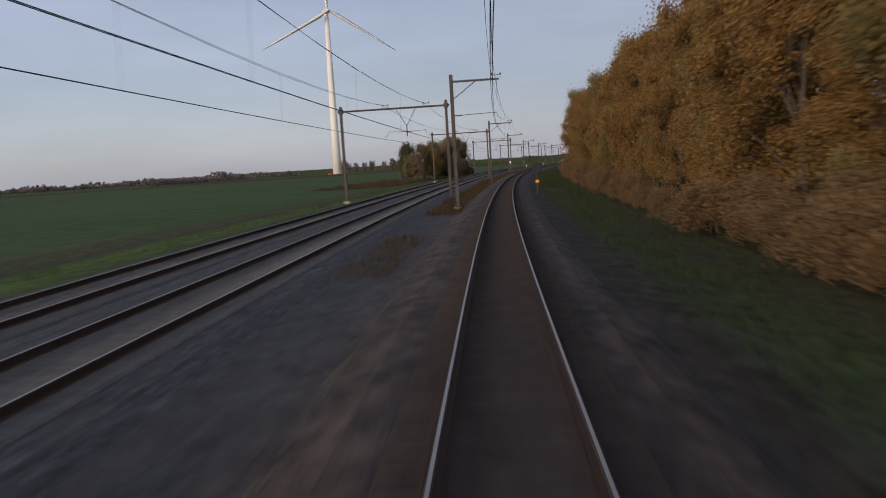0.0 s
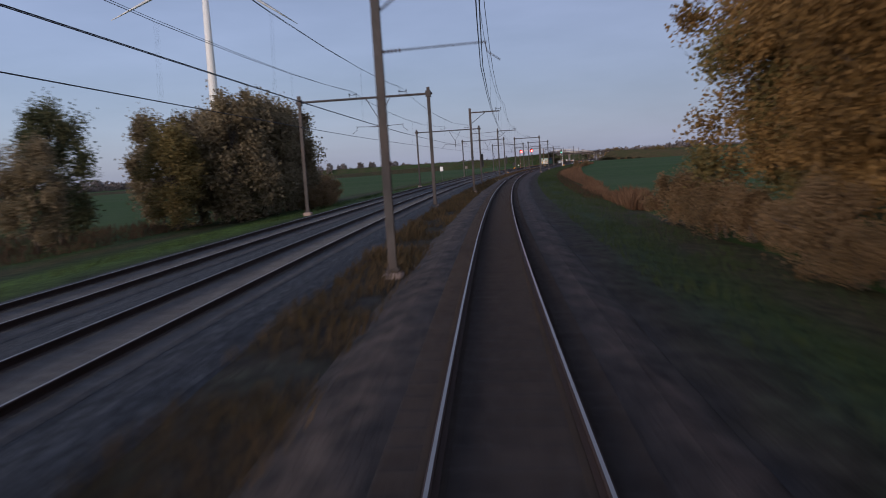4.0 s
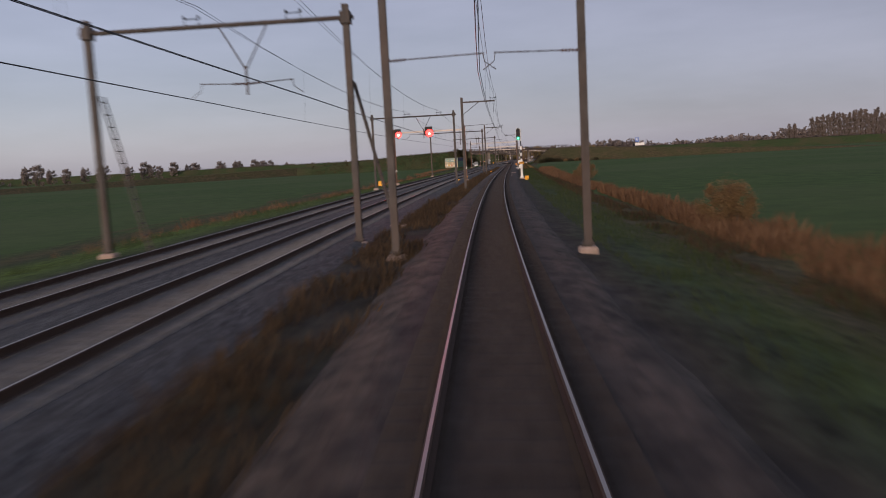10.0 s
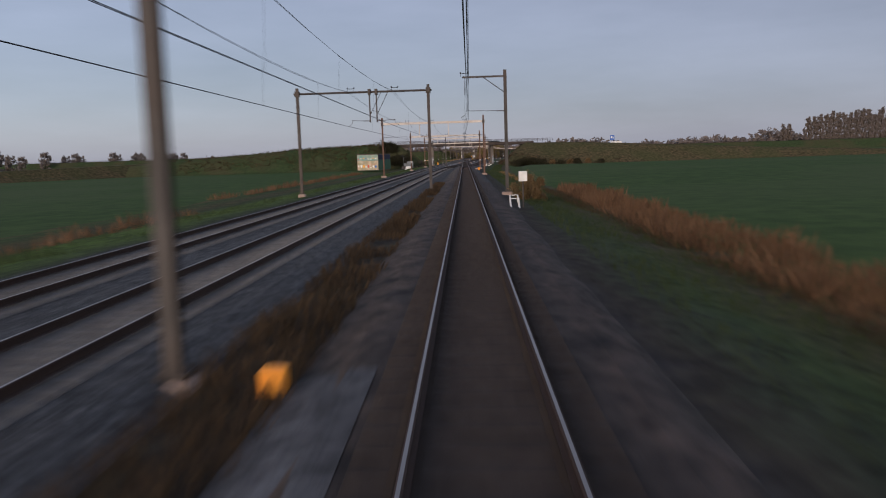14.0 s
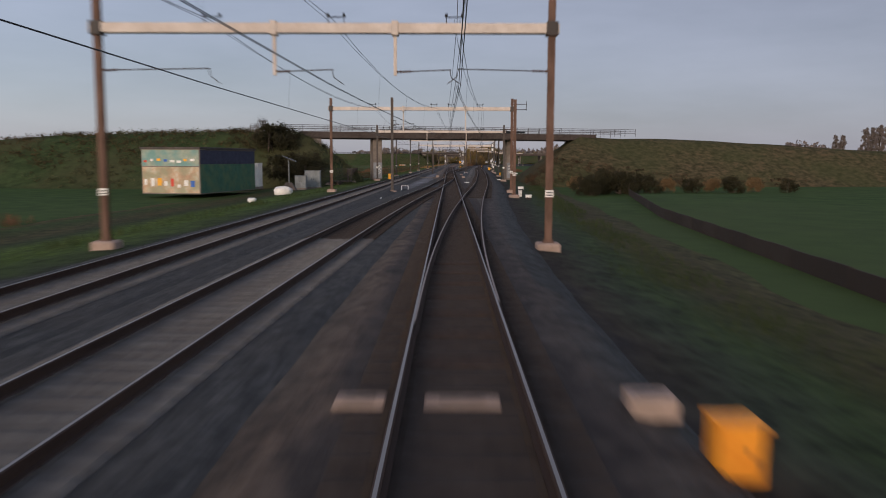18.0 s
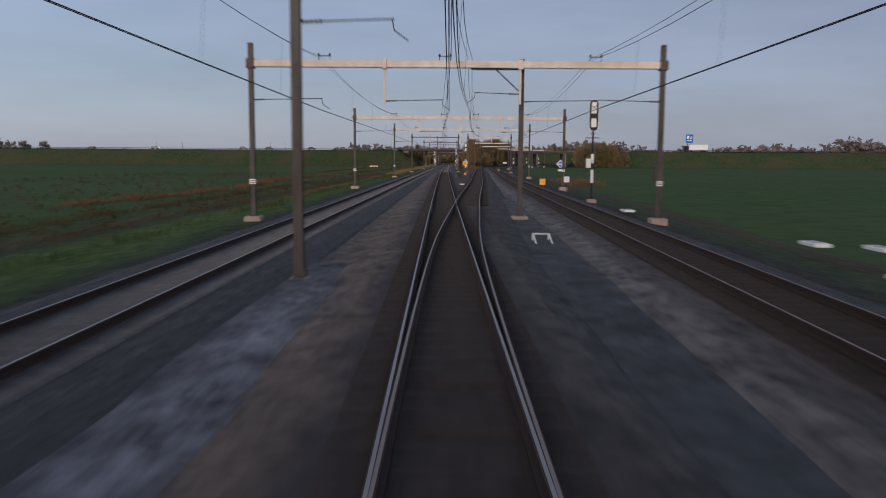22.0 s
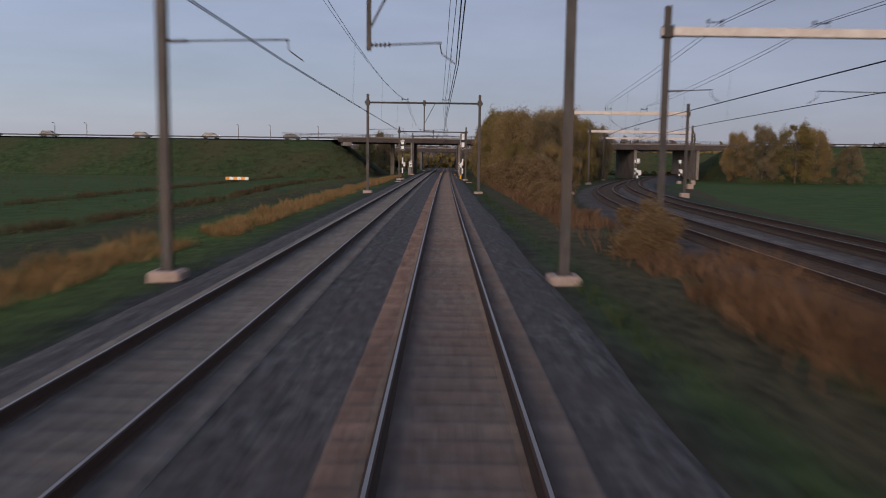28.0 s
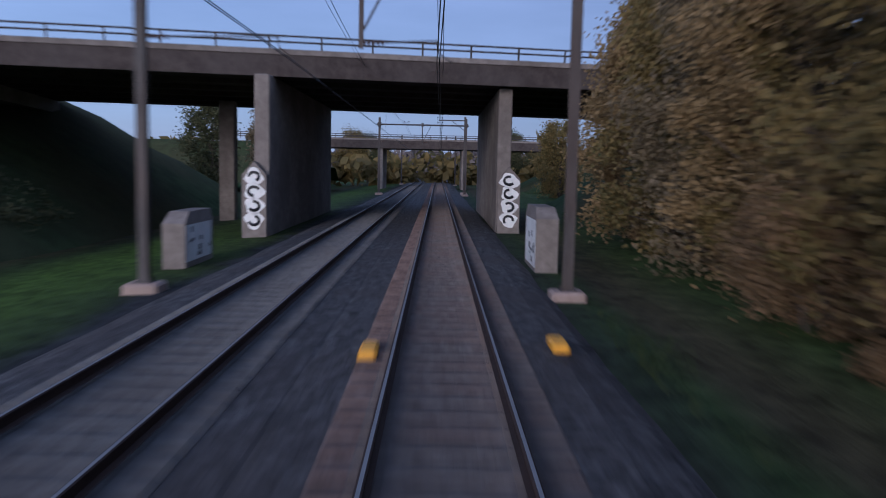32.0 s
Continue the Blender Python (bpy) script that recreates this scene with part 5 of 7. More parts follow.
for z in (1.15, 1.3):
    m = Mesh()
    m.disc((0, 0, z), (0, 0, 1), 0.22, 0.22, 0.06, 14)
    part("collar", m, WHITE, low)
m = Mesh()
m.box(-0.36, -0.1, 1.0, -0.16, 0.1, 1.5, 0.02)
part("junction_box", m, WHITE, t)
m = Mesh()
m.tube([(0, 0, 2.35), (0, 0, 4.9)], 0.08, 12)
up = part("post", m, BLACK, t)
for a, b in ((2.75, 3.2), (3.65, 4.15)):
    m = Mesh()
    m.tube([(0, 0, a), (0, 0, b)], 0.135, 4)
    part("white_band", m, WHITE, up, "pale reflective sleeve")
m = Mesh()
m.tube([(0, 0, 4.4), (0, 0, 6.6)], 0.075, 12)
part("grey_pole", m, WHITE, t)
m = Mesh()
m.box(-0.32, -0.2, 1.62, 0.32, -0.17, 1.92, 0.02)
pl = part("number_plate", m, YELLOW, t, "yellow plate with dark marks")
m = Mesh()
for k in range(4):
    m.box(-0.24 + 0.13 * k, -0.206, 1.7, -0.15 + 0.13 * k, -0.2005, 1.84)
part("plate_bar", m, BLACK, pl)
signal_head(t, -0.32, -0.12, 5.0, 6.75, 0.56, [6.35, 5.85, 5.3], [None, None, GREEN_LIGHT])
m = Mesh()
m.box(-0.35, -0.1, 5.4, 0.05, 0.05, 5.5)
m.box(-0.35, -0.1, 6.2, 0.05, 0.05, 6.3)
part("bracket", m, STEEL, t)
footing(t, 0, -0.38, 0.75, 0.5)


def lineside_box(s, lat, w, d, h, mats, label, name="track_box", z=-0.5, lid=True):
    t = thing(name, M(s, lat, z), label, "trackside box")
    m = Mesh()
    m.box(-w / 2, -d / 2, 0.06, w / 2, d / 2, h, 0.03)
    b = part("body", m, mats, t)
    m = Mesh()
    m.box(-w / 2 - 0.02, -d / 2 - 0.02, h - 0.01, w / 2 + 0.02, d / 2 + 0.02, h + 0.04, 0.015)
    part("lid", m, mats, t)
    m = Mesh()
    m.box(-w / 2 + 0.05, -d / 2 + 0.05, -0.3, w / 2 - 0.05, d / 2 - 0.05, 0.07)
    part("foot", m, DARK, t)
    m = Mesh()
    m.box(w * 0.18, -d / 2 - 0.02, h * 0.45, w * 0.26, -d / 2 - 0.0, h * 0.6)
    part("latch", m, STEEL, b)
    return t


lineside_box(508.3, 3.75, 0.55, 0.6, 0.65, YELLOW, "yellow equipment box beside the green signal", z=-0.75)
lineside_box(716.9, 2.72, 0.45, 0.45, 0.6, ORANGE, "orange-yellow switch equipment box beside the track", z=-0.55)
lineside_box(839.3, -9.8, 0.5, 0.5, 0.85, YELLOW, "yellow box under the overpass", z=-0.5)
lineside_box(868.2, 9.9, 0.5, 0.5, 0.7, YELLOW, "yellow box beside a gantry mast", z=-0.55)
lineside_box(964.8, 12.3, 0.7, 0.5, 0.8, YELLOW, "yellow box beside the branch track", z=-0.55)
lineside_box(1060, 12.9, 0.45, 0.45, 0.7, YELLOW, "small yellow box beside the branch track", z=-0.55)
lineside_box(1230.5, 2.5, 0.28, 0.3, 0.7, YELLOW, "slim yellow box at the foot of a signal", z=-0.4)
lineside_box(510.2, -17.4, 0.6, 0.5, 0.75, YELLOW, "yellow equipment box at the signal gantry", z=-0.6)
for s, l, w, h, z in ((778.5, 6.0, 0.3, 0.55, -0.55), (777, 6.6, 0.5, 0.25, -0.55), (1002, 1.9, 0.3, 0.2, -0.45), (798, 7.8, 0.6, 0.3, -0.6)):
    lineside_box(s, l, w, 0.3, h, WHITE, "small pale cable box on the verge", "cable_box", z=z)

# gantry with two red signals
t = thing("signal_gantry", M(512, -10.1), "gantry with two hooded signals showing red", "signal gantry")
for x, top in ((-5.2, 7.5), (5.15, 7.6)):
    mast(t, x, top, RUSTY_STEEL)
    footing(t, x)
m = Mesh()
m.box(-5.4, -0.1, 6.9, 5.4, 0.1, 7.13, 0.03)
part("beam", m, PALE_STEEL, t)
for x, r in ((-4.6, 0.55), (-0.05, 0.66)):
    m = Mesh()
    m.disc((x, -0.3, 6.85), (0, 1, 0), r, r * 0.96, 0.16, 24)
    m.box(x - r * 0.85, -0.28, 6.9, x + r * 0.85, -0.13, 6.9 + r * 1.2, 0.12)
    m.box(x - 0.06, -0.2, 6.1, x + 0.06, 0.1, 6.75)
    h = part("signal_head", m, DARK, t, "dark hooded signal head")
    # added glowing disc: bloom and red light in the hood, given a shape
    m = Mesh()
    m.disc((x + 0.1, -0.305, 6.72), (0, -1, 0), r * 0.85, r * 0.85, 0.015, 24)
    part("lens", m, RED_HALO, h, "wide glowing red disc for the lamp's halo")
    m = Mesh()
    m.disc((x + 0.1, -0.325, 6.66), (0, -1, 0), 0.16, 0.16, 0.02, 16)
    part("lamp", m, RED_LIGHT, h, "lit red lamp")
    m = Mesh()
    for k in range(10):
        a0, a1 = math.pi * k / 10, math.pi * (k + 1) / 10
        m.quad((x + 0.1 + r * 0.95 * math.cos(a0), -0.3, 6.78 + r * 0.95 * math.sin(a0)), (x + 0.1 + r * 0.95 * math.cos(a1), -0.3, 6.78 + r * 0.95 * math.sin(a1)),
               (x + 0.1 + r * 0.95 * math.cos(a1), -0.55, 6.78 + r * 0.95 * math.sin(a1)), (x + 0.1 + r * 0.95 * math.cos(a0), -0.55, 6.78 + r * 0.95 * math.sin(a0)))
    part("hood", m, DARK, h)


def rear_signal(s, lat, z0, z1, label, bands, box=1, lower=0.0):
    """A signal seen from its back: black head with white covers, round post with sleeves and steps."""
    t = thing("signal", M(s, lat), label, "signal")
    striped_post(t, -0.4, z1 - 0.4, bands)
    signal_head(t, 0, -0.2, z0, z1, 0.8 if s > 1200 and s < 1240 and lat < 10 else 0.66, [], None, True)
    m = Mesh()
    m.box(box * 0.14, -0.16, bands[1][0] - 0.35, box * 0.14 + box * 0.34 if box > 0 else box * 0.14, 0.16, bands[1][0] + 0.35, 0.02) if box > 0 else \
        m.box(box * 0.48, -0.16, bands[1][0] - 0.35, box * 0.14, 0.16, bands[1][0] + 0.35, 0.02)
    part("relay_box", m, WHITE, t, "white relay box")
    m = Mesh()
    m.box(-0.55, -0.2, z0 - 0.55, 0.45, 0.3, z0 - 0.5)
    part("platform", m, STEEL, t, "small grating platform")
    footing(t, 0, -0.36, 0.7, 0.5)
    return t


rear_signal(1231, -7.2, 4.3, 6.05, "signal with a white-backed head on a banded post", [(0.55, 1.4), (2.0, 3.1)], 1)
rear_signal(1232, 2.85, 4.6, 7.4, "tall signal with two white covers on a banded post", [(0.55, 1.4), (1.9, 3.0)], -1)
rear_signal(926.5, 11.4, 4.85, 7.2, "tall signal with two white covers beside the branch", [(0.9, 1.9), (2.4, 3.1)], -1)
rear_signal(1051.5, 4.65, 4.3, 6.4, "tall signal with white covers between the lines", [(0.6, 1.3), (1.8, 2.6)], 1)
for s, l in ((1212, 27.5), (1238, 41.0), (1252, 36.5)):
    rear_signal(s, l, 2.6, 3.4, "low signal with white covers beside the branch tracks", [(0.5, 0.9), (1.3, 1.7)], 1)


# low signals seen from behind, relay boxes on posts, marker posts
def back_box(s, lat, label):
    t = thing("low_signal", M(s, lat), label, "signal")
    m = Mesh()
    m.tube([(0, 0, -0.7), (0, 0, 1.6)], 0.055, 10)
    part("post", m, STEEL, t)
    m = Mesh()
    m.box(-0.34, -0.14, 1.5, 0.34, 0.14, 2.35, 0.04)
    part("housing", m, DARK, t, "dark back of the housing")
    m = Mesh()
    m.box(-0.16, -0.16, 0.62, 0.16, 0.1, 0.86, 0.04)
    part("cap", m, ORANGE, t, "orange cover")
    return t


back_box(70.7, 2.94, "dark low signal on a post with an orange cover")
back_box(386.3, -5.2, "dark low signal between the tracks, with an orange cover")


def post_box(s, lat, z0, z1, w, label, mats, band=None):
    t = thing("post_box", M(s, lat), label, "trackside box")
    m = Mesh()
    m.tube([(0, 0, -0.9), (0, 0, z0 + 0.05)], 0.045, 8)
    part("post", m, STEEL, t)
    m = Mesh()
    m.box(-w / 2, -w * 0.35, z0, w / 2, w * 0.35, z1, 0.025)
    part("box", m, mats, t)
    if band:
        for a, b in band:
            m = Mesh()
            m.box(-w / 2 - 0.01, -w * 0.35 - 0.01, a, w / 2 + 0.01, w * 0.35 + 0.01, b)
            part("band", m, DARK, t)
    return t


post_box(390.2, 3.15, 1.5, 2.5, 0.34, "white box with a dark band on a slim post", WHITE, [(1.92, 2.02)])
post_box(511.4, -16.0, 0.5, 1.05, 0.42, "white relay box at the signal gantry", WHITE)
post_box(545.7, 3.1, 1.4, 2.0, 0.5, "white relay box on a slim post", WHITE)
post_box(600.5, 3.3, 1.0, 1.6, 0.5, "white relay box on a slim post", WHITE)
post_box(318.3, -15.6, 1.6, 2.5, 0.6, "white relay box on a post at the field edge", WHITE)
post_box(395, -20.1, 1.4, 2.1, 0.7, "white relay box on a post at the field edge", CONCRETE)
post_box(918, 14.2, 1.2, 2.3, 0.6, "grey relay box on a post beside the branch", STEEL)
post_box(949, 12.9, 0.3, 0.9, 0.55, "white box low on a post beside the branch", WHITE)
post_box(562.6, -2.75, -0.4, -0.05, 0.36, "small tilted orange box on the ground", ORANGE)
for s in (318, 384):
    post_box(s, -9.2, -0.1, 0.75, 0.24, "white marker post with dark bands between the tracks", WHITE, [(0.12, 0.22), (0.42, 0.52)])
for s, l in ((356.2, -5.0), (289.0, -5.13)):
    t = thing("equipment_case", M(s, l), "tall dark equipment case fixed to a gantry mast", "trackside box")
    m = Mesh()
    m.box(0.0, -0.2, 2.1, 0.3, 0.2, 4.2, 0.03)
    part("case", m, DARK, t)
    m = Mesh()
    m.box(-0.14, -0.05, 2.4, 0.02, 0.05, 2.48)
    m.box(-0.14, -0.05, 3.8, 0.02, 0.05, 3.88)
    part("bracket", m, STEEL, t)
# lattice ladder leaning on a gantry mast
for s, l in ((426.4, -14.9), (426.4, -4.7)):
    t = thing("mast_ladder", M(s, l), "leaning steel brace with rungs beside a gantry mast", "ladder")
    for y in (-0.22, 0.22):
        m = Mesh()
        m.tube([(-0.45, y, 5.9), (1.0, y, -0.45)], 0.04, 6)
        part("side_rail", m, STEEL, t)
    for k in range(13):
        u = (k + 0.5) / 13
        m = Mesh()
        m.tube([(-0.45 + 1.45 * u, -0.22, 5.9 - 6.35 * u), (-0.45 + 1.45 * u, 0.22, 5.9 - 6.35 * u)], 0.025, 5)
        part("rung", m, STEEL, t)


# signs
def sign_post(s, lat, ztop, label):
    t = thing("sign", M(s, lat), label, "sign")
    m = Mesh()
    m.tube([(0, 0, -0.8), (0, 0, ztop)], 0.035, 8)
    part("post", m, STEEL, t)
    return t


FACE = Matrix.Rotation(math.pi / 2, 4, "X")
t = sign_post(991, 3.2, 2.2, "yellow speed board with the number 13")
m = Mesh()
m.box(-0.32, -0.06, 1.72, 0.32, -0.035, 2.22, 0.01)
b = part("board", m, YELLOW, t, "bright yellow board")
writing(b, "13", Matrix.Translation((0, -0.064, 1.97)) @ FACE, 0.4, BLACK)
t = thing("marker_cap", M(991, 3.3, -0.2), "orange cover on a short post", "trackside marker")
m = Mesh()
m.tube([(0, 0, -0.3), (0, 0, 0.45)], 0.04, 8)
part("post", m, STEEL, t)
m = Mesh()
m.box(-0.2, -0.16, 0.4, 0.2, 0.16, 0.68, 0.05)
part("cap", m, ORANGE, t)
for s, l, k in ((1021.5, 4.1, 0.45), (960, 13.8, 0.5)):
    t = sign_post(s, l, 2.3, "white-edged blue diamond sign on a post with a small plate below")
    for nm, q, y, mt in (("diamond", k, -0.045, WHITE), ("diamond_face", k * 0.78, -0.066, BLUE_SIGN)):
        m = Mesh()
        z = 2.15
        m.add([(0, y, z - q), (q, y, z), (0, y, z + q), (-q, y, z), (0, y + 0.02, z - q), (q, y + 0.02, z), (0, y + 0.02, z + q), (-q, y + 0.02, z)],
              [(0, 1, 2, 3), (7, 6, 5, 4), (0, 4, 5, 1), (1, 5, 6, 2), (2, 6, 7, 3), (3, 7, 4, 0)])
        part(nm, m, mt, t)
    m = Mesh()
    m.box(-0.3 * k * 2, -0.075, 2.06, 0.3 * k * 1.4, -0.0665, 2.2)
    part("white_bar", m, WHITE, t)
    m = Mesh()
    m.box(-0.3, -0.06, 1.3, 0.3, -0.04, 1.52, 0.01)
    part("plate", m, WHITE, t)
t = sign_post(1078, 15.6, 2.0, "white board on a post beside the branch tracks")
m = Mesh()
m.box(-0.55, -0.06, 1.55, 0.55, -0.03, 1.95, 0.01)
part("board", m, WHITE, t)

# cable troughs, covers, plates and frames on the ballast
def plate(s, lat, w, d, h, mats, label, name="cover_plate", z=-0.43, turn=0.0):
    if z < -0.4 and -2 < lat < 3:
        z = max(-0.43, float(np.interp(abs(lat), [1.85, 2.7, 4.3], [-0.22, -0.36, -0.8])) - 0.03)
    t = thing(name, M(s, lat, z, turn), label, "cover plate")
    m = Mesh()
    m.box(-w / 2, -d / 2, 0, w / 2, d / 2, h, 0.02)
    part("slab", m, mats, t)
    m = Mesh()
    m.box(-w * 0.3, -d * 0.08, h, w * 0.3, d * 0.08, h + 0.012)
    part("grip", m, STEEL, t)


for s, l in ((811.7, 2.1), (744.3, -2.15), (957.6, 2.12), (968.6, 3.3), (834, 7.6), (885, 11.9), (741.5, -2.6), (912.9, 11.07), (894.0, 13.6), (892.5, 15.2)):
    plate(s, l, 0.62, 1.3, 0.12, WHITE, "white cover plate lying on the gravel")
for s in (519, 521.2, 524.7, 528.2, 532):
    plate(s, 1.62, 0.2, 0.6, 0.06, CONCRETE, "small pale slab on the ballast shoulder", z=-0.25)
for s, l in ((543.8, 1.95), (545, -5.5), (434, -4.7), (544.5, -5.2), (1233, 6.0), (1214, -6.9), (1212, 3.4), (1100.5, 12.0), (1010, 10.6)):
    plate(s, l, 0.8, 0.9, 0.1, FOOTING, "pale concrete cover slab beside the track", z=-0.48)
for s, l in ((371.2, -5.7), (507.4, -5.75), (522.2, -5.7), (526.5, -5.7), (1264, -1.15), (1264.7, 1.85), (1236, 1.9)):
    t = thing("track_magnet", M(s, l, -0.22), "yellow track magnet beside the rail", "track magnet")
    m = Mesh()
    m.box(-0.14, -0.35, 0.02, 0.14, 0.35, 0.16, 0.04)
    part("magnet", m, YELLOW, t)
    m = Mesh()
    m.box(-0.1, -0.3, -0.1, 0.1, 0.3, 0.03)
    part("bracket", m, DARK, t)
    m = Mesh()
    m.tube([(0, 0.3, 0.02), (0.3, 0.6, -0.1), (0.8, 0.9, -0.2)], 0.02, 5)
    part("cable", m, BLACK, t)
t = thing("switch_machine", M(844.1, -2.1, -0.3), "pale switch machine on a frame of slabs", "switch machine")
m = Mesh()
m.box(-0.25, -0.35, 0.0, 0.25, 0.35, 0.42, 0.06)
part("housing", m, FOOTING, t)
for k in range(4):
    m = Mesh()
    m.box(-0.55 + 0.32 * k, -2.6, -0.06, -0.3 + 0.32 * k, -2.0, 0.06, 0.02)
    part("slab", m, CONCRETE, t)
m = Mesh()
m.tube([(-0.2, 0, 0.1), (-1.4, -1.6, 0.02), (-3.6, -1.8, -0.02), (-5.2, 0.5, -0.05)], 0.045, 6)
part("cable", m, CONCRETE, t)
for y0, y1 in ((-2.2, 5.0),):
    m = Mesh()
    m.box(-0.95, y0, -0.08, -0.75, y1, 0.05, 0.02)
    part("cable_trough", m, CONCRETE, t)
for s in (718.2, 842.0, 866.8):        # cross plates over the sleepers at the switches
    plate(s, -1.2, 0.6, 0.35, 0.06, FOOTING, "pale plate at the switch drive", "switch_plate", z=-0.19)
    plate(s, 0.0, 0.9, 0.3, 0.05, FOOTING, "pale plate between the rails", "switch_plate", z=-0.19)
    plate(s, 2.2, 0.55, 0.5, 0.25, FOOTING, "pale switch drive housing beside the rail", "switch_drive", z=-0.3)


def frame_stand(s, lat, label, w=0.9, d=0.5, h=0.45, turn=0.0, cross=True):
    t = thing("cable_stand", M(s, lat, -0.5, turn), label, "stand")
    for x in (-w / 2, w / 2):
        m = Mesh()
        m.tube([(x, -d, 0), (x, 0, h), (x, 0.12, h), (x, 0.3, 0)], 0.035, 6)
        part("leg_frame", m, WHITE, t)
    if cross:
        m = Mesh()
        m.tube([(-w / 2, 0.05, h), (w / 2, 0.05, h)], 0.03, 6)
        part("cross_bar", m, WHITE, t)


frame_stand(292.2, -2.9, "two white bars of a stand among the weeds", 0.5, 0.9, 0.3, cross=False)
frame_stand(600, 2.75, "white tubular stand on the verge", 0.5, 0.9, 0.5)
frame_stand(604, 2.95, "white tubular stand on the verge", 0.5, 0.9, 0.5)
frame_stand(772, -5.8, "two white bars of a cable stand between the tracks", 0.55, 1.0, 0.2, cross=False)
frame_stand(791, -4.7, "white tubular stand between the tracks", 0.7, 0.5, 0.5)
frame_stand(895, 3.65, "white tubular stand beside the branch switch", 0.6, 1.2, 0.35)

# ---------------------------------------------------------------- hut and cabinets beside the line
def hut(s, lat, turn, w, d, h, label):
    t = thing("equipment_hut", M(s, lat, -1.0, turn), label, "equipment hut")
    m = Mesh()
    m.box(-w / 2, 0, 0, w / 2, d, h, 0.03)
    body = part("wall", m, [CONCRETE], t)
    m = Mesh()
    m.box(-w / 2 - 0.12, -0.12, h - 0.02, w / 2 + 0.12, d + 0.12, h + 0.2, 0.03)
    part("roof", m, STEEL, t)
    m = Mesh()
    m.box(-w / 2 + 0.1, -0.03, h * 0.62, w / 2 - 0.1, -0.002, h - 0.1)
    part("upper_panel", m, material("faded_green_panel", [(0.25, 0.32, 0.26), (0.36, 0.4, 0.33)], 2, 0.8, patch=0.7, patch_col=(0.12, 0.3, 0.3), patch_scale=0.9), t)
    m = Mesh()
    m.box(-w / 2 + 0.1, -0.03, 0.12, w / 2 - 0.1, -0.002, h * 0.6)
    part("lower_panel", m, material("scrawled_panel", [(0.42, 0.27, 0.18), (0.5, 0.38, 0.26), (0.55, 0.5, 0.4)], 1.4, 0.8, patch=0.8, patch_col=(0.28, 0.3, 0.2), patch_scale=0.8), t)
    m = Mesh()
    m.box(w / 2 + 0.002, 0.1, 0.1, w / 2 + 0.03, d - 0.1, h * 0.66)
    part("side_panel", m, GREEN_PAINT, t)
    m = Mesh()
    m.box(w / 2 + 0.002, 0.1, h * 0.665, w / 2 + 0.03, d - 0.1, h - 0.12)
    part("side_panel", m, material("dark_blue_panel", [(0.03, 0.035, 0.07), (0.05, 0.06, 0.1)], 2, 0.8), t)
    for k in range(16):
        x, z = -w / 2 + 0.3 + (k % 8) * (w - 0.6) / 8, h * (0.14 if k < 8 else 0.68) + 0.3 * random.random()
        g = Mesh()
        g.box(x, -0.05, z, x + 0.3 + 0.2 * random.random(), -0.031, z + 0.25 + 0.8 * random.random() * (k < 8), 0.03)
        part("graffiti_stroke", g, (RED_PAINT, WHITE, YELLOW, BLUE_SIGN)[k % 4] if k % 3 else WHITE, body)


hut(792.6, -29.3, -9.7, 6.6, 14.0, 4.7, "flat-roofed hut covered in green and orange graffiti")


PALE_CABINET = material("blue_grey_paint", [(0.2, 0.235, 0.25), (0.28, 0.31, 0.32)], 3, 0.6, patch=0.5, patch_col=(0.15, 0.165, 0.165), patch_scale=1.2)


def cabinet(s, lat, w, d, h, mats, label, z=-1.0):
    t = thing("cabinet", M(s, lat, z), label, "cabinet")
    m = Mesh()
    m.box(-w / 2, -d / 2, 0.08, w / 2, d / 2, h, 0.03)
    part("body", m, mats, t)
    m = Mesh()
    m.box(-w / 2 - 0.04, -d / 2 - 0.04, h - 0.01, w / 2 + 0.04, d / 2 + 0.04, h + 0.07, 0.02)
    part("roof", m, mats, t)
    m = Mesh()
    m.box(-w / 2 - 0.05, -d / 2 - 0.05, -0.2, w / 2 + 0.05, d / 2 + 0.05, 0.09)
    part("plinth", m, CONCRETE, t)
    for k in (-1, 1):
        m = Mesh()
        x = k * w / 4
        m.box(x - w / 4 + 0.02, -d / 2 - 0.02, 0.15, x + w / 4 - 0.02, -d / 2 - 0.002, h - 0.08, 0.006)
        dr = part("door", m, mats, t)
        m = Mesh()
        m.box(x - k * w * 0.18 - 0.015, -d / 2 - 0.05, h * 0.45, x - k * w * 0.18 + 0.015, -d / 2 - 0.02, h * 0.58)
        part("handle", m, STEEL, dr)
    return t


cabinet(813.6, -18.0, 2.0, 0.9, 2.15, PALE_CABINET, "grey steel switch cabinet beside the track")
cabinet(810.3, -18.95, 1.4, 0.8, 1.55, PALE_CABINET, "low grey steel cabinet beside the track")
c = cabinet(814.7, -26.4, 2.6, 2.2, 3.1, WHITE, "tall white and red container beside the track")
m = Mesh()
m.box(-1.32, -1.14, 0.1, -0.3, -1.121, 3.05)
part("red_panel", m, RED_PAINT, c)
t = thing("solar_mast", M(805, -19.4, -1.0), "pole with a tilted solar panel and grey base box", "solar panel")
m = Mesh()
m.tube([(0, 0, 0), (0, 0, 3.6)], 0.06, 8)
part("pole", m, PALE_CABINET, t)
m = Mesh()
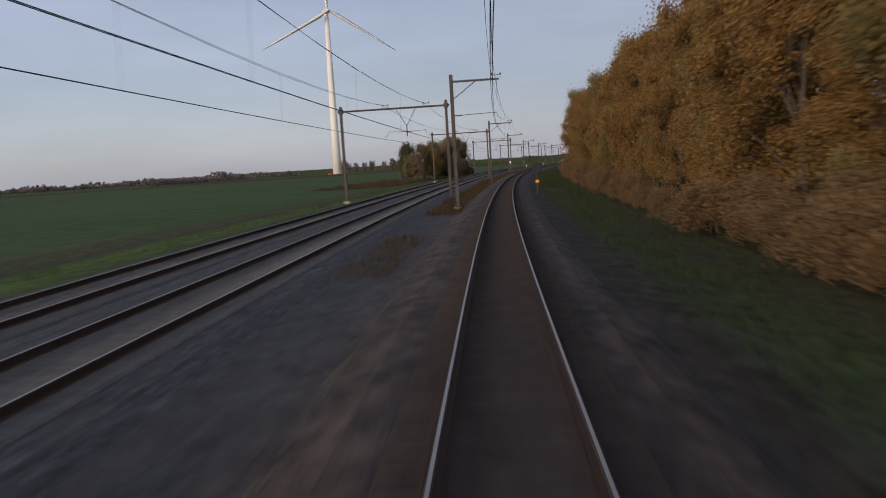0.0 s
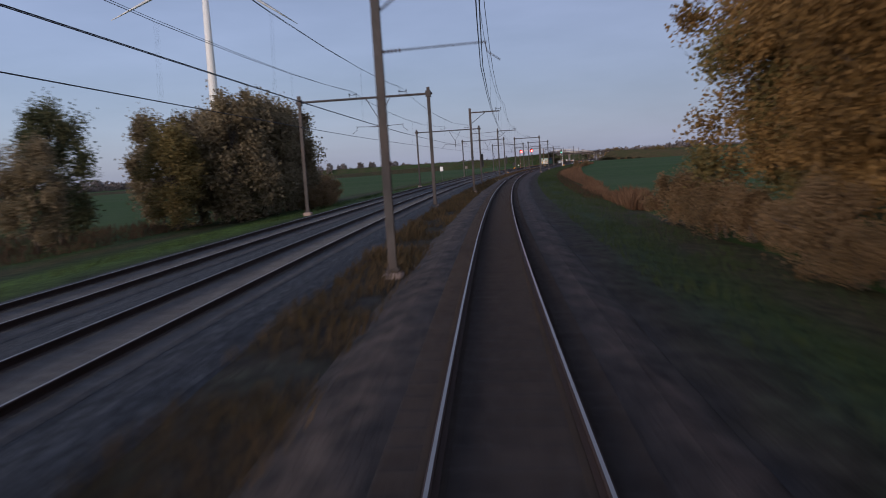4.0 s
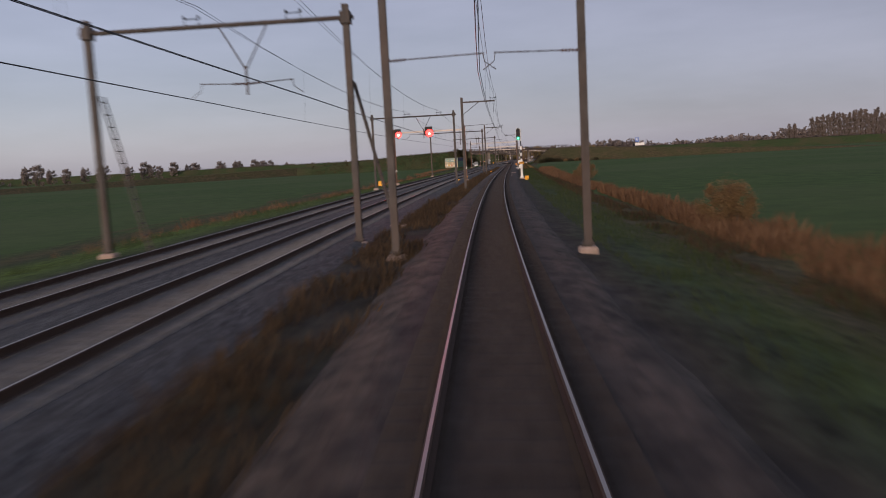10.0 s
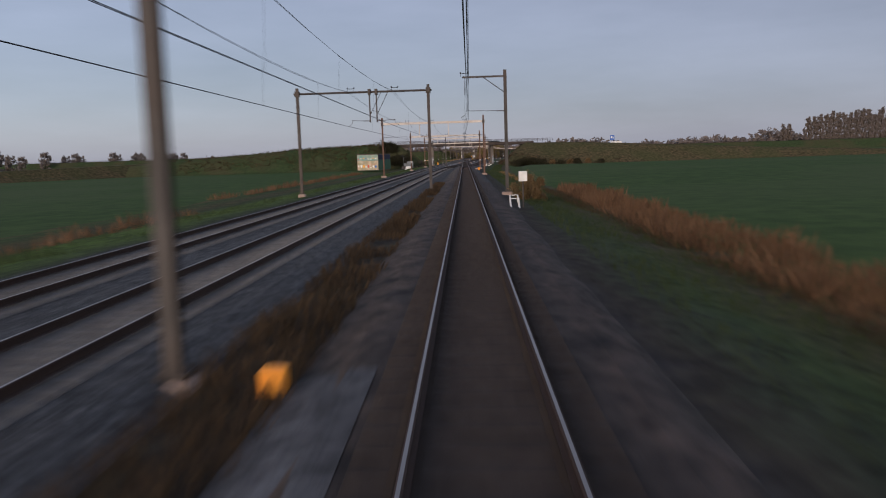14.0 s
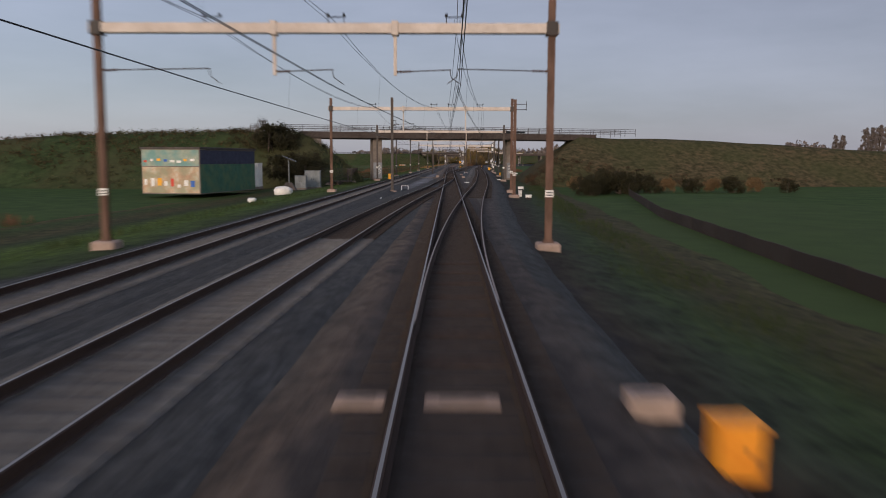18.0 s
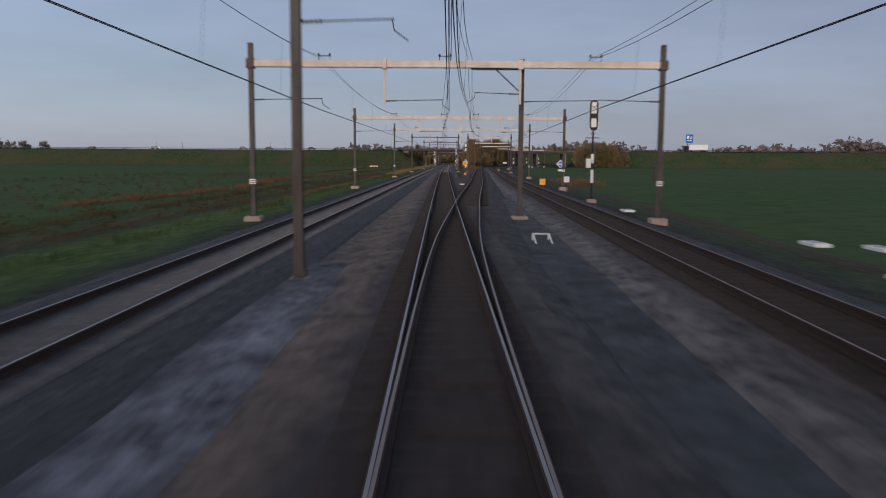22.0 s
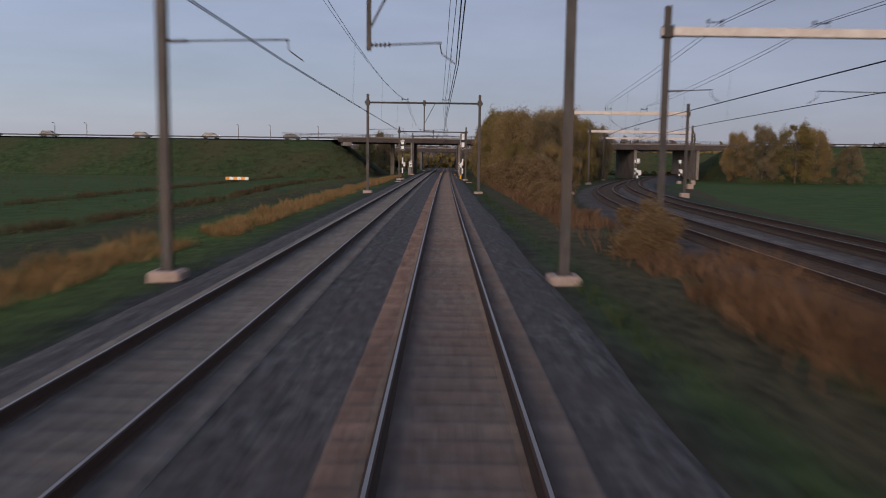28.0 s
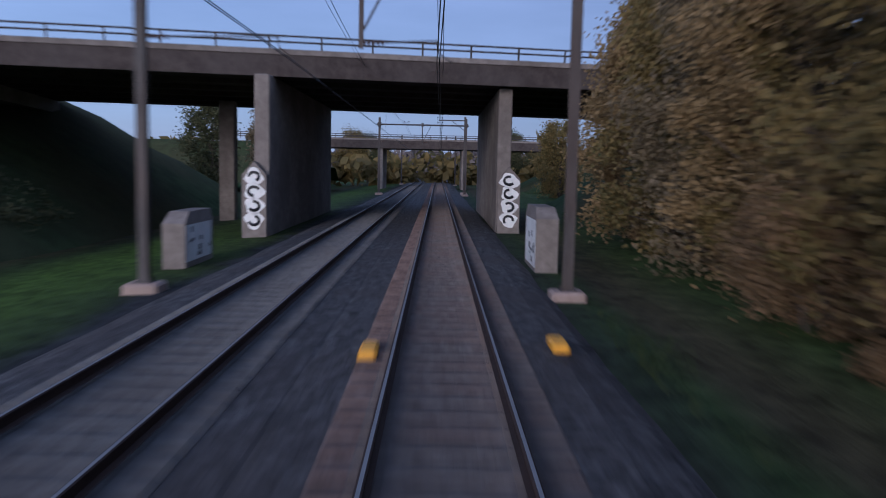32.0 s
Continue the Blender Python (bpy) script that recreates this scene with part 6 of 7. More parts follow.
m.add([(-0.8, -0.3, 4.1), (0.9, -0.3, 3.4), (0.9, 0.5, 3.4), (-0.8, 0.5, 4.1), (-0.8, -0.3, 4.05), (0.9, -0.3, 3.35), (0.9, 0.5, 3.35), (-0.8, 0.5, 4.05)],
      [(0, 1, 2, 3), (7, 6, 5, 4), (0, 4, 5, 1), (1, 5, 6, 2), (2, 6, 7, 3), (3, 7, 4, 0)])
part("panel", m, GLASS, t)
m = Mesh()
m.add([(-0.9, -0.6, 0), (0.9, -0.6, 0), (0.9, 0.6, 0), (-0.9, 0.6, 0), (-0.35, -0.2, 0.9), (0.35, -0.2, 0.9), (0.35, 0.2, 0.9), (-0.35, 0.2, 0.9)],
      [(3, 2, 1, 0), (4, 5, 6, 7), (0, 1, 5, 4), (1, 2, 6, 5), (2, 3, 7, 6), (3, 0, 4, 7)])
part("base", m, STEEL, t)
for s, l, w, h in ((788.7, -16.8, 1.8, 0.8), (775, -16.5, 0.7, 0.3)):
    t = thing("sack", M(s, l, -0.85), "sagging white bulk sack lying on the grass", "sack")
    m = Mesh()
    n = 10
    vs = []
    for j in range(5):
        rr = (0.9, 1.05, 1.0, 0.75, 0.3)[j]
        for i in range(n):
            a = 2 * math.pi * i / n
            k = 1 + 0.12 * math.sin(3 * a + j)
            vs.append((w / 2 * rr * k * math.cos(a), w * 0.4 * rr * k * math.sin(a), h * (0, 0.3, 0.7, 0.95, 1.0)[j] + 0.05 * math.sin(2 * a + s)))
    m.add(vs, [(j * n + i, j * n + (i + 1) % n, (j + 1) * n + (i + 1) % n, (j + 1) * n + i) for j in range(4) for i in range(n)] + [tuple(range(40, 50))])
    part("sack_body", m, WHITE, t, smooth=True)
t = thing("flat_trailer", M(826, -16.0, -1.0), "small metal trailer with an upright frame", "trailer")
m = Mesh()
m.box(-1.6, -0.8, 0.45, 1.6, 0.8, 0.58, 0.02)
part("bed", m, STEEL, t)
for x in (-1.55, 1.5):
    m = Mesh()
    m.tube([(x, -0.7, 0.5), (x, -0.7, 1.9), (x, 0.7, 1.9), (x, 0.7, 0.5)], 0.04, 6)
    part("end_frame", m, STEEL, t)
for y in (-0.85, 0.7):
    m = Mesh()
    m.disc((0, y, 0.3), (0, 1, 0), 0.3, 0.3, 0.16, 14)
    part("wheel", m, DARK, t)
# tall mesh fence beside the overpass slope, with rubble in front of it
t = thing("wire_fence", Matrix.Identity(4), "tall grey mesh fence with posts below the overpass", "fence")
FENCE = [(825.5, -19.3), (827.0, -15.2), (835.0, -15.3), (843.5, -15.5)]
for (s0, l0), (s1, l1) in zip(FENCE, FENCE[1:]):
    a, b = P(s0, l0), P(s1, l1)
    n = max(2, int((b - a).length / 2.4))
    for k in range(n + 1):
        m = Mesh()
        q = a.lerp(b, k / n)
        m.tube([q + Vector((0, 0, -1.3)), q + Vector((0, 0, 1.35))], 0.035, 6)
        part("fence_post", m, STEEL, t)
    for z in (-0.9, 0.2, 1.3):
        m = Mesh()
        m.tube([a + Vector((0, 0, z)), b + Vector((0, 0, z))], 0.025, 5)
        part("fence_rail", m, STEEL, t)
    m = Mesh()
    n = int((b - a).length / 0.09)
    for k in range(n):
        q = a.lerp(b, (k + 0.5) / n)
        m.tube([q + Vector((0, 0, -1.0)), q + Vector((0, 0, 1.28))], 0.012, 3, caps=False)
    part("fence_mesh", m, STEEL, t, kind="stuff")
for s0, l0, w0, h0 in ((826.2, -17.6, 1.5, 0.35), (826.5, -16.6, 0.9, 0.5), (829.5, -14.6, 1.1, 0.55), (831.5, -14.7, 0.7, 0.8), (834, -14.6, 0.8, 0.4), (823, -20.5, 1.0, 0.5)):
    t = thing("rubble_heap", M(s0, l0, -1.0, 20 * w0), "pale slabs and rubble heaped on the grass", "rubble")
    for k in range(4):
        m = Mesh()
        m.box(-w0 / 2 + 0.12 * k, -0.3 + 0.05 * k, h0 * k / 4, w0 / 2 - 0.1 * k, 0.3 - 0.04 * k, h0 * (k + 0.9) / 4, 0.03)
        part("slab", m, CONCRETE if k % 2 else FOOTING, t)
# timber edging of the ditch beyond the right verge
t = thing("ditch_edging", Matrix.Identity(4), "dark timber edging along the far bank of the ditch", "retaining edge", kind="structure")
for k in range(57):
    s = 645 + k * 2.8
    f = lambda q: float(np.interp(q, [640, 713, 730, 767, 806], [8.6, 10.6, 12.4, 15.2, 21.5]))
    a, b = P(s, f(s), 0), P(s + 2.72, f(s + 2.72), 0)
    d = (b - a).normalized()
    n = Vector((d.y, -d.x, 0)) * 0.08
    m = Mesh()
    z0, z1 = Vector((0, 0, -1.7)), Vector((0, 0, -1.4 + 0.68 * min(1.0, max(0.03, (s - 645) / 60)) - 0.03 * (k % 2)))
    m.add([a + z0, b + z0, b + n + z0, a + n + z0, a + z1, b + z1, b + n + z1, a + n + z1],
          [(3, 2, 1, 0), (4, 5, 6, 7), (0, 1, 5, 4), (1, 2, 6, 5), (2, 3, 7, 6), (3, 0, 4, 7)])
    part("board", m, WOOD_SLEEPER, t)
field2 = Mesh()
for s in np.arange(645, 805, 5.0):
    s = float(s)
    e0, e1 = (min(1.0, max(0.0, min((q - 645) / 60, (805 - q) / 12))) for q in (s, s + 5))
    field2.quad(P(s, f(s) + 0.07, -1.46 + 0.7 * e0), P(s, 120, -1.46 + 0.16 * e0), P(s + 5, 120, -1.46 + 0.16 * e1), P(s + 5, f(s + 5) + 0.07, -1.46 + 0.7 * e1))
solid("field_right", field2, FIELD, "bright green meadow behind the ditch", "field")


# ---------------------------------------------------------------- trees and shrubs
def leaves(rng, centres, radii, per, size, flat=0.6, tight=0.5):
    """Small leaf quads round each clump centre, as one mesh."""
    k = len(centres)
    c = np.repeat(np.array(centres), per, axis=0)
    r = np.repeat(np.array(radii), per)[:, None]
    d = rng.normal(size=(k * per, 3))
    d /= np.linalg.norm(d, axis=1)[:, None] + 1e-9
    pos = c + rng.normal(size=(k * per, 3)) * r * tight * np.array([1, 1, flat])
    u = rng.normal(size=(k * per, 3))
    u /= np.linalg.norm(u, axis=1)[:, None]
    w = np.cross(u, rng.normal(size=(k * per, 3)))
    w /= np.linalg.norm(w, axis=1)[:, None]
    s = size * rng.uniform(0.6, 1.4, (k * per, 1))
    v = np.stack([pos - u * s, pos + w * s * 0.6, pos + u * s, pos - w * s * 0.6], 1).reshape(-1, 3)
    m = Mesh()
    m.v = [tuple(q) for q in v.tolist()]
    m.f = [(4 * i, 4 * i + 1, 4 * i + 2, 4 * i + 3) for i in range(k * per)]
    m.mi = [0] * (k * per)
    return m


def make_tree(seed, h, width, leaf, label, clumps=60, per=70, size=0.3, base=0.25, name="tree", category="tree", lean=0.3, pointy=0.0, stems=1, tight=0.5):
    rng = np.random.default_rng(seed)
    t = thing(name, Matrix.Identity(4), label, category)
    wood = Mesh()
    centres, radii = [], []
    for q in range(stems):
        ox, oy = (0, 0) if stems == 1 else rng.normal(0, width * 0.18, 2)
        top = Vector((ox + rng.normal(0, lean), oy + rng.normal(0, lean), h * (0.85 if stems == 1 else rng.uniform(0.55, 0.9))))
        pts = [Vector((ox, oy, -0.3)).lerp(top, u) + Vector((math.sin(u * 5 + seed) * 0.12 * u, math.cos(u * 4 + seed) * 0.12 * u, 0)) for u in np.linspace(0, 1, 7)]
        wood.tube(pts, 0.016 * h + 0.03 if stems == 1 else 0.06, 7, 0.03)
        for k in range(max(3, int(clumps / stems))):
            u = base + (1 - base) * rng.uniform(0, 1) ** 0.85
            prof = math.sin(math.pi * min(1, (u - base) / (1 - base) * (0.72 - 0.2 * pointy) + 0.2)) ** (0.7 + pointy)
            a = rng.uniform(0, 2 * math.pi)
            r = width / 2 * prof * rng.uniform(0.35, 1.0) ** 0.6 * (1 + 0.25 * math.sin(3 * a + seed))
            c = Vector((ox + r * math.cos(a), oy + r * math.sin(a), h * u * rng.uniform(0.94, 1.03)))
            centres.append(tuple(c))
            radii.append(width * rng.uniform(0.07, 0.2))
            if k % 3 == 0:
                st = Vector((ox, oy, -0.3)).lerp(top, max(0.12, u - 0.22))
                wood.tube([st, st.lerp(c, 0.5) + Vector((0, 0, 0.15)), c], 0.012 * h * 0.5, 5, 0.015, caps=False)
    part("trunk", wood, BARK, t)
    part("crown", leaves(rng, centres, radii, per, size, 1.15, tight), leaf, t)
    return t


def plant(protos, spots, z=-0.9):
    """Puts copies of the given trees at (chainage, offset, scale)."""
    for i, (s, l, k) in enumerate(spots):
        p = protos[i % len(protos)]
        m = M(s, l, z, random.uniform(0, 360)) @ Matrix.Diagonal((k, k, k * random.uniform(0.92, 1.08), 1))
        c = copy_thing(p, m)
        c.matrix_world = m


def retire(protos):
    for p in protos:
        for o in (*p.children_recursive, p):
            bpy.data.objects.remove(o)


AUT = "autumn tree with golden-brown leaves beside the line"
wood_trees = [make_tree(i, 15.0, 8.5, (AUTUMN, AUTUMN, OLIVE, AUTUMN)[i], AUT, 78, 520, 0.095, 0.1, tight=0.36) for i in range(4)]
spots = []
rr = random.Random(5)
for s in np.arange(14, 200, 6.2):
    spots.append((float(s) + rr.uniform(-1.5, 1.5), 14.5 + rr.uniform(-0.8, 1.6), rr.uniform(0.7, 1.12)))
for s in np.arange(20, 205, 8.0):
    spots.append((float(s) + rr.uniform(-2, 2), 22 + rr.uniform(-2, 3), rr.uniform(1.25, 1.6)))
spots += [(196, 14.5, 1.3), (201, 17, 1.38), (205, 21, 1.35), (189, 15.5, 1.25), (208, 26, 1.2)]
plant(wood_trees, spots, -1.2)
under = [make_tree(20 + i, 3.2, 3.8, UNDER, "reddish-brown shrub at the edge of the wood", 50, 260, 0.075, 0.05, "shrub", "shrub", stems=4) for i in range(2)]
plant(under, [(float(s) + rr.uniform(-1, 1), 10.2 + rr.uniform(-0.6, 1.0), rr.uniform(0.35, 0.8)) for s in np.arange(12, 206, 3.2)], -1.1)
retire(wood_trees)

dull_trees = [make_tree(40 + i, 9.4, 5.4, (TAN, DULL, OLIVE)[i], "dense dark green tree beside the tracks", 100, 170, 0.12, 0.08, pointy=0.35) for i in range(3)]
plant(dull_trees, [(208, -30.5, 0.8), (215, -33, 1.0), (222, -27, 0.9), (228, -31, 1.05)], -1.2)
tan_trees = [make_tree(45 + i, 9.4, 5.4, (TAN, TAN)[i], "olive and tan autumn tree beside the tracks", 100, 170, 0.12, 0.08, pointy=0.35) for i in range(2)]
plant(tan_trees, [(227, -27, 1.0), (226, -23, 1.1), (231, -22.5, 1.15), (236, -24, 1.2), (242, -23.5, 1.15), (248, -24.5, 1.0), (253, -25.5, 0.75), (233, -26, 1.1), (238, -30, 1.1), (246, -30, 1.0)], -1.2)
retire(tan_trees)
plant(under, [(258, -24.5, 1.0), (263, -25, 1.0), (268, -26, 0.8), (238, -19.5, 0.7), (246, -20.5, 0.8)], -1.2)
bare = [make_tree(50, 8.0, 5.0, GREYLEAF, "slender bare grey-brown tree", 60, 50, 0.1, 0.2)]
plant(bare, [(259, -27.5, 1.05), (263, -29, 1.0), (268, -32, 0.8), (836, -27.5, 0.75)], -1.0)
plant(bare, [(833, -29, 0.5)], 4.5)

# shrubs by the overpass and on its banks
scrub = [make_tree(60 + i, 2.6, 3.4, DARK_LEAF, "dark scrubby bush on the bank", 40, 170, 0.09, 0.03, "shrub", "shrub", stems=4) for i in range(2)]
plant(scrub, [(802, 15.8, 0.75), (805, 17.5, 0.85), (808, 18.5, 0.95), (807, 20.5, 0.9), (810, 22.5, 0.9), (811, 25, 0.75), (812, 31, 0.6), (812, 36, 0.7), (813, 44, 0.6)], -1.35)
plant(under, [(812, 21, 0.5), (813, 28, 0.45), (813, 34, 0.5), (814, 40, 0.45), (818, 17.5, 0.5)], -1.2)
plant(scrub, [(820, -20, 1.0), (824, -24, 1.1), (828, -22, 1.3)], 0.0)
plant(scrub, [(832, -27.5, 1.3), (834, -26, 1.2)], 4.2)
# shrubs at the reed belt
plant(under, [(518, 12.3, 0.7), (521, 12.8, 0.6), (436, 12.3, 0.55), (611, 4.6, 0.6)], -1.2)

# trees between the main line and the branch
junction = [make_tree(70 + i, 12.0, 8.0, (TAN, OLIVE, MUTED, MUTED)[i], "olive and gold autumn tree in the fork of the lines", 90, 420, 0.095, 0.06, tight=0.4) for i in range(4)]
spots = []
for s, l0, l1 in ((1196, 10, 14), (1204, 9.5, 17), (1212, 9.5, 20), (1220, 9.2, 22), (1228, 9.2, 25), (1236, 9.2, 27), (1244, 9.4, 28), (1252, 9.4, 30), (1260, 9.4, 31),
                  (1268, 9.5, 31), (1276, 10, 31)):
    l = l0 + (2.0 if s < 1240 else 1.6)
    while l < l1:
        spots.append((s + rr.uniform(-2, 2), l + rr.uniform(-0.6, 0.6), rr.uniform(0.85, 1.12) * (0.4 if s < 1216 else 0.58 if s < 1226 else 0.72 if l > 0.36 * (s - 1176) else 0.94)))
        l += 5.4
spots += [(float(q), 10.3 + rr.uniform(-0.4, 0.6), rr.uniform(0.85, 1.02)) for q in np.arange(1246, 1289, 4.6)]
plant(junction, spots, -0.9)
plant(under, [(1124, 6.6, 0.5), (1126.5, 7.3, 0.55), (1151, 7.6, 0.6), (1155, 7.0, 0.62), (1172, 9.0, 0.8), (1178, 9.0, 1.1), (1184, 8.6, 1.1), (1190, 8.4, 1.1)] + [(float(s), 7.6 + rr.uniform(-0.3, 0.5), rr.uniform(0.6, 0.9)) for s in np.arange(1196, 1272, 4)], -0.8)
plant(junction, [(1275, 70, 1.0), (1272, 76, 1.05), (1277, 82, 1.0), (1280, 66, 0.9), (1272, 88, 0.7)], -1.2)
plant(dull_trees, [(1330, 20, 1.3), (1336, -24, 1.1), (1345, 14, 1.0), (1350, -20, 1.2), (1410, 14, 1.2), (1420, -18, 1.2), (1440, 14, 1.2), (1455, -18, 1.2), (1480, -16, 1.2)], -1.0)
retire(bare)


# ---------------------------------------------------------------- grass, reeds and weeds
def blades(name, label, rng, bands, leaf, density, h, w=0.03, category="grass", gate=-0.12):
    """Upright blades scattered over bands of (from, to, near offset, far offset, ground height, height factor)."""
    m = Mesh()
    V, n = [], 0
    for s0, s1, f0, f1, z, k in bands:
        cnt = int((s1 - s0) * abs((f1(s0) if callable(f1) else f1) - (f0(s0) if callable(f0) else f0)) * density)
        for s in rng.uniform(s0, s1, cnt):
            s = float(s)
            a = f0(s) if callable(f0) else f0
            b = f1(s) if callable(f1) else f1
            l = a + (b - a) * rng.uniform()
            g = noise.noise(Vector((s * 0.25, l * 0.5, 7)))
            if g < gate:
                continue
            p = P(s, l, z(l) if callable(z) else z)
            hh = h * k * rng.uniform(0.5, 1.15) * (0.75 + 0.8 * max(0, g))
            an = rng.uniform(0, math.pi)
            dx, dy = math.cos(an) * w * hh / h, math.sin(an) * w * hh / h
            lx, ly = rng.normal(0, 0.2 * hh, 2)
            V += [(p.x - dx, p.y - dy, p.z - 0.1), (p.x + dx, p.y + dy, p.z - 0.1), (p.x + dx * 0.6 + lx * .5, p.y + dy * 0.6 + ly * .5, p.z + hh * 0.6), (p.x + lx, p.y + ly, p.z + hh)]
            n += 1
    m.v, m.f, m.mi = V, [(4 * i, 4 * i + 1, 4 * i + 2, 4 * i + 3) for i in range(n)], [0] * n
    return solid(name, m, leaf, label, category, kind="stuff")


rng = np.random.default_rng(11)
slope = lambda l: float(np.interp(l, [2.4, 3.8, 5.6, 7.6, 9.9], [-0.5, -0.62, -0.85, -1.15, -1.42]))
blades("reed_belt", "belt of dry orange-brown reeds along the ditch", rng,
       [(216, 233, 9.2, 11.6, -1.5, 1.3), (230, 262, 9.2, 11.0, -1.5, 0.8), (262, 640, lambda s: 9.3 + 1.2 * math.sin(s * 0.03), lambda s: 12.6 + 0.8 * math.sin(s * 0.021), -1.5, 1.0)], REED, 95, 1.0, 0.02, "reeds", gate=-0.4)
blades("bank_grass", "brown dead grass on the ditch bank below the reeds", rng, [(232, 640, 7.4, 9.6, lambda l: float(np.interp(l, [7.4, 9.9], [-1.15, -1.42])), 1.0)], RUSTWEED, 40, 0.4, 0.016, gate=-0.3)
blades("reed_belt_left", "dark brown reed strip along the meadow ditch", rng,
       [(430, 610, -21.5, -19.0, -1.4, 0.7), (256, 320, -20, -17.5, -1.4, 0.5), (640, 760, -29, -26.5, -1.5, 0.6)], REED, 14, 1.4, 0.05, "reeds")
blades("dry_grass", "brown patch of dead growth in the meadow", rng, [(166, 232, -45, -27, -1.45, 1.0)], RUSTWEED, 9, 0.8, 0.05, gate=-0.3)
blades("straw_strip", "strip of pale dry straw grass beside the outer track", rng,
       [(1040, 1130, lambda s: LEFT2(s) - 8.6, lambda s: LEFT2(s) - 5.6, -0.95, 1.0), (1130, 1262, lambda s: LEFT2(s) - 7.6, lambda s: LEFT2(s) - 5.0, -0.9, 1.0)], STRAW, 90, 0.7, 0.016, gate=-0.12)
blades("weeds_between_tracks", "brown weeds and tufts between the tracks", rng,
       [(22, 34, -4.9, -3.2, -0.5, 0.8), (48, 330, lambda s: LEFT1(s) + 2.4, -2.45, -0.52, 1.0), (930, 1040, 2.9, lambda s: max(3.2, RIGHT2(s) - 2.0), -0.5, 0.7)], TUFT, 75, 0.42, 0.013, gate=-0.3)
blades("weeds_between_tracks", "rust-brown weeds and tufts between the tracks", rng, [(330, 640, lambda s: LEFT1(s) + 2.5, -2.45, -0.52, 1.0)], RUSTWEED, 75, 0.45, 0.013, gate=-0.3)
blades("verge_tufts", "rough green and brown grass on the verge", rng,
       [(-6, 715, 3.8, 9.0, slope, 1.0), (1040, 1270, 3.2, 7.6, slope, 1.2), (720, 820, lambda s: RIGHT1(s) + 3.2, lambda s: RIGHT1(s) + 8.0, -0.95, 1.0)], GREENTUFT, 34, 0.26, 0.014, gate=-0.35)
blades("verge_tufts_left", "green grass beside the outer track", rng,
       [(-6, 1260, lambda s: LEFT2(s) - 8.0, lambda s: LEFT2(s) - 2.9, -0.8, 1.0)], GREENTUFT, 16, 0.3, 0.018)
blades("dry_grass", "tall orange-brown dry grass between the main line and the branch", rng,
       [(1086, 1106, 6.2, 9.4, -0.7, 1.8), (1084, 1122, 5.8, 9.2, -0.7, 1.1), (1066, 1135, 5.2, lambda s: min(9.5, RIGHT2(s) - 2.8), -0.65, 1.0), (1135, 1200, 5.6, 8.6, -0.7, 0.9)], REED, 75, 0.85, 0.016, gate=-0.4)
blades("dry_grass", "clump of orange-brown dry grass in the meadow", rng, [(988, 1012, 19, 25, -1.45, 1.0)], REED, 14, 1.1, 0.035)
blades("fork_grass", "olive grass growing in the gravel of the fork", rng, [(978, 1075, lambda q: 2.9, lambda q: max(3.2, min(RIGHT2(q) - 1.9, 6.5)), -0.42, 0.7)], DULL, 40, 0.5, 0.025, gate=-0.15)
blades("straw_strip", "pale straw grass along the ditch bank", rng, [(640, 716, 6.6, 8.0, -1.05, 0.7)], STRAW, 12, 0.7, 0.026)


def bank_growth(name, label, s0, s1, l0, l1, h, leaf, n, size, seed):
    """Low tangled growth over a bank of height h(s, offset)."""
    rg = np.random.default_rng(seed)
    c, r = [], []
    for s, l in zip(rg.uniform(s0, s1, n), rg.uniform(0, 1, n) ** 1.6):
        l = l0 + (l1 - l0) * float(l)
        z = h(float(s), l)
        if z < -1.3:
            continue
        c.append(tuple(P(float(s), l, z + 0.1)))
        r.append(float(rg.uniform(0.35, 0.9)))
    return solid(name, leaves(rg, c, r, 30, size, 0.7), leaf, label, "undergrowth", kind="stuff")


bank_growth("bank_growth", "dead brown growth on the overpass bank", 818, 840, 12.5, 60, ramp_right, RUSTWEED, 900, 0.1, 31)
bank_growth("bank_growth", "dark bramble growth on the overpass bank", 818, 842, -14.5, -60, ramp_left, DULL, 1000, 0.1, 32)
bank_growth("bank_growth", "band of brown growth low on the embankment", 824, 836, -30, -110, ramp_left, TUFT, 900, 0.1, 35)
bank_growth("bank_growth", "dark band of scrub low on the embankment", 822, 838, 30, 150, ramp_right, DARK_LEAF, 1200, 0.14, 36)
bank_growth("bank_growth", "dark grass tussocks on the motorway bank", 1272, 1290, -18, -70, mw, DULL, 700, 0.1, 33)
bank_growth("bank_growth", "brown growth on the bank between the underpasses", 1272, 1292, 9, 35, mw, UNDER, 900, 0.1, 34)
bank_growth("meadow_tussocks", "rough brown tussocks in the wet meadow", 870, 1075, -17, -75, lambda s, l: -1.29, TUFT, 900, 0.08, 41)
bank_growth("meadow_tussocks", "dark green tussocks in the wet meadow", 1060, 1272, -15, -80, lambda s, l: -1.29, DULL, 900, 0.07, 42)
blades("meadow_strips", "olive-brown strips of rough grass along the meadow ditch", rng, [(860, 1040, lambda q: LEFT2(q) - 13, lambda q: LEFT2(q) - 10.5, -1.25, 0.6), (860, 1000, lambda q: LEFT2(q) - 19, lambda q: LEFT2(q) - 17, -1.4, 0.8)], TUFT, 30, 0.5, 0.025, gate=-0.3)
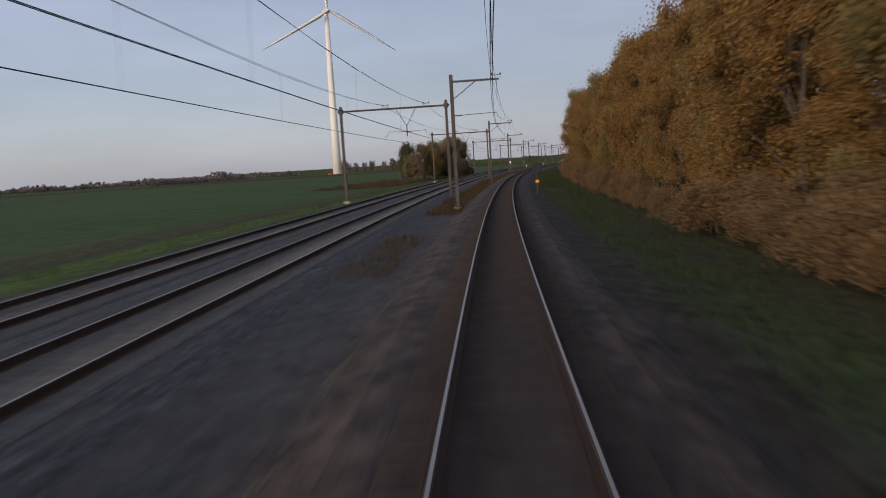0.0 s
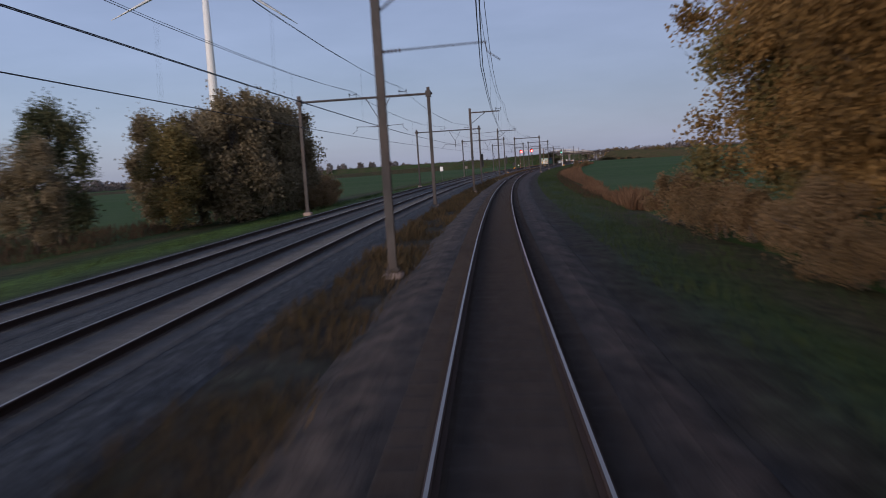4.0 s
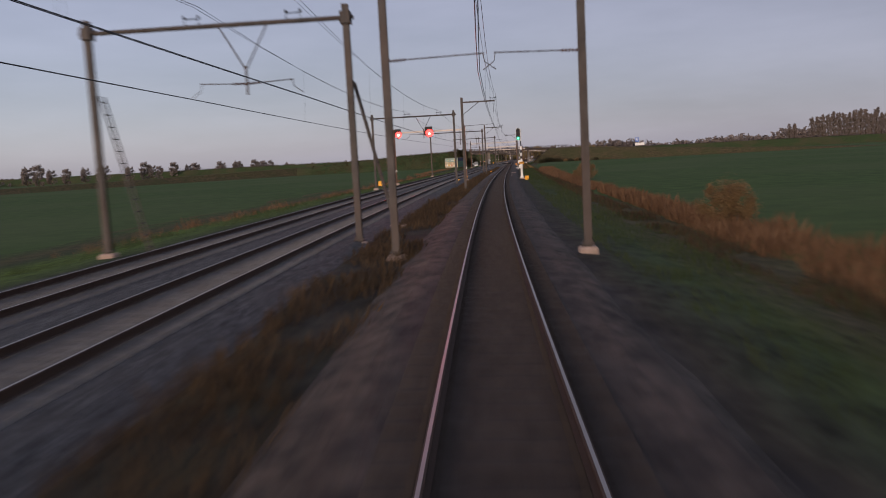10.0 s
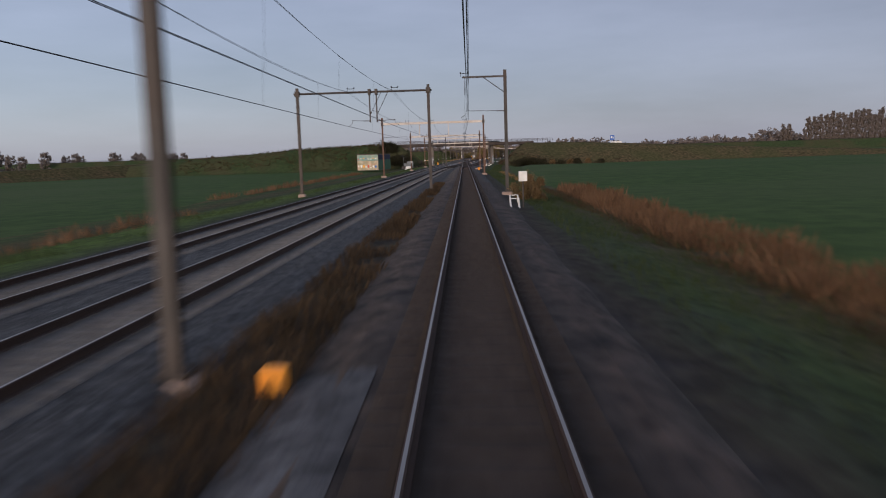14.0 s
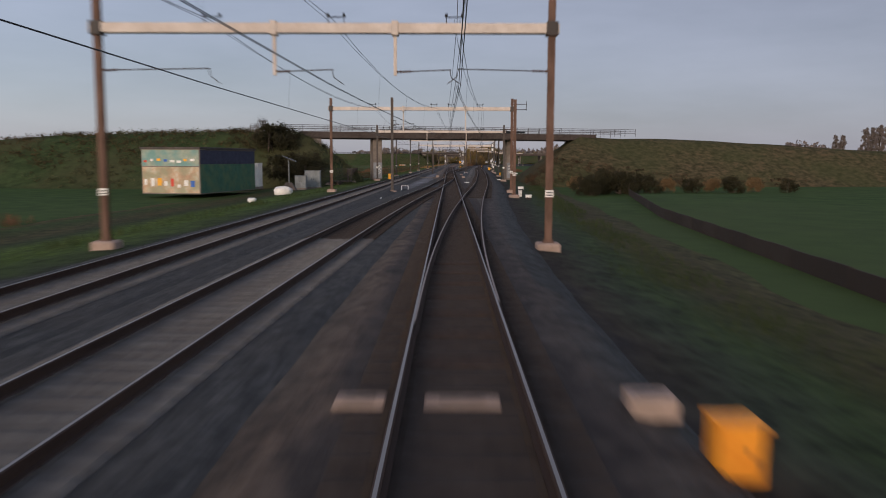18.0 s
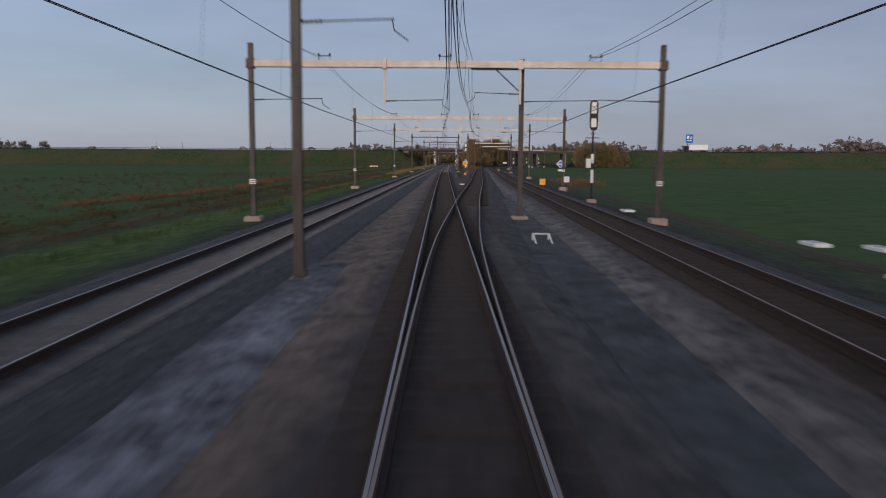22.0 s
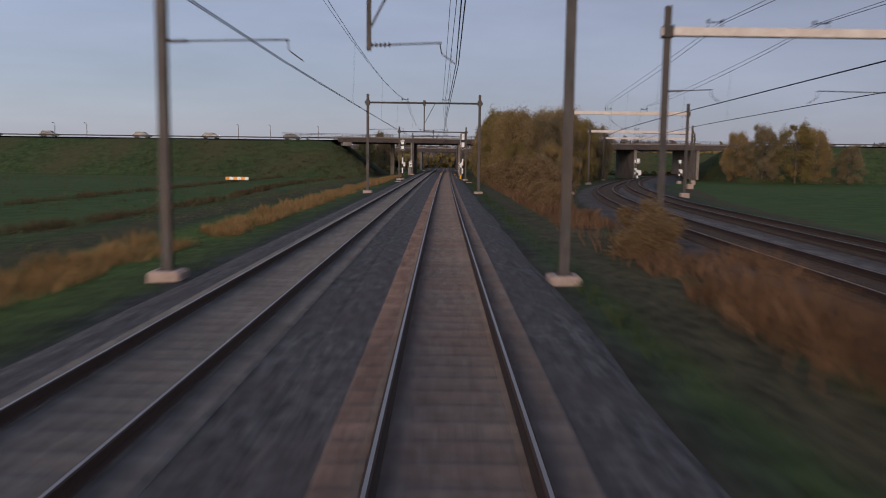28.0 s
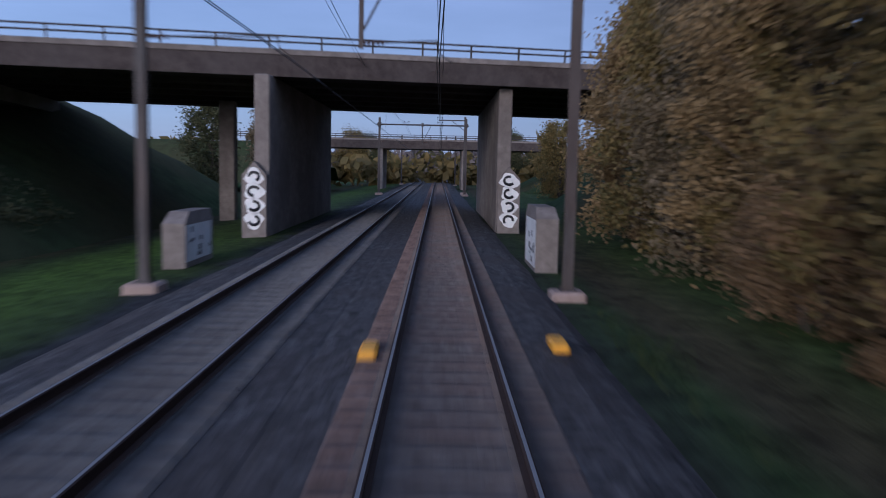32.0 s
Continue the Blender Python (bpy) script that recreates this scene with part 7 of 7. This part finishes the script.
blades("meadow_strips", "tan strip of dead grass across the meadow", rng, [(915, 1040, lambda q: LEFT2(q) - 9.2 + 0.8 * math.sin(q * 0.09), lambda q: LEFT2(q) - 7.6 + 0.8 * math.sin(q * 0.09), -1.15, 0.8),
       (930, 1060, lambda q: LEFT2(q) - 26 + 2 * math.sin(q * 0.06), lambda q: LEFT2(q) - 23.5 + 2 * math.sin(q * 0.06), -1.42, 1.0)], REED, 34, 0.55, 0.03, gate=-0.1)
blades("meadow_strips", "dark brown strips of dead growth along the meadow ditches", rng, [(1060, 1272, lambda q: LEFT2(q) - 20.5 + 1.5 * math.sin(q * 0.05), lambda q: LEFT2(q) - 18.5 + 1.5 * math.sin(q * 0.05), -1.4, 1.0),
       (1100, 1272, lambda q: LEFT2(q) - 33, lambda q: LEFT2(q) - 31.5, -1.4, 1.0)], TUFT, 26, 0.55, 0.03, gate=-0.25)


# ---------------------------------------------------------------- wind turbine
t = thing("wind_turbine", Matrix.Translation((-133, 704, -1.5)) @ Matrix.Rotation(radians(24), 4, "Z"), "tall white wind turbine standing in the field", "wind turbine")
m = Mesh()
m.tube([(0, 0, 0), (0, 0, 40), (0, 0, 90), (0, 0, 141)], 4.0, 24, 1.9)
part("tower", m, WHITE, t, smooth=True)
m = Mesh()
m.box(-1.9, -4.5, 140.5, 1.9, 7.0, 144.5, 0.8)
part("nacelle", m, WHITE, t)
m = Mesh()
m.tube([(0, -4.5, 142.4), (0, -6.3, 142.4), (0, -7.2, 142.4)], 2.0, 16, 0.5)
part("hub", m, WHITE, t, smooth=True)
for a in (90, 210, 330):
    m = Mesh()
    c, s_ = math.cos(radians(a)), math.sin(radians(a))
    vs = []
    for k, (r, w, d) in enumerate(((1.5, 1.1, 1.1), (9, 2.4, 0.8), (24, 2.0, 0.5), (48, 1.3, 0.28), (69, 0.35, 0.1))):
        for e, y in ((-0.35, 0), (0.2, -d * 0.6), (1.0, 0), (0.2, d * 0.6)):
            vs.append((c * r - s_ * e * w, -5.4 + y, 142.4 + s_ * r + c * e * w))
    m.add(vs, [(j * 4 + i, j * 4 + (i + 1) % 4, (j + 1) * 4 + (i + 1) % 4, (j + 1) * 4 + i) for j in range(4) for i in range(4)] + [(16, 17, 18, 19)])
    part("blade", m, WHITE, t, smooth=True)
m = Mesh()
m.box(-7, -6, -0.3, 5, 4, 0.35, 0.1)
m.box(-9, -4, 0, -6, -1, 2.4, 0.05)
part("base", m, RED_PAINT, t, "low red transformer hut and base")

# ---------------------------------------------------------------- poplar rows and far trees
pop = [make_tree(90 + i, 22.0, 4.6, HAZY, "slim bare poplar in a row across the meadow", 80, 120, 0.26, 0.06, pointy=0.35, lean=0.2) for i in range(3)]
for k in range(38):
    q = Vector((600 + 6.0 * k + (16 if k > 1 else 0), 1306 - 1.6 * k, -1.5))
    c = copy_thing(pop[k % 3], Matrix.Identity(4))
    sc = 1.62 * random.uniform(0.88, 1.1) if k > 1 else 1.2
    c.matrix_world = Matrix.Translation(q) @ Matrix.Rotation(random.uniform(0, 6), 4, "Z") @ Matrix.Diagonal((sc, sc, sc, 1))
far = [make_tree(95 + i, 11.0, 7.4, HAZY, "roundish grey tree in a far row", 36, 34, 0.5, 0.12) for i in range(2)]
for k in range(30):
    u = k / 29
    q = Vector((-198, 1059, -1.5)).lerp(Vector((-53, 1714, -1.5)), u)
    if k in (7, 12, 17, 18, 24):
        continue
    c = copy_thing(far[k % 2], Matrix.Identity(4))
    sc = random.uniform(0.95, 1.3) * (1 + 0.25 * u)
    c.matrix_world = Matrix.Translation(q + Vector((random.uniform(-5, 5), 0, 0))) @ Matrix.Diagonal((sc, sc, sc * 1.15, 1))
retire(pop)


def far_wood(name, label, pts, h, n, leaf, seed, size=2.2, depth=25):
    rg = np.random.default_rng(seed)
    c, r = [], []
    L = [Vector((*p, 0)) for p in pts]
    for k in range(n):
        i = rg.integers(0, len(L) - 1)
        q = L[i].lerp(L[i + 1], float(rg.uniform()))
        hh = h * (0.45 + 0.55 * abs(noise.noise(Vector((q.x * 0.012, q.y * 0.012, seed)))) * 2)
        c.append((q.x + rg.normal(0, depth * 0.3), q.y + rg.normal(0, depth * 0.3), -1.5 + hh * float(rg.uniform(0.05, 0.9))))
        r.append(h * 0.2)
    return solid(name, leaves(rg, c, r, 14, size, 0.8), leaf, label, "woodland", kind="stuff")


far_wood("far_wood_left", "hazy wood on the horizon", [(-330, 760), (-325, 900), (-332, 1074)], 11, 420, HAZY, 1, 1.2, 14)
far_wood("far_treeline_left", "low line of trees on the horizon", [(-1500, 300), (-1300, 1200), (-900, 2000), (-300, 2500)], 14, 900, HAZY, 2, 3.0, 60)
far_wood("far_treeline_left_near", "low hedge line across the meadow", [(-700, 300), (-520, 800), (-430, 1150), (-330, 1500)], 7, 900, HAZY, 6, 1.6, 30)
far_wood("far_treeline_right", "tree line on the horizon beyond the motorway", [(260, 1760), (650, 1650), (1000, 1500), (1500, 1200), (1900, 800)], 25, 3600, HAZY, 3, 2.6, 50)
far_wood("far_treeline_ahead", "woodland beyond the motorway", [(190, 1420), (260, 1390), (330, 1370), (420, 1350)], 13, 420, OLIVE, 4, 1.2, 18)
far_wood("far_treeline_ahead_left", "woodland beyond the motorway", [(-700, 2300), (-200, 2250), (150, 2200)], 18, 500, HAZY, 5, 3.0, 40)

# access road climbing to the overpass, seen across the left meadow
m = Mesh()
ROAD = [(300, -330, -1.2), (480, -270, -1.0), (640, -215, -0.5), (760, -165, 0.6), (842, -118, 2.4)]
for (a, b, z0), (c, d, z1) in zip(ROAD, ROAD[1:]):
    for o0, o1, za, zb in ((-11, -3.5, -9, 0.6), (-3.5, 3.5, 0.6, 0.6), (3.5, 11, 0.6, -9)):
        m.slot = 0
        m.quad(P(a, b + o0, max(-1.6, z0 + za)), P(a, b + o1, max(-1.6, z0 + zb)), P(c, d + o1, max(-1.6, z1 + zb)), P(c, d + o0, max(-1.6, z1 + za)))
solid("road_left", m, [BROWN_BANK, ASPHALT], "low road embankment climbing towards the overpass", "road")


# ---------------------------------------------------------------- traffic on the motorway
def car(m_, paint, label, long=4.3, h=1.45, van=False, lamps=True):
    t = thing("car", m_, label, "car", "cars on the motorway")
    b = Mesh()
    hl = long / 2
    roof = [(-hl + 0.2, 0.78), (-hl + (0.25 if van else 0.75), h), (hl - (0.9 if van else 1.5), h), (hl - (0.4 if van else 0.75), 0.9), (hl, 0.75)]
    side = [(-hl, 0.3), (hl, 0.3), (hl, 0.72), (hl - 0.8, 0.88), (-hl + 0.1, 0.85)]
    for nm, prof, w, mats in (("body", side, 0.86, paint), ("cabin", [(-hl + 0.15, 0.84), (-hl + (0.3 if van else 0.8), h), (hl - (0.9 if van else 1.6), h), (hl - (0.5 if van else 0.85), 0.87)], 0.72, GLASS)):
        q = Mesh()
        n = len(prof)
        q.add([(x, -w, z) for x, z in prof] + [(x, w, z) for x, z in prof], [tuple(range(n)), tuple(range(2 * n - 1, n - 1, -1))] + [(i + n, (i + 1) % n + n, (i + 1) % n, i) for i in range(n)])
        part(nm, q, mats, t)
    q = Mesh()
    q.box(-hl + (0.35 if van else 0.9), -0.7, h - 0.02, hl - (0.95 if van else 1.7), 0.7, h + 0.04, 0.02)
    part("roof", q, paint, t)
    for x in (-hl + 0.8, hl - 0.8):
        for y in (-0.88, 0.68):
            q = Mesh()
            q.disc((x, y, 0.32), (0, 1, 0), 0.32, 0.32, 0.2, 12)
            part("wheel", q, DARK, t)
    for y in (-0.6, 0.6):
        q = Mesh()
        q.disc((hl + 0.005, y, 0.62), (1, 0, 0), 0.1, 0.1, 0.02, 10)
        part("headlight", q, HEADLAMP, t)
        q = Mesh()
        q.box(-hl - 0.02, y - 0.12, 0.6, -hl - 0.005, y + 0.12, 0.7)
        part("tail_light", q, TAILLAMP, t)
    return t


SILVER = material("silver_car_paint", [(0.07, 0.072, 0.075), (0.1, 0.102, 0.106)], 1, 0.3, metal=0.3)
NAVY = material("dark_car_paint", [(0.012, 0.014, 0.02), (0.02, 0.022, 0.03)], 1, 0.25)
for s, l, p, lab, tr in ((1295, -98, NAVY, "dark hatchback driving on the motorway", 0), (1295, -112, SILVER, "silver car driving on the motorway", 0), (1295, -58, SILVER, "silver car driving on the motorway", 0),
                         (1295, -75, NAVY, "dark estate car on the motorway", 0), (1295, -160, SILVER, "silver car on the motorway", 0), (1295, -38, NAVY, "dark car near the bridge", 0), (1307, 150, SILVER, "silver car on the motorway", 180),
                         (1307, 190, NAVY, "dark car on the motorway", 180), (1307, -200, NAVY, "dark car on the motorway", 180)):
    car(M(s, l, 7.3, tr), p, lab)
t = thing("truck", M(1306, 133, 7.3, 180), "white box truck on the motorway", "truck")
q = Mesh()
q.box(-6.5, -1.25, 1.0, 3.6, 1.25, 3.9, 0.05)
part("box_body", q, WHITE, t)
q = Mesh()
q.box(3.9, -1.2, 0.6, 6.2, 1.2, 3.2, 0.25)
part("cab", q, NAVY, t)
for x in (-5, -3.7, 2.2, 5):
    for y in (-1.25, 0.95):
        q = Mesh()
        q.disc((x, y, 0.5), (0, 1, 0), 0.5, 0.5, 0.3, 14)
        part("wheel", q, DARK, t)
# blue motorway sign
t = thing("motorway_sign", M(1318, 133, -1.5), "blue motorway sign on two posts", "sign")
for x in (-1.0, 1.0):
    q = Mesh()
    q.tube([(x, 0, 0), (x, 0, 17.5)], 0.16, 8)
    part("post", q, STEEL, t)
q = Mesh()
q.box(-2.0, -0.25, 14.0, 2.0, -0.17, 18.6, 0.04)
b = part("board", q, BLUE_SIGN, t)
for x0, z0, x1, z1 in ((-1.4, 16.2, -0.2, 17.9), (0.1, 17.0, 1.5, 17.4), (0.1, 16.2, 1.5, 16.6), (-1.4, 15.0, 1.4, 15.4)):
    q = Mesh()
    q.box(x0, -0.28, z0, x1, -0.251, z1)
    part("sign_bar", q, WHITE, b)
# lamp posts along the motorway, in pairs
for l in (-430, -340, -250, -160, -146, -98, -90, -52, -44, -33):
    t = thing("lamp_post", M(1301 + (3 if l % 2 else -3), l, 7.2), "slender motorway lamp post", "lamp post", "lamp posts on the motorway")
    q = Mesh()
    q.tube([(0, 0, 0), (0, 0, 3.4)], 0.08, 8, 0.06)
    part("pole", q, RUSTY_STEEL, t)
    q = Mesh()
    q.tube([(0, 0, 3.3), (0, -0.4, 3.6), (0, -0.9, 3.7)], 0.05, 6)
    part("arm", q, RUSTY_STEEL, t)
    q = Mesh()
    q.box(-0.12, -1.4, 3.62, 0.12, -0.8, 3.76, 0.03)
    part("lamp_head", q, STEEL, t)
# red and white barrier in the meadow below the motorway
t = thing("road_barrier", M(1231.8, -35.07, -1.35), "low red and white barrier board in the meadow", "barrier")
for x in (-1.6, 1.6):
    q = Mesh()
    q.box(x - 0.05, -0.03, 0, x + 0.05, 0.03, 0.85)
    part("post", q, STEEL, t)
for k in range(6):
    q = Mesh()
    q.box(-1.95 + 0.65 * k, -0.06, 0.35, -1.31 + 0.65 * k, -0.031, 0.85)
    part("board_panel", q, WHITE if k % 2 else ORANGE, t)
# guard rail of the motorway
t = thing("guard_rail", Matrix.Identity(4), "steel guard rail along the motorway edge", "guard rail", kind="structure")
for a, b in ((-420, -22), (70, 420)):
    q = Mesh()
    q.tube([P(1291, l, 7.75) for l in np.arange(a, b, 12.0)], 0.13, 4)
    part("beam", q, STEEL, t)
# far signal lights beyond the bridges
for s, l in ((1520, 3.0), (1522, -7.0), (1640, 0.0)):
    t = thing("signal", M(s, l), "distant signal showing red", "signal")
    striped_post(t, -0.4, 4.2, [(0.6, 1.2), (1.8, 2.4)], steps=False)
    signal_head(t, 0, -0.2, 3.3, 4.9, 0.6, [3.8], [RED_LIGHT])
retire(under + scrub + dull_trees + junction + far)
